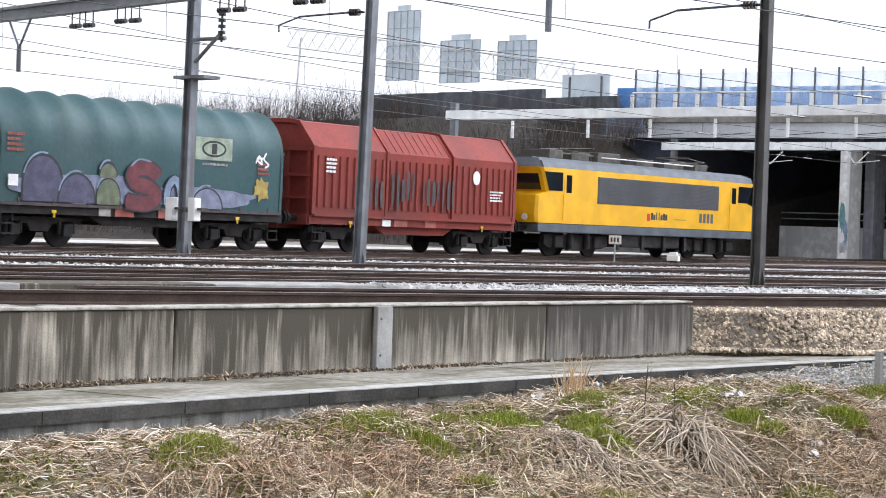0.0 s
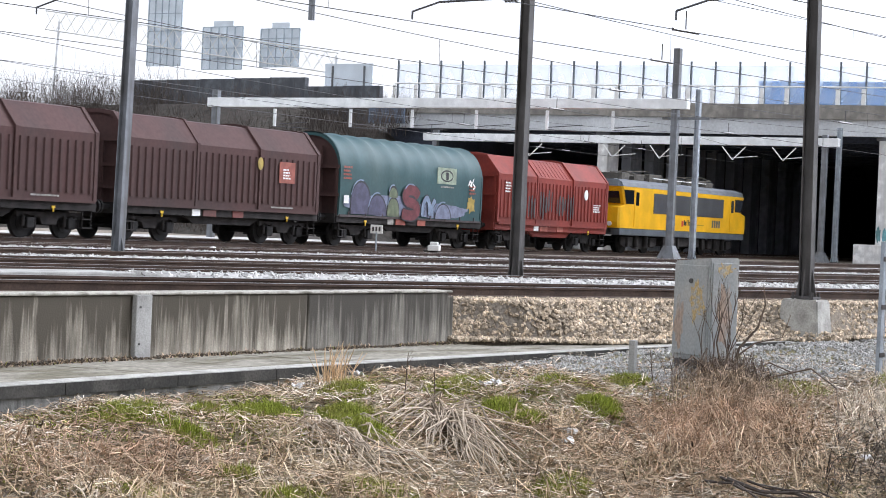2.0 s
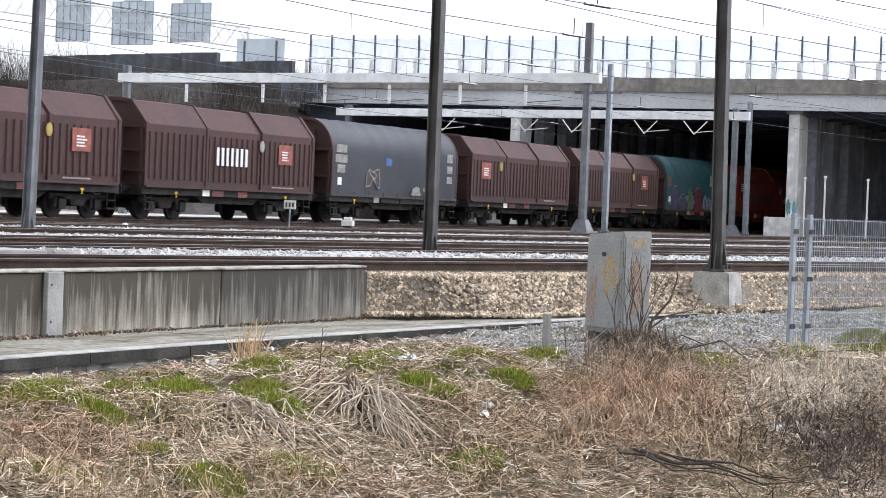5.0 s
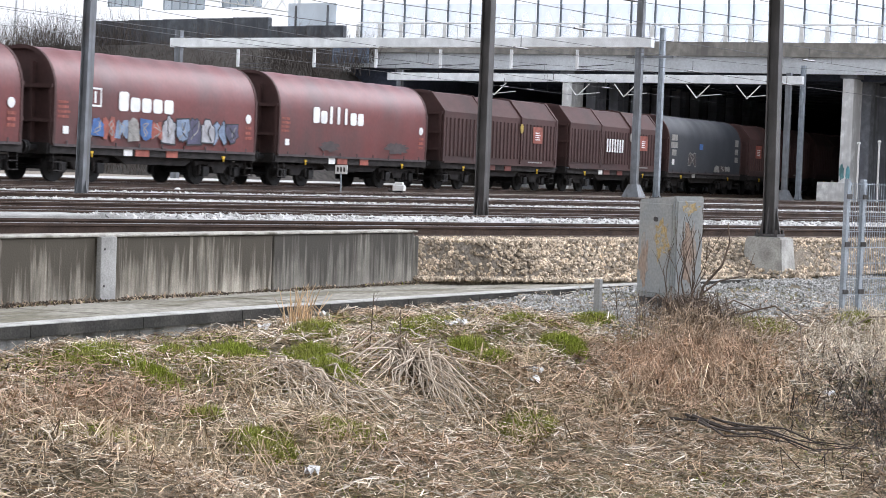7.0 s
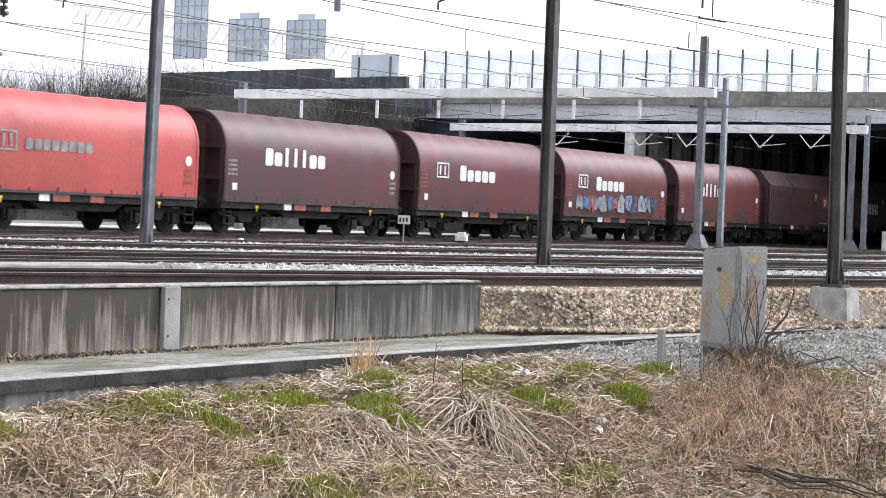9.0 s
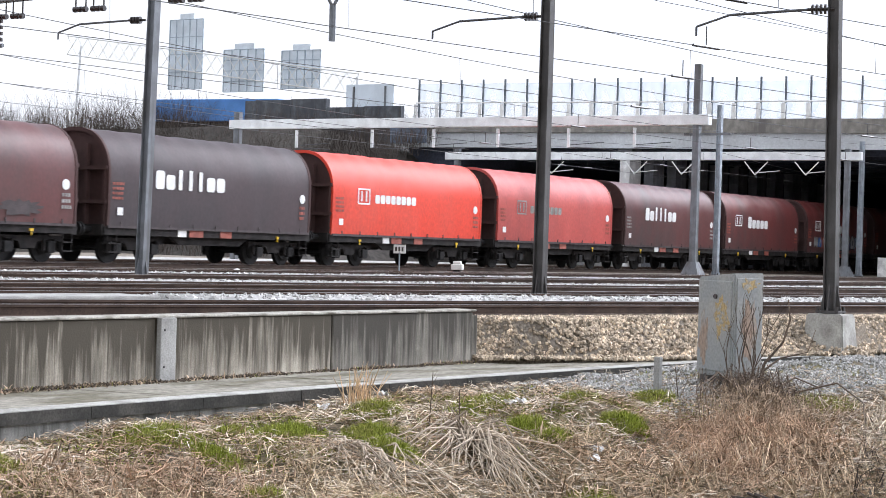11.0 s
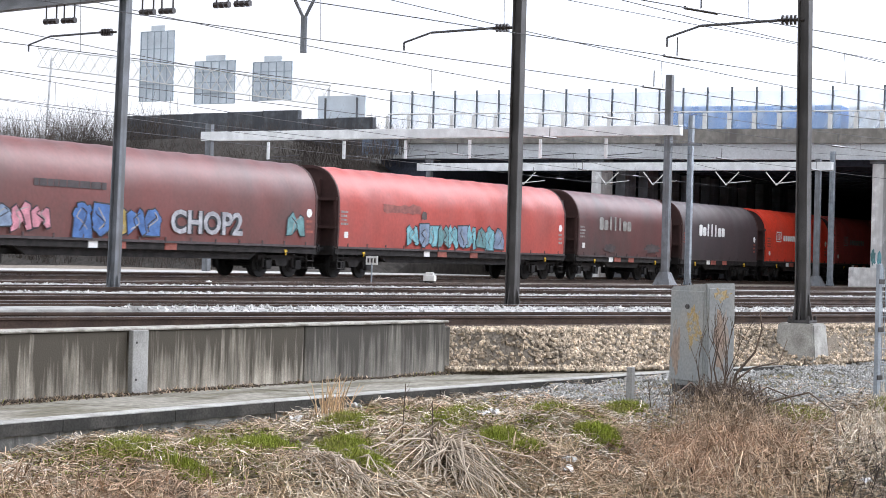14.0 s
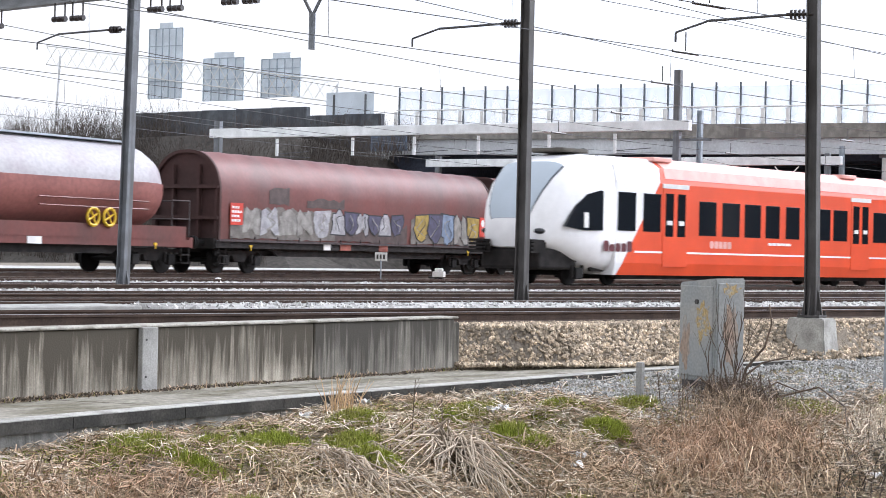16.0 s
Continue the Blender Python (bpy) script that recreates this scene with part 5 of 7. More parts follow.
def bogie_frame(x, base):
    bm = bmesh.new()
    h = base / 2
    for s in (-1, 1):
        prof = [(x - h - 0.5, 0.62), (x - h - 0.1, 0.72), (x - 0.4, 0.62), (x - 0.3, 0.42), (x + 0.3, 0.42), (x + 0.4, 0.62), (x + h + 0.1, 0.72), (x + h + 0.5, 0.62), (x + h + 0.5, 0.8),
                (x - h - 0.5, 0.8)]
        prism_y(bm, prof, s * 1.05 - 0.05, s * 1.05 + 0.05)
    box(bm, x - 0.2, x + 0.2, -1.0, 1.0, 0.5, 0.82)
    return bm


def running_gear(w, L, material="frame", belly="frame", spread=2.35, plates=("white",)):
    """Sole bars, buffers, bogies and steps of a wagon of length L over buffers."""
    part("sole_bar", box(B(0.62, L - 0.62, -1.40, -1.22, 0.88, 1.12), 0.62, L - 0.62, 1.22, 1.40, 0.88, 1.12), material, w)
    bm = bmesh.new()
    for s in (-1.22, 1.12):
        prism_y(bm, [(spread + 1.6, 0.88), (spread + 2.1, 0.62), (L - spread - 2.1, 0.62), (L - spread - 1.6, 0.88)], s, s + 0.1)
    box(bm, 0.62, L - 0.62, -0.3, 0.3, 0.72, 1.1)
    part("belly_frame", bm, belly, w)
    for x0, x1 in ((0.55, 0.72), (L - 0.72, L - 0.55)):
        part("headstock", B(x0, x1, -1.35, 1.35, 0.85, 1.2), material, w)
    for s in (-0.875, 0.875):
        for a, b in ((0.56, 0.03), (L - 0.56, L - 0.03)):
            d = 0.07 if b < a else -0.07
            bm = rod(bmesh.new(), (a, s, 1.05), (b + d, s, 1.05), 0.1, n=10)
            rod(bm, (b + d, s, 1.05), (b, s, 1.05), 0.22, n=16)
            part("buffer", bm, "tyre", w)
    bm = rod(rod(bmesh.new(), (0.0, 0, 1.0), (0.6, 0, 1.0), 0.06), (L - 0.6, 0, 1.0), (L, 0, 1.0), 0.06)
    part("coupling", bm, "tyre", w)
    bogie(w, spread)
    bogie(w, L - spread)
    for x in (1.0, L - 1.0):
        bm = bmesh.new()
        for z in (0.35, 0.62):
            box(bm, x - 0.22, x + 0.22, -1.42, -1.2, z - 0.02, z + 0.02)
        for e in (-0.2, 0.2):
            rod(bm, (x + e, -1.38, 0.35), (x + e, -1.38, 0.9), 0.02, n=5)
        part("footstep", bm, "frame", w)
    for x in (spread + 0.2, L - spread - 0.2):
        part("brake_lever", box(B(x - 0.07, x + 0.07, -1.44, -1.41, 0.92, 1.0), x - 0.02, x + 0.02, -1.44, -1.41, 0.8, 0.92), "yel_part", w, "small yellow brake lever")
    for x, wd, m in ((L * 0.36, 0.42, plates[0]), (L * 0.42, 0.7, plates[-1]), (L * 0.55, 0.6, plates[-1])):
        part("label_holder", B(x - wd / 2, x + wd / 2, -1.425, -1.405, 0.88, 1.1), m, w)


def round_profile(half=1.45, z0=1.16, shoulder=2.75, top=4.2, n=11):
    half_ring = [(-half + 0.03, z0), (-half - 0.0, z0 + 0.6), (-half, shoulder - 0.35)]
    for i in range(n):
        a = math.pi / 2 * i / (n - 1)
        half_ring.append((-half * math.cos(a) ** 0.85 if a < math.pi / 2 - 1e-6 else 0.0, shoulder + (top - shoulder) * math.sin(a) ** 0.95 if a > 0 else shoulder))
    return half_ring + [(-y, z) for y, z in half_ring[-2::-1]]


def tarp_wagon(L, material, seed, label, under="frame", end="steelbrown", plates=("white", "plate_red"), bows=9, wrinkle=0.012):
    w = thing("covered_wagon", 0, 40.39, 0, 0, label=label, category="freight wagon", group="freight train")
    running_gear(w, L, under, plates=plates)
    x0, x1 = 0.72, L - 0.72
    prof = round_profile()
    rings = []
    steps = bows * 6
    for i in range(steps + 1):
        u = i / steps
        x = x0 + (x1 - x0) * u
        bow = abs(math.sin(math.pi * u * bows))
        edge = min(1, min(u, 1 - u) * 14)
        ring = []
        for y, z in prof:
            hgt = (z - 1.16) / 3.04
            sag = (-0.11 if material == "green" else -0.022) * (bow - 0.5) * max(0, hgt - 0.45) * 1.8
            nz = noise.noise(Vector((x * 1.1, z * 1.7 + (9 if y > 0 else 0), seed * 3.3))) * wrinkle * 2 * edge
            low = 0.02 * noise.noise(Vector((x * 2.3, seed, 5))) * max(0, 0.25 - hgt) * 4
            k = 1 + (sag + nz + low) / 1.5
            ring.append((x, y * k, 1.16 + (z - 1.16) * (1 + sag / 3) + nz * 0.5 * (hgt > 0.1)))
        rings.append(ring)
    bm = bmesh.new()
    loft(bm, rings, close=False)
    part("tarpaulin", bm, material, w, smooth=True)
    for a, b in ((x0 + 0.12, x0 + 0.2), (x1 - 0.2, x1 - 0.12)):
        bm = bmesh.new()
        loft(bm, [[(a, y * 0.96, 1.16 + (z - 1.16) * 0.975) for y, z in prof], [(b, y * 0.96, 1.16 + (z - 1.16) * 0.975) for y, z in prof]])
        part("end_wall", bm, end, w, "dark steel end wall")
    for xe, s in ((x0 - 0.02, -1), (x1 + 0.02, 1)):
        bm = bmesh.new()
        for y in (-1.32, -0.55, 0.55, 1.32):
            box(bm, xe - 0.06, xe + 0.1, y - 0.05, y + 0.05, 1.15, 2.95 if abs(y) > 1 else 3.7)
        for z in (1.9, 2.95):
            box(bm, xe - 0.09, xe + 0.1, -1.42, 1.42, z - 0.06, z + 0.06)
        part("end_frame", bm, end, w)
    # end bow of the hood
    for a in (x0 - 0.03, x1 - 0.07):
        bm = bmesh.new()
        ins = [(y * 0.95, 1.16 + (z - 1.16) * 0.97) for y, z in prof]
        outer = [(y * 1.012, 1.16 + (z - 1.16) * 1.006) for y, z in prof]
        loft(bm, [[(a, *p) for p in ins], [(a, *p) for p in outer], [(a + 0.1, *p) for p in outer], [(a + 0.1, *p) for p in ins]], close=False)
        part("end_bow", bm, material if material in ("bright", "fadedred", "green") else end, w)
    part("bottom_rail", B(x0, x1, -1.47, -1.43, 1.10, 1.18), "soot", w)
    # lashing ratchets along the lower edge
    for i in range(bows):
        x = x0 + (x1 - x0) * (i + 0.5) / bows
        part("lashing", B(x - 0.03, x + 0.03, -1.482, -1.466, 1.14, 1.30), "soot", w)
    return w


RIBS = {}
for _m in ("steelred", "steelbrown"):
    for _s in (-1, 1):
        _p = ((-0.085, 0), (-0.05, 0.045), (0.05, 0.045), (0.085, 0))
        RIBS[_m, _s] = mesh_of("rib", *bm_data(loft(bmesh.new(), [[(px, _s * py, z) for px, py in _p] for z in (1.42, 3.02)])), _m)

    RIBS[_m, 0] = mesh_of("roof_seam", *bm_data(loft(bmesh.new(), [[(_x, -(1.45 - 0.65 * _f) + _y, 3.28 + 0.78 * _f) for _x, _y in ((-0.02, -0.02), (0.02, -0.02), (0.02, 0.03), (-0.02, 0.03))]
                                                                   for _f in (0.04, 0.96)])), _m)


def steel_wagon(L, material, label, under="frame", plates=("white", "plate_red")):
    w = thing("steel_hood_wagon", 0, 40.39, 0, 0, label=label, category="freight wagon", group="freight train")
    running_gear(w, L, under, under, plates=plates)
    x0, x1 = 0.75, L - 0.75
    prof = [(-1.44, 1.17), (-1.45, 3.28), (-0.80, 4.06), (-0.3, 4.13), (0.3, 4.13), (0.80, 4.06), (1.45, 3.28), (1.44, 1.17)]
    third = (x1 - x0) / 3
    for i in range(3):
        k = 1.0 if i != 1 else 0.975
        a, b = x0 + i * third, x0 + (i + 1) * third
        bm = bmesh.new()
        loft(bm, [[(x, y * k, 1.17 + (z - 1.17) * (1 if i != 1 else 0.987)) for y, z in prof] for x in (a + 0.01, b - 0.01)])
        n = 10
        ribs = []
        for j in range(n):
            x = a + (b - a) * (j + 0.6) / (n + 0.2)
            ribs.append(x)
        hood = part("hood", bm, material, w)
        for x in ribs:
            for s in (-1, 1):
                o = new("rib", RIBS[material, s])
                o.parent, o.matrix_basis = hood, pose(x, s * 1.447 * k, 0)
            if material == "steelred":
                o = new("roof_seam", RIBS[material, 0])
                o.parent, o.matrix_basis = hood, pose(x, 0.022 if k == 1 else 0.055, 0)
    for x, wd in ((x0, 0.16), (x0 + third, 0.12), (x0 + 2 * third, 0.12), (x1, 0.16)):
        bm = bmesh.new()
        big = [(y * 1.022, 1.17 + (z - 1.17) * 1.014) for y, z in prof]
        sml = [(y * 0.96, 1.17 + (z - 1.17) * 0.97) for y, z in prof]
        loft(bm, [[(x - wd / 2, *p) for p in sml], [(x - wd / 2, *p) for p in big], [(x + wd / 2, *p) for p in big], [(x + wd / 2, *p) for p in sml]], close=False)
        part("hoop", bm, material, w)
    part("bottom_rail", B(x0, x1, -1.50, -1.44, 1.12, 1.2), material, w)
    for xe in (x0 - 0.14, x1 + 0.06):
        bm = bmesh.new()
        for y in (-1.3, -0.45, 0.45, 1.3):
            box(bm, xe, xe + 0.08, y - 0.05, y + 0.05, 1.15, 3.2)
        for z in (1.7, 2.4, 3.2):
            box(bm, xe - 0.02, xe + 0.08, -1.4, 1.4, z - 0.05, z + 0.05)
        part("end_frame", bm, material, w)
    return w


def plate(w, name, x, z, wd, hg, material, y=-1.462, label="", t=0.006):
    return part(name, B(x - wd / 2, x + wd / 2, y - t, y, z - hg / 2, z + hg / 2), material, w, label)


def bars(w, x, z, wd, hg, rows, material="white", y=-1.468, seed=0, name="lettering", label=""):
    """Rows of short bars in place of small print, each a part."""
    rng = random.Random(seed)
    rh = hg / rows
    for r in range(rows):
        a = x - wd / 2
        end = x + wd / 2 - rng.uniform(0, wd * 0.3)
        while a < end - 0.02:
            l = rng.uniform(0.05, 0.16) * max(1, wd)
            part(name, B(a, min(end, a + l), y - 0.004, y, z + hg / 2 - rh * r - rh * 0.75, z + hg / 2 - rh * r - rh * 0.2), material, w, label)
            a += l + 0.03


def flat(ring, y, thick=0.004):
    """A flat shape in the xz plane."""
    return loft(bmesh.new(), [[(x, y, z) for x, z in ring], [(x, y + thick, z) for x, z in ring]])


def wordmark(w, x, z, wd, hg, heights, material="white", y=-1.466):
    """A company's name as plain strokes of its size and colour: tall bars and round blocks."""
    step = wd / len(heights)
    for i, f in enumerate(heights):
        a = x - wd / 2 + i * step
        s = step * (0.84 if f < 0.95 else 0.36)
        if f >= 0.95:
            a += step * 0.2
        c, r = hg * f, min(s, hg * f) * 0.24
        ring = []
        for cx, cz, t0 in ((a + s - r, z - hg / 2 + c - r, 0), (a + r, z - hg / 2 + c - r, 1), (a + r, z - hg / 2 + r, 2), (a + s - r, z - hg / 2 + r, 3)):
            ring += [(cx + r * math.cos((t0 + k / 3) * math.pi / 2), cz + r * math.sin((t0 + k / 3) * math.pi / 2)) for k in range(4)]
        part("wordmark", flat(ring, y - 0.005, 0.005), material, w, "plain pale block of a company mark")


def stroke(w, pts, width, material, y, name="graffiti", label="spray-painted graffiti stroke", smooth=4):
    """A sprayed line of even width through points, rounded at its ends."""
    pts = [Vector(p) for p in pts]
    fine = []
    for i in range(len(pts) - 1):
        p0, p1, p2, p3 = pts[max(0, i - 1)], pts[i], pts[i + 1], pts[min(len(pts) - 1, i + 2)]
        for k in range(smooth):
            t = k / smooth
            fine.append(0.5 * ((2 * p1) + (p2 - p0) * t + (2 * p0 - 5 * p1 + 4 * p2 - p3) * t * t + (3 * p1 - p0 - 3 * p2 + p3) * t ** 3))
    fine.append(pts[-1])
    bm = bmesh.new()
    rings = []
    for i, p in enumerate(fine):
        d = (fine[min(i + 1, len(fine) - 1)] - fine[max(i - 1, 0)]).normalized()
        h = width / 2 * (0.65 if i in (0, len(fine) - 1) else 1.0)
        n = Vector((-d.y, d.x)) * h
        rings.append([(p.x + n.x, y, p.y + n.y), (p.x - n.x, y, p.y - n.y), (p.x - n.x, y + 0.003, p.y - n.y), (p.x + n.x, y + 0.003, p.y + n.y)])
    loft(bm, rings)
    return part(name, bm, material, w, label)


def sprayed_word(w, text, x0, x1, z, hg, material, rim, y):
    """Readable sprayed word in fat capitals, with a rim."""
    for off, m, yy in ((0.09, rim, y + 0.002), (0.025, material, y - 0.004)):
        cu = bpy.data.curves.new("tag", "FONT")
        cu.body, cu.size, cu.offset, cu.extrude, cu.resolution_u = text, 1.0, off, 0.0015, 3
        ob = bpy.data.objects.new("tag", cu)
        me = bpy.data.meshes.new_from_object(ob)
        bpy.data.objects.remove(ob)
        xs, zs = [v.co.x for v in me.vertices], [v.co.y for v in me.vertices]
        kx, kz = (x1 - x0) / (max(xs) - min(xs)), hg / (max(zs) - min(zs))
        for v in me.vertices:
            v.co = Vector((x0 + (v.co.x - min(xs)) * kx, yy + v.co.z, z + (v.co.y - min(zs)) * kz))
        me.materials.clear()
        me.materials.append(M[m])
        tag = new("graffiti", me)
        tag.parent = w
        tag["label"] = "spray-painted silver word" if m == material else "dark rim of a sprayed word"


def dome(x0, x1, z0, z1, n=12):
    """Outline of a round-topped letter block."""
    c, r = (x0 + x1) / 2, (x1 - x0) / 2
    k = min(r * 1.2, z1 - z0)
    return [(x0, z0)] + [(c - r * math.cos(math.pi * i / n), z1 - k + k * math.sin(math.pi * i / n)) for i in range(n + 1)] + [(x1, z0)]


def spray(w, x, z, rx, rz, material, seed, rough=0.18, y=-1.468, outline=None):
    if outline:
        part("graffiti", blob(0, 0, rx + 0.07, rz + 0.07, seed, rough, y + 0.002, x, z, n=26, thick=0.002), outline, w, "spray-painted outline")
    return part("graffiti", blob(0, 0, rx, rz, seed, rough, y - 0.003, x, z, n=26, thick=0.003), material, w, "spray-painted graffiti shape")


def patch_over(w, x0, x1, z0, z1, material, seed, y=-1.464):
    """A rough painted-over rectangle."""
    rng = random.Random(seed)
    n = max(4, int((x1 - x0) / 0.3))
    ring = [(x0 + (x1 - x0) * i / n, z0 + rng.uniform(-0.04, 0.04)) for i in range(n + 1)] + [(x1 - (x1 - x0) * i / n, z1 + rng.uniform(-0.12, 0.08)) for i in range(n + 1)]
    part("painted_patch", flat(ring, y - 0.003, 0.003), material, w, "patch of rolled-on covering paint")


def tag_row(w, x0, x1, z, hg, cols, seed, n, outline="ink", y=-1.468):
    """A row of bulging sprayed letters: overlapping lobes, a rim and inner arcs."""
    rng = random.Random(seed)
    step = (x1 - x0) / n
    for i in range(n):
        c = cols[i % len(cols)]
        yy = y - 0.010 - 0.016 * (i % 2)
        cx, h = x0 + step * (i + 0.5), hg * rng.uniform(0.82, 1.15)
        lo, hi = z - h * 0.5, z + h * 0.5
        kind = rng.randrange(3)
        if kind == 0:
            ring = dome(cx - step * 0.5, cx + step * 0.5, lo, hi)
        elif kind == 1:
            ring = [(x, lo + hi - q) for x, q in dome(cx - step * 0.46, cx + step * 0.54, lo, hi)]
        else:
            a = step * 0.2
            ring = [(cx - step * 0.5, lo), (cx - step * 0.42 + a, lo + h * 0.06), (cx, lo + h * 0.3), (cx + step * 0.3, lo), (cx + step * 0.55, lo + h * 0.05), (cx + step * 0.42, hi - h * 0.1),
                    (cx + step * 0.2, hi), (cx, hi - h * 0.25), (cx - step * 0.25, hi), (cx - step * 0.5, hi - h * 0.2)]
        ring = [(x + rng.uniform(-0.09, 0.09) * step, q + rng.uniform(-0.07, 0.07) * h) for x, q in ring]
        if outline:
            rim = [(cx + (x - cx) * (1 + 0.05 / step * 2), z + (q - z) * (1 + 0.10 / h)) for x, q in ring]
            part("graffiti", flat(rim, yy + 0.003, 0.003), outline, w, "spray-painted outline")
        part("graffiti", flat(ring, yy - 0.002, 0.003), c, w, "spray-painted graffiti letter")
        for k in range(2):
            pts = [(cx + rng.uniform(-0.34, 0.34) * step, lo + h * f + rng.uniform(-0.08, 0.08) * h) for f in (0.15, 0.4, 0.62, 0.85)]
            stroke(w, pts, rng.uniform(0.03, 0.055), outline or "fog" if k else "fog", yy - 0.007 - 0.004 * k, "graffiti_stroke", "", 2)


def end_marks(w, L, left=True, right=True, dirty=False, seed=0):
    if left:
        bars(w, 1.15, 2.25, 0.55, 0.6, 4, "fog" if dirty else "plate_red", seed=seed + 1)
        plate(w, "label_plate", 1.25, 1.62, 0.26, 0.24, "white", label="small white label plate")
    if right:
        part("round_mark", blob(0, 0, 0.16, 0.16, 3, 0.0, -1.472, L - 1.2, 2.35, n=20, thick=0.006), "white", w, "white round symbol")
        bars(w, L - 1.15, 1.85, 0.42, 0.55, 3, "plate_red" if not dirty else "fog", seed=seed + 2)


def locomotive():
    w = thing("electric_locomotive", 0, 40.39, 0, 0, label="yellow and grey electric locomotive with roof pantographs", category="locomotive", group="freight train")
    L = 17.48
    cab = [(0.62, 1.22), (0.55, 1.5), (0.60, 2.22), (1.25, 2.36), (0.95, 3.06), (0.80, 3.24)]
    side = cab + [(L - x, z) for x, z in cab[::-1]]
    bm = bmesh.new()
    rings = []
    for y, inset in ((-1.475, 0.14), (-1.40, 0.02), (-0.7, -0.04), (0.7, -0.04), (1.40, 0.02), (1.475, 0.14)):
        rings.append([(x + (inset if x < L / 2 else -inset), y, z) for x, z in side])
    loft(bm, rings)
    part("body", bm, "yellow", w)
    bm = bmesh.new()
    prism_x(bm, [(-1.46, 3.244), (-1.36, 3.46), (-0.9, 3.62), (0.9, 3.62), (1.36, 3.46), (1.46, 3.244)], 1.0, L - 1.0)
    loft(bm, [[(0.8, -1.3, 3.244), (0.8, 1.3, 3.244), (0.84, 1.25, 3.32), (0.84, -1.25, 3.32)], [(1.0, -1.44, 3.244), (1.0, 1.44, 3.244), (1.0, 1.2, 3.58), (1.0, -1.2, 3.58)]])
    loft(bm, [[(L - 0.8, -1.3, 3.244), (L - 0.8, 1.3, 3.244), (L - 0.84, 1.25, 3.32), (L - 0.84, -1.25, 3.32)], [(L - 1.0, -1.44, 3.244), (L - 1.0, 1.44, 3.244), (L - 1.0, 1.2, 3.58), (L - 1.0, -1.2, 3.58)]])
    part("roof", bm, "loco_grey", w, "grey roof with sloped edges")
    part("skirt", B(0.75, L - 0.75, -1.46, 1.46, 0.88, 1.216, bev=0.03), "loco_grey", w, "dark grey lower skirt")
    # side grille with slats
    g = part("vent_panel", B(4.55, 13.6, -1.49, -1.474, 2.02, 3.02), "grille", w, "long dark slatted vent panel")
    slat = mesh_of("slat", *bm_data(B(4.6, 13.55, -1.502, -1.491, 0, 0.022)), "grille")
    for i in range(18):
        s = new("slat", slat)
        s.parent, s.matrix_basis = g, pose(0, 0, 2.05 + i * 0.054)
    for x, flip in ((2.62, 1), (L - 2.62, -1)):
        d = part("cab_door", B(x - 0.3, x + 0.3, -1.488, -1.474, 1.3, 3.1, bev=0.004), "yellow", w)
        part("door_window", B(x - 0.17, x + 0.17, -1.494, -1.489, 2.35, 3.0), "glass", d, "dark door window")
        bm = bmesh.new()
        a = x - flip * 0.40
        c = x - flip * 1.36
        loft(bm, [[(a, y, 2.40), (a, y, 3.08), (c - flip * 0.20, y, 3.08), (c + flip * 0.10, y, 2.40)] for y in (-1.484, -1.474)])
        part("cab_side_window", bm, "glass", w, "dark cab side window")
        part("handrail", rod(bmesh.new(), (x - 0.38, -1.52, 1.35), (x - 0.38, -1.52, 2.3), 0.018, n=6), "yellow", w)
    for a, s in ((0.98, -1), (L - 0.98, 1)):
        bm = bmesh.new()
        loft(bm, [[(a - s * 0.20, y, 2.42), (a + s * 0.03, y, 3.0), (a + s * 0.06, y, 3.0), (a - s * 0.17, y, 2.42)] for y in (-1.25, 1.25)])
        part("windscreen", bm, "glass", w)
        for y in (-1.0, 1.0):
            part("headlight", rod(bmesh.new(), (a + s * 0.3, y, 1.42), (a + s * 0.46, y, 1.42), 0.12, n=14), "white", w, "round headlight")
    wordmark(w, 9.0, 1.66, 1.25, 0.3, (0.9, 0.7, 1, 1, 0.7, 0.9, 0.8), "ink", -1.478)
    plate(w, "mark", 8.2, 1.6, 0.22, 0.3, "red_light", -1.478, "small red company mark")
    bars(w, 10.6, 1.56, 1.0, 0.07, 1, "ochre2", -1.478, 3)
    bm = bmesh.new()
    for i in range(4):
        box(bm, 12.1 + i * 0.3, 12.3 + i * 0.3, -1.482, -1.476, 1.48, 1.86)
    part("running_number", bm, "loco_grey", w, "grey running number as plain bars")
    for s in (-0.875, 0.875):
        for a, b in ((0.75, 0.03), (L - 0.75, L - 0.03)):
            d = 0.07 if b < a else -0.07
            part("buffer", rod(rod(bmesh.new(), (a, s, 1.05), (b + d, s, 1.05), 0.1), (b + d, s, 1.05), (b, s, 1.05), 0.24, n=16), "tyre", w)
    for x in (3.75, L - 3.75):
        b = part("bogie", bogie_frame(x, 2.6), "frame", w)
        for d in (-1.3, 1.3):
            wheelset(b, x + d, 0.55)
            for s in (-1, 1):
                part("axle_box", B(x + d - 0.25, x + d + 0.25, s * 1.15 - 0.1, s * 1.15 + 0.1, 0.32, 0.78, bev=0.05), "frame", b, "grimy axle box")
        for s in (-1, 1):
            side = prism_y(bmesh.new(), [(x - 2.1, 0.45), (x - 1.7, 0.30), (x - 0.9, 0.34), (x - 0.5, 0.22), (x + 0.5, 0.22), (x + 0.9, 0.34), (x + 1.7, 0.30), (x + 2.1, 0.45), (x + 2.1, 0.80), (x - 2.1, 0.80)], s * 1.08 - 0.04, s * 1.08 + 0.04)
            part("side_frame", side, "frame", b)
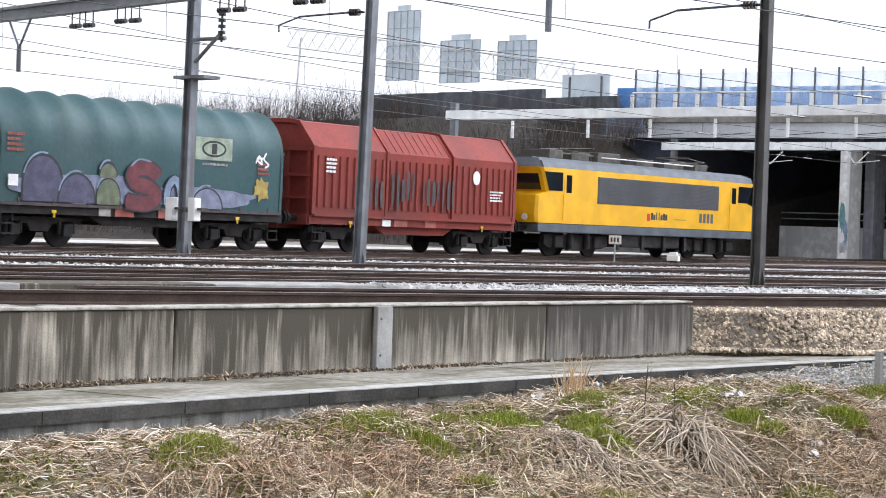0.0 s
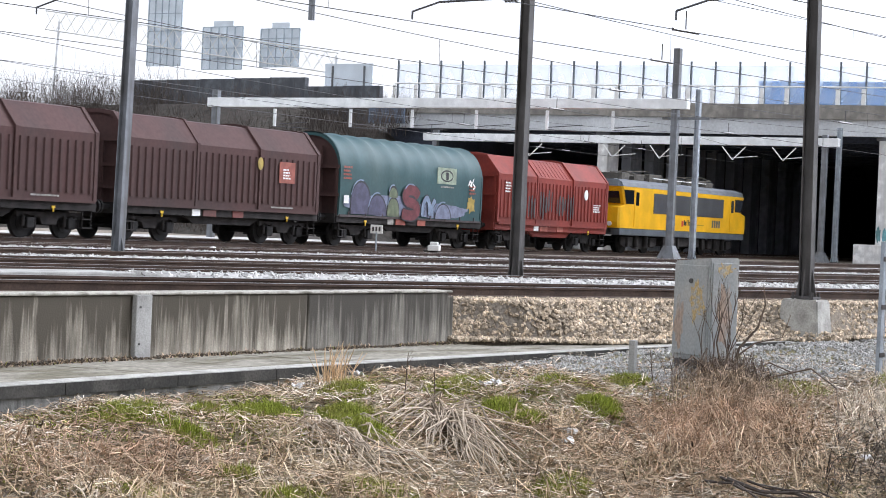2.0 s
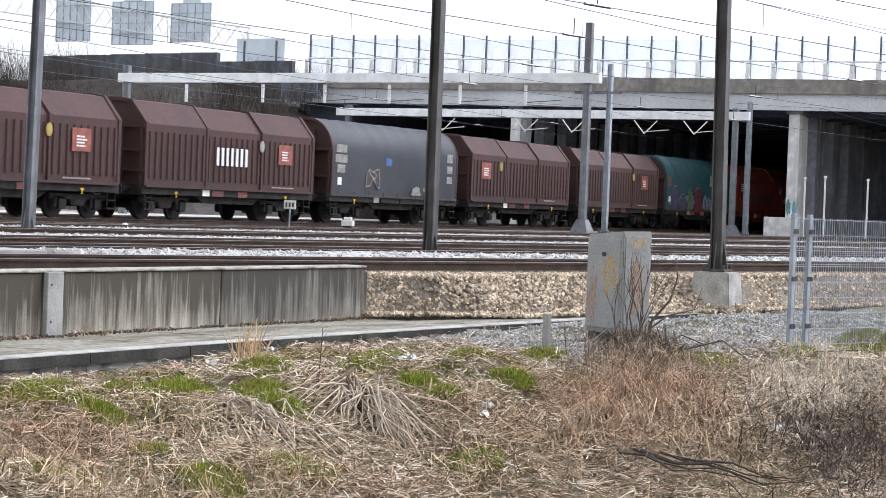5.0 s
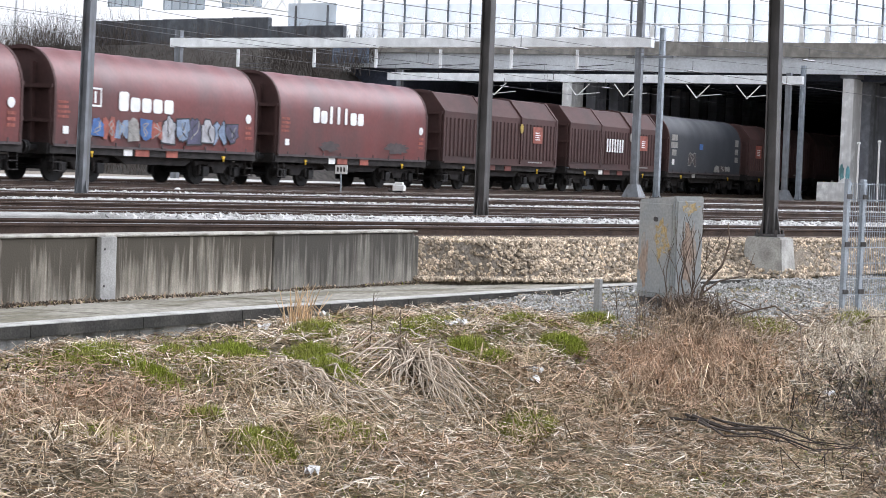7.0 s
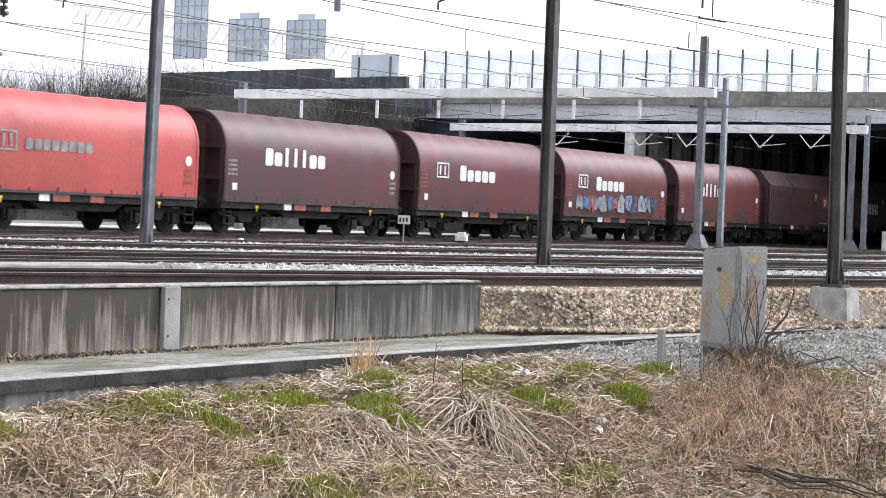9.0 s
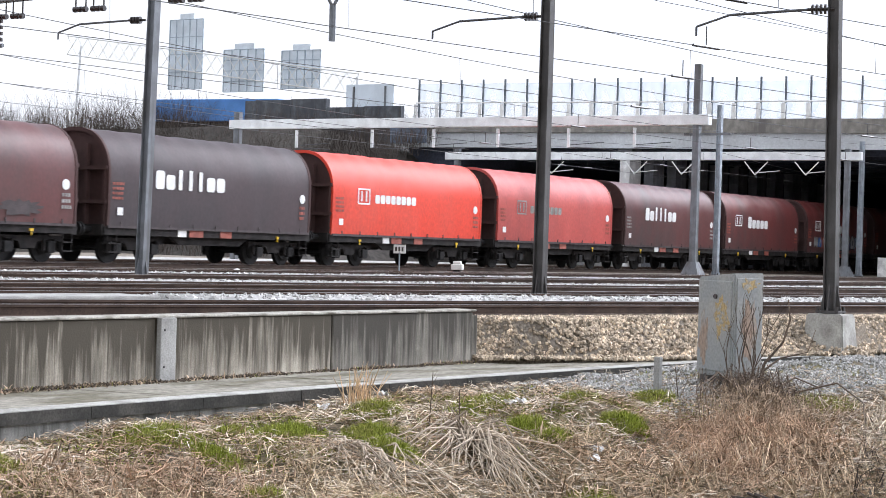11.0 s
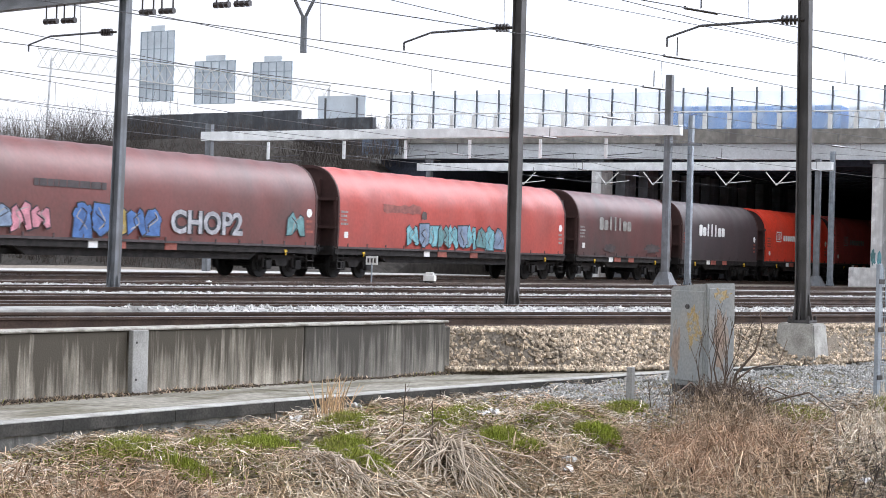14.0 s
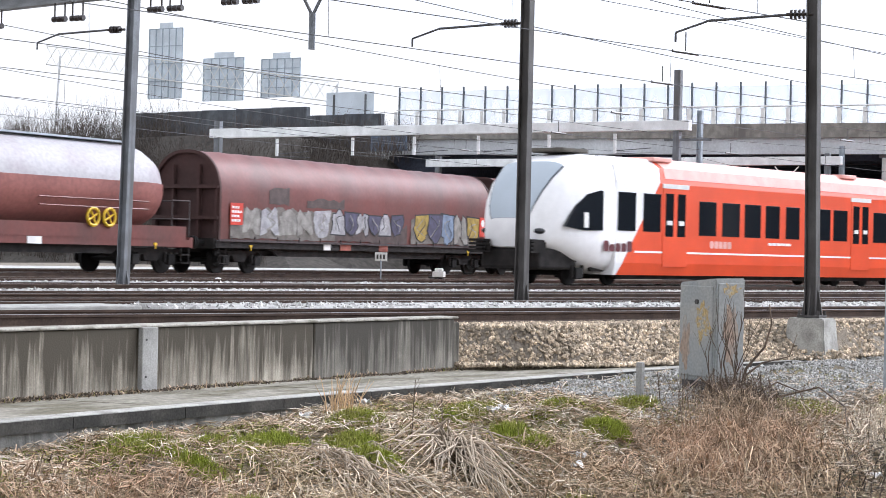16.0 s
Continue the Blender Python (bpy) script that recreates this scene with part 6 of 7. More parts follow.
        for e in (-0.55, 0.55):
            part("spring", rod(bmesh.new(), (x + e, -1.2, 0.3), (x + e, -1.2, 0.9), 0.13, n=12), "frame", b)
    part("battery_box", B(6.6, 10.9, -1.3, 1.3, 0.4, 0.875, bev=0.04), "frame", w)
    for x in (6.2, 8.0, 9.6, 11.2):
        part("hanger", B(x - 0.1, x + 0.1, -1.4, -1.31, 0.3, 0.87), "frame", w)
    # roof gear
    for x, wd, hg in ((3.0, 0.9, 0.35), (4.6, 1.2, 0.3), (6.6, 1.6, 0.4), (9.2, 1.3, 0.3), (11.4, 1.5, 0.28), (13.6, 1.0, 0.3)):
        part("roof_box", B(x - wd / 2, x + wd / 2, -0.6, 0.6, 3.625, 3.62 + hg, bev=0.03), "roof_gear", w)
    for x, s in ((4.4, 1), (L - 4.4, -1)):
        bm = bmesh.new()
        for y in (-0.55, 0.55):
            rod(bm, (x - 1.1, y, 3.85), (x + 1.1, y, 3.85), 0.035, n=6)
            rod(bm, (x + s * 0.9, y, 3.9), (x - s * 1.0, y * 0.8, 4.02), 0.035, n=6)
            rod(bm, (x - s * 1.0, y * 0.8, 4.02), (x + s * 0.8, y * 1.2, 4.12), 0.025, n=6)
        for e in (-1.1, 1.1):
            rod(bm, (x + e, -0.6, 3.85), (x + e, 0.6, 3.85), 0.035, n=6)
        rod(bm, (x + s * 0.8, -0.8, 4.12), (x + s * 0.8, 0.8, 4.12), 0.04, n=6)
        part("pantograph", bm, "roof_gear", w, "folded dark pantograph")
        bm = bmesh.new()
        for e in (-1.0, 1.0):
            for y in (-0.5, 0.5):
                for k in range(3):
                    rod(bm, (x + e, y, 3.63 + k * 0.07), (x + e, y, 3.68 + k * 0.07), 0.07, n=8)
        part("insulator", bm, "insulator", w)
    part("roof_rail", rod(bmesh.new(), (5.6, -0.9, 3.8), (12.4, -0.9, 3.8), 0.025, n=6), "white", w)
    return w


def silo_wagon():
    L = 18.0
    w = thing("silo_wagon", 0, 40.39, 0, 0, label="white-topped red silo wagon with yellow brake wheels", category="freight wagon", group="freight train")
    running_gear(w, L, "redbrown", "frame")
    bm = bmesh.new()
    rings = []
    for x, k in ((1.9, 0.55), (2.15, 0.8), (2.6, 0.95), (3.2, 1.0), (9, 1.0), (15.0, 1.0), (15.6, 0.95), (16.1, 0.8), (16.35, 0.55)):
        rings.append([(x, 1.4 * k * math.cos(a) * (1 if abs(math.cos(a)) < 0.8 else 0.98), 2.75 + 1.42 * k * math.sin(a)) for a in (2 * math.pi * i / 28 + 0.02 for i in range(28))])
    loft(bm, rings)
    part("tank", bm, "dusty_tank", w, "dusty white upper tank", smooth=True)
    bm = bmesh.new()
    rings = [[(x, (1.425 * k) * math.cos(a), 2.75 + 1.445 * k * math.sin(a)) for a in (math.pi + math.pi * i / 16 - 0.12 + 0.24 * i / 16 * 1 for i in range(17))]
             for x, k in ((1.88, 0.55), (2.13, 0.8), (2.58, 0.95), (3.18, 1.0), (15.02, 1.0), (15.62, 0.95), (16.12, 0.8), (16.37, 0.55))]
    loft(bm, rings, close=False)
    part("tank_band", bm, "dusty_red", w, "pale red lower half of the tank", smooth=True)
    part("side_panel", B(1.0, L - 1.0, -1.42, -1.36, 1.12, 1.55), "redbrown", w)
    for x in (12.4, 13.15):
        bm = bmesh.new()
        n = 18
        for i in range(n):
            a, b = 2 * math.pi * i / n, 2 * math.pi * (i + 1) / n
            rod(bm, (x + 0.27 * math.cos(a), -1.47, 1.75 + 0.27 * math.sin(a)), (x + 0.27 * math.cos(b), -1.47, 1.75 + 0.27 * math.sin(b)), 0.05, n=6, caps=False)
        for a in (0.5, 2.1, 3.6, 5.2):
            rod(bm, (x, -1.47, 1.75), (x + 0.26 * math.cos(a), -1.47, 1.75 + 0.26 * math.sin(a)), 0.03, n=5)
        part("brake_wheel", bm, "yel_part", w, "yellow round brake handwheel")
    bm = bmesh.new()
    for z in (2.05, 2.3):
        rod(bm, (10.0, -1.46, z), (15.0, -1.46, z), 0.03, n=6)
    part("handrail", bm, "redbrown", w)
    part("walkway", B(3.0, 15.0, -0.45, 0.45, 4.2, 4.26), "galv", w)
    bm = bmesh.new()
    for x in (16.4, 17.3):
        for y in (-1.3, 1.3):
            rod(bm, (x, y, 1.2), (x, y, 2.4), 0.025, n=5)
    for z in (1.8, 2.4):
        rod(bm, (16.4, -1.3, z), (17.3, -1.3, z), 0.025, n=5)
        rod(bm, (17.3, -1.3, z), (17.3, 1.3, z), 0.025, n=5)
    part("end_railing", bm, "soot", w)
    return w


WAGONS = []


def freight_train():
    S = 12.04
    WAGONS.append((locomotive(), S))
    # the wagons from the locomotive backwards: offset of each behind the first
    w = steel_wagon(S, "steelred", "bright red-brown steel-hooded wagon with soot stains", "steelred")
    rng = random.Random(19)
    for j in range(19):
        x = 2.9 + j * 0.268
        if j in (5, 11):
            continue
        lo, hi = rng.uniform(1.35, 1.9), rng.uniform(2.3, 2.75)
        stroke(w, [(x, lo), (x + rng.uniform(-0.03, 0.03), (lo + hi) / 2), (x, hi)], rng.uniform(0.08, 0.2), "soot", -1.498, "soot_stain", "dark soot stain on the ribs", 2)
    bars(w, 1.5, 2.72, 0.5, 0.5, 4, "white", -1.492, 3)
    part("round_mark", blob(0, 0, 0.2, 0.24, 3, 0.0, -1.5, 9.0, 2.65, n=20, thick=0.006), "white", w, "white round symbol")
    bars(w, 10.2, 2.05, 0.8, 0.4, 4, "white", -1.495, 4)
    WAGONS.append((w, 0))
    w = tarp_wagon(S, "green", 1, "dark green tarpaulin wagon covered with graffiti letters", plates=("fog", "plate_red"))
    plate(w, "logo_plate", 8.4, 2.95, 1.5, 0.66, "pale_olive", label="pale oval company mark on green")
    part("logo_mark", blob(0, 0, 0.5, 0.24, 2, 0.0, -1.474, 8.4, 2.95, n=24, thick=0.003), "ink", w)
    part("logo_mark", blob(0, 0, 0.42, 0.18, 2, 0.0, -1.478, 8.4, 2.95, n=24, thick=0.003), "pale_olive", w)
    plate(w, "logo_mark", 8.4, 2.95, 0.2, 0.3, "ink", -1.481)
    bars(w, 8.5, 2.5, 1.1, 0.12, 1, "fog", seed=4)
    spray(w, 3.6, 1.6, 2.5, 0.42, "mist", 71, 0.12, -1.463)
    spray(w, 8.0, 1.5, 2.2, 0.30, "mist", 72, 0.15, -1.463)
    for k, (ring, c) in enumerate(((dome(1.45, 2.75, 1.22, 2.42), "lilac"), (dome(2.65, 3.9, 1.22, 1.98), "lilac"), (dome(3.98, 4.8, 1.2, 1.9), "olive"),
                                   (dome(4.06, 4.66, 1.93, 2.32), "olive"), (dome(7.55, 8.75, 1.2, 1.78), "mist"))):
        cx, cz = sum(p[0] for p in ring) / len(ring), 1.22
        part("graffiti", flat([(cx + (x - cx) * 1.10, cz + (z - cz) * 1.07) for x, z in ring], -1.472 - 0.006 * k, 0.003), "ink", w, "spray-painted outline")
        part("graffiti", flat(ring, -1.476 - 0.006 * k, 0.003), c, w, "spray-painted graffiti letter")
        stroke(w, [(x - 0.02, z + 0.10) for x, z in ring[2:9]], 0.05, "sky", -1.478 - 0.006 * k, smooth=2, label="")
    curl = [(6.2, 2.02), (5.95, 2.22), (5.5, 2.26), (5.2, 2.05), (5.4, 1.82), (5.9, 1.72), (6.15, 1.5), (5.9, 1.3), (5.4, 1.28), (5.0, 1.34)]
    stroke(w, curl, 0.50, "ink", -1.506)
    stroke(w, curl, 0.40, "maroon", -1.511, label="maroon curved spray-painted letter")
    stroke(w, [(x - 0.05, z + 0.24) for x, z in curl[1:4]], 0.05, "sky", -1.515)
    for a, c in ((((6.55, 1.25), (6.6, 1.75), (6.85, 2.0), (7.05, 1.75), (7.1, 1.3)), "sky"), (((7.25, 1.3), (7.3, 1.7), (7.5, 1.95)), "sky")):
        stroke(w, a, 0.30, "ink", -1.500)
        stroke(w, a, 0.22, c, -1.505)
    stroke(w, [(10.15, 2.62), (10.3, 2.85), (10.42, 2.6), (10.2, 2.75), (10.5, 2.78)], 0.06, "white", -1.475, label="white scribbled tag")
    stroke(w, [(10.6, 2.95), (10.5, 2.75), (10.7, 2.6), (10.55, 2.5)], 0.06, "white", -1.475, label="white scribbled tag")
    plate(w, "label_plate", 1.1, 1.75, 0.32, 0.3, "white", -1.49)
    bars(w, 1.2, 2.75, 0.6, 0.55, 4, "plate_red", seed=8)
    bars(w, 10.55, 2.45, 0.6, 0.4, 3, "plate_red", seed=9)
    spray(w, 10.45, 1.85, 0.33, 0.33, "ochre2", 31, 0.3)
    WAGONS.append((w, -S))
    for i, lab in ((2, "sign"), (3, "left"), (5, "stripe"), (6, "sign")):
        w = steel_wagon(S, "steelbrown", "dark brown steel-hooded wagon with ribbed sides", plates=("white", "redbrown"))
        a = 2.1 if lab == "left" else 9.3
        plate(w, "sign_plate", a, 2.55, 0.95, 0.75, "plate_red", -1.497, "dull red lettered plate")
        bars(w, a, 2.5, 0.5, 0.4, 4, "white", -1.506, i)
        part("round_mark", blob(0, 0, 0.16, 0.22, 3, 0.0, -1.503, a + (1.5 if lab == "left" else -1.6), 2.8, n=20, thick=0.006), "ochre2" if lab != "stripe" else "fog", w, "round symbol")
        if lab == "stripe":
            bm = bmesh.new()
            for j in range(7):
                box(bm, 4.8 + j * 0.3, 4.95 + j * 0.3, -1.506, -1.497, 2.0, 2.65)
            part("lettering", bm, "white", w, "white upright bars")
        bars(w, 9.2, 1.3, 1.6, 0.1, 1, "fog", -1.51, i + 3)
        WAGONS.append((w, -S * i))
    w = tarp_wagon(S, "grey", 4, "dark grey tarpaulin wagon with faint pale tags", plates=("fog", "frame"))
    plate(w, "label_plate", 5.2, 2.6, 0.5, 0.3, "royal", label="small blue label")
    for x, z, a, b in ((10.6, 2.95, 0.26, 0.24), (10.6, 2.45, 0.24, 0.2), (10.6, 2.0, 0.24, 0.18), (1.4, 3.0, 0.4, 0.2), (1.4, 2.6, 0.45, 0.2), (1.4, 2.2, 0.3, 0.2)):
        plate(w, "label_plate", x, z, a * 2, b * 1.6, "fog")
    plate(w, "label_plate", 1.3, 1.7, 0.3, 0.3, "white")
    tag_row(w, 3.4, 4.5, 1.9, 0.7, ("soot",), 5, 1, "fog")
    tag_row(w, 7.2, 9.6, 1.45, 0.35, ("fog", "soot"), 6, 3, None)
    WAGONS.append((w, -S * 4))
    names = ((7, "wine", "railion", 1), (8, "wine", "cargo", 2), (9, "wine", "cargo", 0), (10, "brownwine", "railion", 0), (11, "fadedred", "freight", 0),
             (12, "bright", "freight", 0), (13, "darkwine", "railion", 0), (14, "brownwine", "railion", 1))
    for i, colour, word, tags in names:
        lab = {"wine": "dull wine-red tarpaulin wagon with pale marks", "brownwine": "dirty brown-red tarpaulin wagon with pale marks", "darkwine": "dark grey-brown tarpaulin wagon with white marks",
               "bright": "bright red tarpaulin wagon with white marks", "fadedred": "faded pinkish red tarpaulin wagon with faint marks"}[colour]
        w = tarp_wagon(S, colour, i, lab, wrinkle=0.02 if colour == "bright" else 0.012)
        end_marks(w, S, seed=i, dirty=colour == "brownwine")
        pale = "fog" if i in (11, 14) else "white"
        if word == "railion":
            wordmark(w, 4.7, 2.72, 3.6, 0.66, (0.9, 0.72, 1, 1, 0.96, 0.72, 0.72), pale)
        elif word == "cargo":
            bm = bmesh.new()
            for a, b, c, d in ((2.0, 2.9, 2.4, 2.46), (2.0, 2.9, 2.94, 3.0), (2.0, 2.06, 2.46, 2.94), (2.84, 2.9, 2.46, 2.94), (2.2, 2.3, 2.52, 2.88), (2.55, 2.65, 2.52, 2.88)):
                box(bm, a, b, -1.47, -1.464, c, d)
            part("logo_frame", bm, "white", w, "white square company mark")
            wordmark(w, 5.2, 2.66, 2.9, 0.68, (0.92, 0.68, 0.68, 0.68, 0.68), "white")
        else:
            bm = bmesh.new()
            for a, b, c, d in ((2.3, 3.1, 2.3, 2.36), (2.3, 3.1, 2.84, 2.9), (2.3, 2.36, 2.36, 2.84), (3.04, 3.1, 2.36, 2.84), (2.5, 2.6, 2.42, 2.8), (2.8, 2.9, 2.42, 2.8)):
                box(bm, a, b, -1.47, -1.464, c, d)
            part("logo_frame", bm, pale, w, "pale square company mark")
            wordmark(w, 4.9, 2.55, 2.9, 0.36, (0.9,) * 8, pale)
        if tags == 2:
            tag_row(w, 1.8, 6.0, 1.75, 0.7, ("fog", "royal", "plate_red", "sky"), 21, 7, None)
            tag_row(w, 6.0, 10.2, 1.8, 0.75, ("silver", "sky", "lilac"), 22, 6)
        if tags == 1:
            spray(w, 4.0, 1.55, 0.6, 0.2, "soot", 23, 0.3)
            spray(w, 9.0, 1.6, 0.8, 0.22, "soot", 24, 0.3)
        WAGONS.append((w, -S * i))
    base, LL = -S * 14, 20.0
    w = tarp_wagon(LL, "pinkred", 15, "long faded red tarpaulin wagon with cyan graffiti", bows=14, wrinkle=0.025)
    tag_row(w, 5.6, 13.4, 1.72, 0.85, ("cyan", "sky", "cyan", "teal"), 51, 10)
    patch_over(w, 3.8, 6.6, 2.55, 2.95, "worn_red", 52)
    patch_over(w, 6.65, 7.05, 2.35, 2.65, "worn_dark", 53)
    end_marks(w, LL, dirty=True, seed=52)
    WAGONS.append((w, base - LL + 0.05))
    w = tarp_wagon(LL, "redbrown", 16, "long brown-red tarpaulin wagon with coloured graffiti tags", bows=14, wrinkle=0.012)
    tag_row(w, 1.9, 5.2, 1.75, 0.75, ("pink", "sky", "pink"), 53, 4)
    tag_row(w, 6.2, 10.4, 1.75, 0.95, ("royal", "royal", "ochre2"), 54, 5)
    sprayed_word(w, "CHOP2", 10.9, 14.8, 1.42, 0.8, "silver", "ink", -1.475)
    tag_row(w, 17.5, 18.5, 1.9, 0.7, ("teal",), 56, 1)
    bars(w, 6.2, 2.8, 3.5, 0.4, 1, "soot", seed=4)
    end_marks(w, LL, dirty=False, seed=57)
    WAGONS.append((w, base - 2 * LL + 0.05))
    w = tarp_wagon(LL, "redbrown", 17, "long brown-red tarpaulin wagon with grey and yellow graffiti", bows=14, wrinkle=0.012)
    patch_over(w, 1.3, 7.6, 1.22, 2.3, "worn_grey", 60)
    patch_over(w, 7.6, 12.6, 1.22, 1.9, "worn_dark", 67)
    tag_row(w, 2.0, 7.2, 1.85, 1.0, ("fog", "silver", "fog"), 61, 5, None)
    tag_row(w, 7.4, 12.2, 1.9, 0.8, ("silver", "lilac"), 62, 6)
    patch_over(w, 12.9, 18.3, 1.22, 2.2, "worn_grey", 66)
    tag_row(w, 13.1, 18.2, 1.85, 1.05, ("ochre2", "lilac", "sky", "fog", "ochre2"), 63, 5)
    patch_over(w, 3.5, 4.7, 2.45, 3.0, "worn_dark", 64)
    patch_over(w, 5.8, 8.2, 2.4, 2.75, "worn_dark", 65)
    plate(w, "label_plate", 1.6, 2.05, 0.7, 0.75, "red_light", -1.5)
    bars(w, 1.6, 2.05, 0.55, 0.6, 4, "white", -1.508, 6)
    plate(w, "label_plate", 18.5, 2.0, 0.55, 0.8, "red_light", -1.5)
    part("round_mark", blob(0, 0, 0.15, 0.15, 3, 0.0, -1.508, 18.5, 2.15, n=20, thick=0.006), "white", w)
    WAGONS.append((w, base - 3 * LL + 0.05))
    WAGONS.append((silo_wagon(), base - 3 * LL - 18.0 + 0.05))


def railcar():
    w = thing("diesel_railcar", 50, 26.3, 0, -10.5, label="orange-red and white passenger railcar with rounded white nose", category="train")
    half = 1.475
    # x: top height, floor height, half width
    shape = ((1.3, 1.95, 1.12, 0.80), (1.33, 2.12, 1.10, 0.92), (1.42, 2.4, 1.08, 1.04), (1.62, 2.8, 1.05, 1.17), (1.95, 3.25, 1.0, 1.31), (2.4, 3.66, 0.86, 1.41),
             (2.95, 3.88, 0.66, 1.46), (3.7, 3.98, 0.45, half), (4.6, 3.98, 0.33, half))

    def ring_at(x, zt, zb, hw, angles, grow=0.0):
        out = []
        for a in angles:
            c, s = math.cos(a), math.sin(a)
            e = 0.45
            out.append((x - grow * 0.6, (hw + grow) * math.copysign(abs(c) ** e, c), (zt + zb) / 2 + ((zt - zb) / 2 + grow) * math.copysign(abs(s) ** e, s)))
        return out

    bm = bmesh.new()
    loft(bm, [ring_at(*r, [2 * math.pi * (i + 0.5) / 28 for i in range(28)]) for r in shape])
    part("nose", bm, "train_white", w, "glossy white rounded nose", smooth=True)
    prof = [(-1.40, 0.33), (-half, 0.7), (-half, 3.2), (-1.36, 3.66), (-0.95, 3.96), (0.95, 3.96), (1.36, 3.66), (half, 3.2), (half, 0.7), (1.40, 0.33)]
    bm = bmesh.new()
    loft(bm, [[(4.6, y * 1.0, z) for y, z in prof], [(6.9 + (z - 3.3) * 0.2, y, z) if z > 3 else (4.75 + (z - 0.33) * 0.62, y, z) for y, z in prof]])
    part("white_side", bm, "train_white", w)
    for a, b in ((0, 22.0), (27.0, 44.0)):
        bm = bmesh.new()
        if a == 0:
            loft(bm, [[(6.915 + (z - 3.3) * 0.2, y, z) if z > 3 else (4.765 + (z - 0.33) * 0.62, y, z) for y, z in prof], [(b, y, z) for y, z in prof]])
        else:
            prism_x(bm, prof, a, b)
        part("car_body", bm, "orange", w, "orange-red car body")
        bm = bmesh.new()
        prism_x(bm, [(-1.45, 3.36), (-1.36, 3.69), (-0.95, 4.0), (0.95, 4.0), (1.36, 3.69), (1.45, 3.36)], max(a, 7.2), b)
        part("roof", bm, "roof_red", w, "pale red roof")
        part("stripe", B(max(a, 5.6), b, -1.482, -1.474, 1.02, 1.08), "train_white", w, "thin white stripe")
    prism = prism_x(bmesh.new(), prof, 22.05, 26.95)
    part("power_module", prism, "orange", w)
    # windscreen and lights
    # the outer pane's colour already holds the reflected sky
    for name, grow, lo, hi, m, lab in (("windscreen_frame", 0.008, 0.86, 2.28, "loco_grey", "dark windscreen border"), ("windscreen", 0.014, 0.94, 2.20, "screen_glass", "large windscreen, pale with painted-in sky reflection")):
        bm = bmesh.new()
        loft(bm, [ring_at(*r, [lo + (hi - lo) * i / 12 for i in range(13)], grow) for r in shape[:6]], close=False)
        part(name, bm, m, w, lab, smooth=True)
    bm = bmesh.new()
    loft(bm, [[(2.1, y, 1.74), (2.6, y, 2.35), (3.15, y, 2.72), (3.8, y, 2.86), (3.95, y, 2.84), (3.95, y, 1.66), (3.0, y, 1.64)] for y in (-1.492, -1.40)])
    part("cab_side_window", bm, "glass", w, "curved dark cab side window")
    plate(w, "paper", 3.1, 1.95, 0.22, 0.45, "white", -1.499)
    for y in (-0.85, 0.85):
        bm = bmesh.new()
        bmesh.ops.create_uvsphere(bm, u_segments=12, v_segments=8, radius=0.2)
        for v in bm.verts:
            v.co = Vector((1.50 + v.co.x * 0.9, y * 1.15 + v.co.y, 1.58 + v.co.z * 0.5))
        part("headlight", bm, "glass", w)
    part("bumper", B(1.35, 3.2, -1.1, 1.1, 0.45, 1.08, bev=0.1), "frame", w, "dark front bumper")
    for y in (-0.9, 0.9):
        bm = bmesh.new()
        for i in range(4):
            box(bm, 0.9, 1.2, y - 0.3, y + 0.3, 0.93 + i * 0.11, 1.0 + i * 0.11)
        box(bm, 1.1, 1.7, y - 0.2, y + 0.2, 0.95, 1.32)
        part("buffer", bm, "frame", w, "ribbed anti-climb buffer")
    for a, b in ((4.7, 5.62), (6.02, 6.95)):
        part("window", B(a, b, -1.492, -1.47, 1.68, 2.86, bev=0.006), "glass", w, "dark side window")
    for a, b in ((9.1, 10.1), (10.45, 11.5), (11.8, 12.8), (13.1, 14.0), (14.4, 15.3), (16.45, 17.4), (17.62, 18.6), (20.5, 21.8), (28, 29.2), (29.5, 30.7), (31, 32.2)):
        part("window", B(a, b, -1.486, -1.47, 1.62, 2.72, bev=0.006), "glass", w, "dark side window")
    for x in (7.75, 19.55):
        d = part("door", B(x - 0.68, x + 0.68, -1.49, -1.47, 0.6, 3.05, bev=0.006), "orange", w)
        for s in (-0.33, 0.33):
            part("door_window", B(x + s - 0.22, x + s + 0.22, -1.497, -1.491, 1.55, 2.9), "glass", d)
            plate(d, "sticker", x + s, 1.98, 0.3, 0.14, "white", -1.499)
        part("header", B(x - 0.72, x + 0.72, -1.5, -1.47, 3.06, 3.2), "white", d)
    wordmark(w, 4.75, 1.22, 1.5, 0.36, (0.9, 0.6, 0.7, 0.7, 0.9), "maroon", -1.484)
    wordmark(w, 10.4, 1.35, 1.3, 0.26, (0.9,) * 5, "roof_red", -1.480)
    bars(w, 14.2, 1.42, 1.8, 0.16, 1, "train_white", -1.480, 5)
    part("roof_pod", B(2.9, 4.2, -0.7, 0.7, 4.0, 4.12, bev=0.04), "roof_gear", w)
    for x in (7.4, 19.2):
        part("roof_fairing", B(x - 0.5, x + 0.5, -1.2, 1.2, 3.9, 4.04, bev=0.03), "roof_red", w)
    part("underfloor_box", B(5.2, 21.8, -1.2, 1.2, 0.2, 0.34), "frame", w)
    bogie(w, 4.2, 2.0, 0.36)
    bogie(w, 20.0, 2.0, 0.36)
    bogie(w, 24.5, 2.0, 0.43)
    bogie(w, 40.0, 2.0, 0.36)
    return w


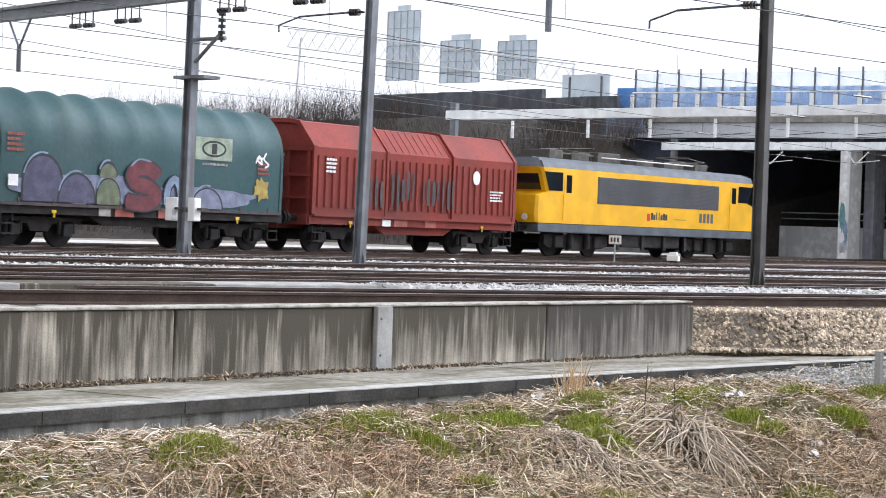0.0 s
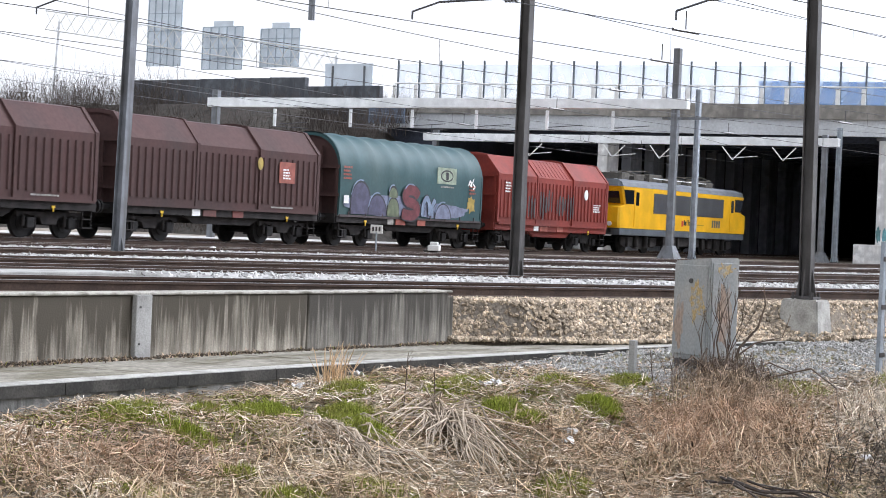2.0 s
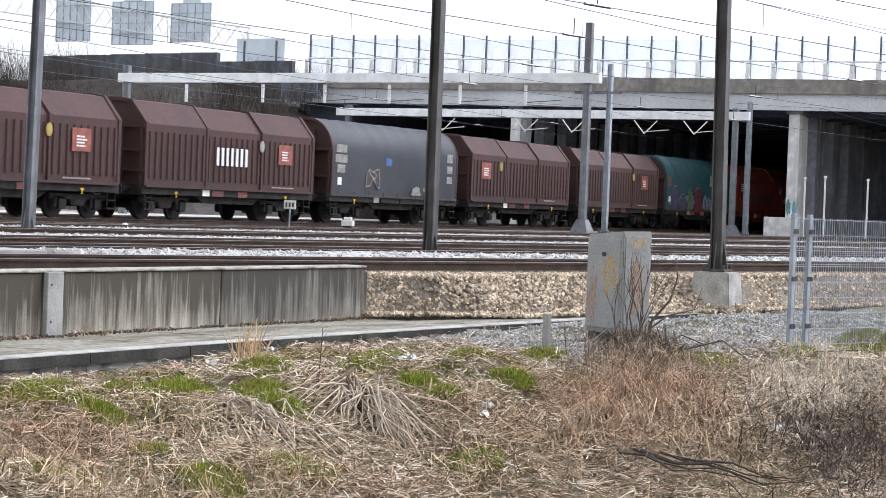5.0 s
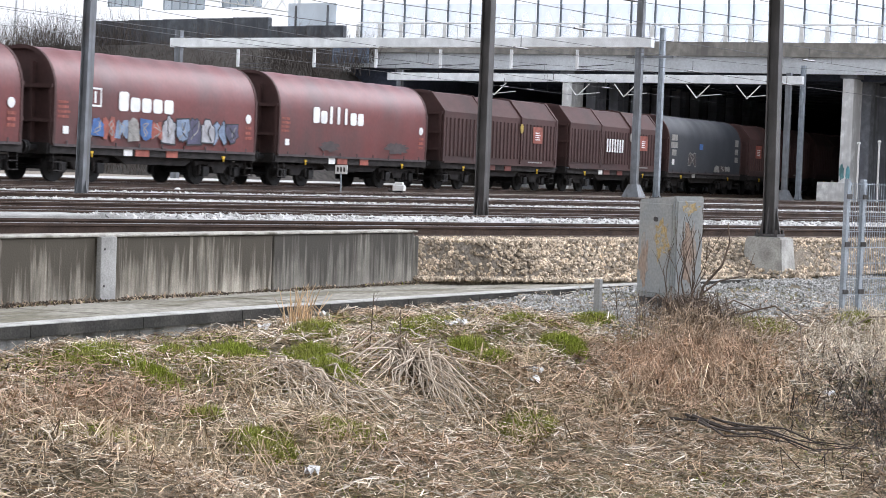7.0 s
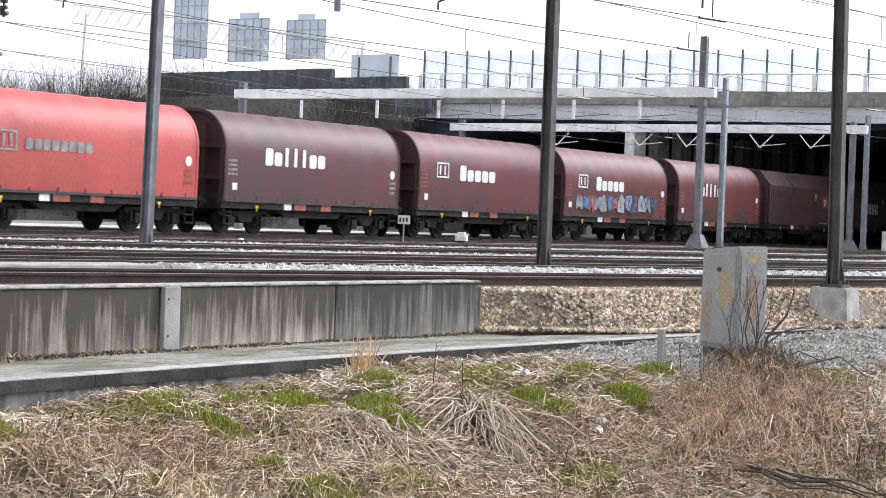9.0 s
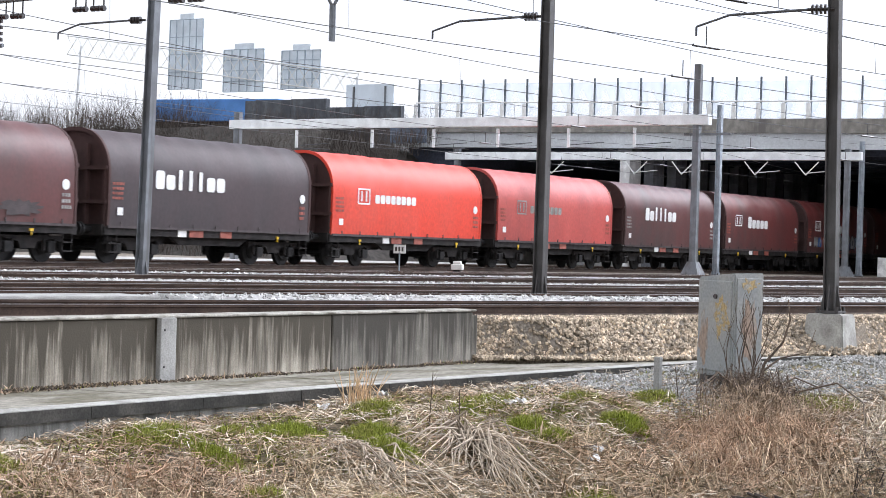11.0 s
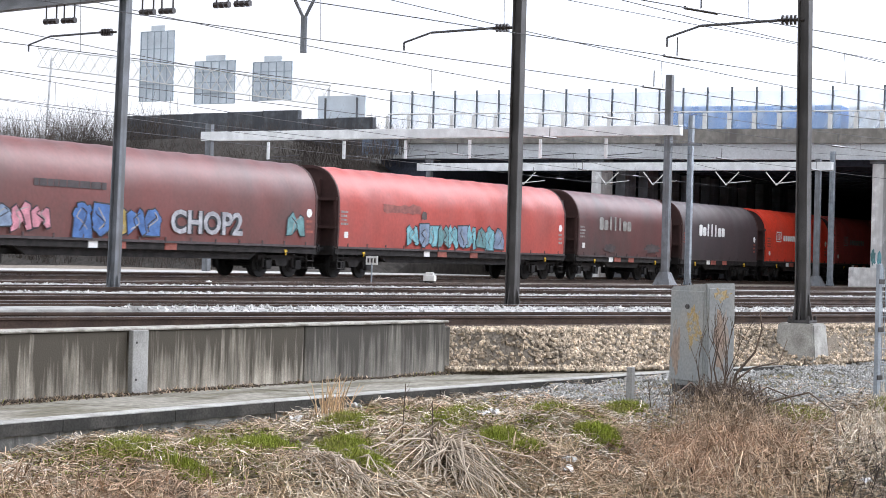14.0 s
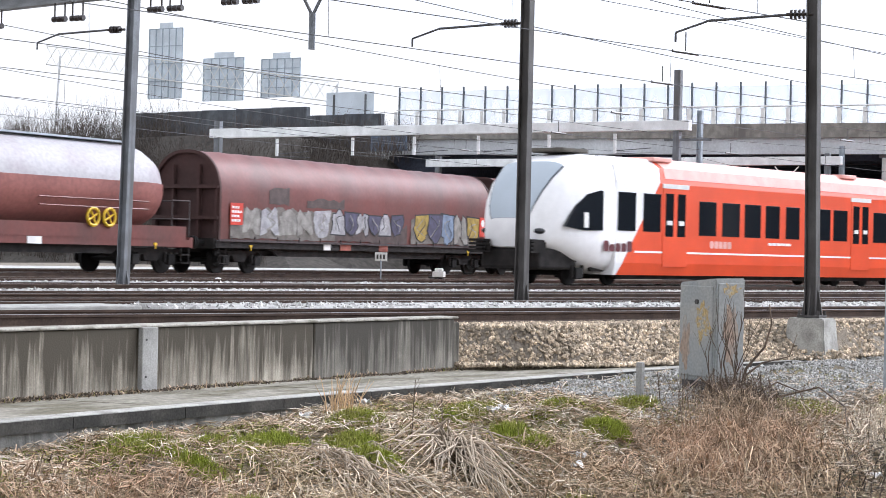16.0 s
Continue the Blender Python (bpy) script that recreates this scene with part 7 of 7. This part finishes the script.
def truck(name, label, length):
    t = thing(name, 0, 0, 0, 0, label=label, category="truck")
    part("cargo_cover", B(-1.25, 1.25, 0, length, 1.1, 2.65, bev=0.06), "blue", t, "blue tarpaulin cargo cover")
    part("chassis", B(-1.1, 1.1, -2.4, length, 0.7, 1.09), "frame", t)
    part("cab", B(-1.2, 1.2, -2.4, -0.4, 1.1, 2.6, bev=0.15), "white", t, "white cab")
    for y in (-1.5, length * 0.6, length * 0.75, length * 0.9):
        part("wheel", rod(bmesh.new(), (-1.2, y, 0.5), (1.2, y, 0.5), 0.5, n=16), "tyre", t)
    return t


# ---------- build ----------
grid_ground()
ballast_bed()
berms()
retaining_wall()
service_road()
bridge()
embankment()
sign_gantry()
masts()
wires()
freight_train()
ARRIVING = railcar()
TRUCK_A = truck("blue_truck", "long blue covered truck driving over the bridge", 18)
TRUCK_B = truck("blue_truck", "blue covered truck driving over the bridge", 10.5)
cabinet()
fence()
small_things()
vegetation()
all_rocks()
path()
tracks()


def motions():
    # place of the first wagon's left body edge along the freight track
    run = ((0, 42.95), (2, 69.6), (4, 97.15), (6.5, 132.9), (7.5, 147.5), (9, 169.5), (11.5, 207.9), (12.5, 223.4), (14, 246.3), (15.5, 270.4), (16, 278.6))
    for w, off in WAGONS:
        walk(w, [(t, pose(s + off - 0.7, 40.39, 0)) for t, s in run])
    a = radians(-10.5)
    u, n = Vector((math.cos(a), math.sin(a), 0)), Vector((-math.sin(a), math.cos(a), 0))
    rows = []
    for t in (0, 8, 14, 15, 15.5, 16):
        s = -3.4 + 25.1 * (16 - t)
        p = Vector((50, 24.9, 0)) + u * s + n * 1.475
        rows.append((t, pose(p.x, p.y, 0, 0, 0, -10.5)))
    walk(ARRIVING, rows)
    for tr, way in ((TRUCK_A, ((0, 50.2), (2, 24.6), (4, -1.0), (16, -125))), (TRUCK_B, ((0, 190), (9, 119), (11, 77.4), (12.5, 57.2), (14, 37.0), (16, 10.0)))):
        walk(tr, [(t, pose(bx(y) + 4.5, y, 8.0, 0, 0, 6.7)) for t, y in way])


motions()
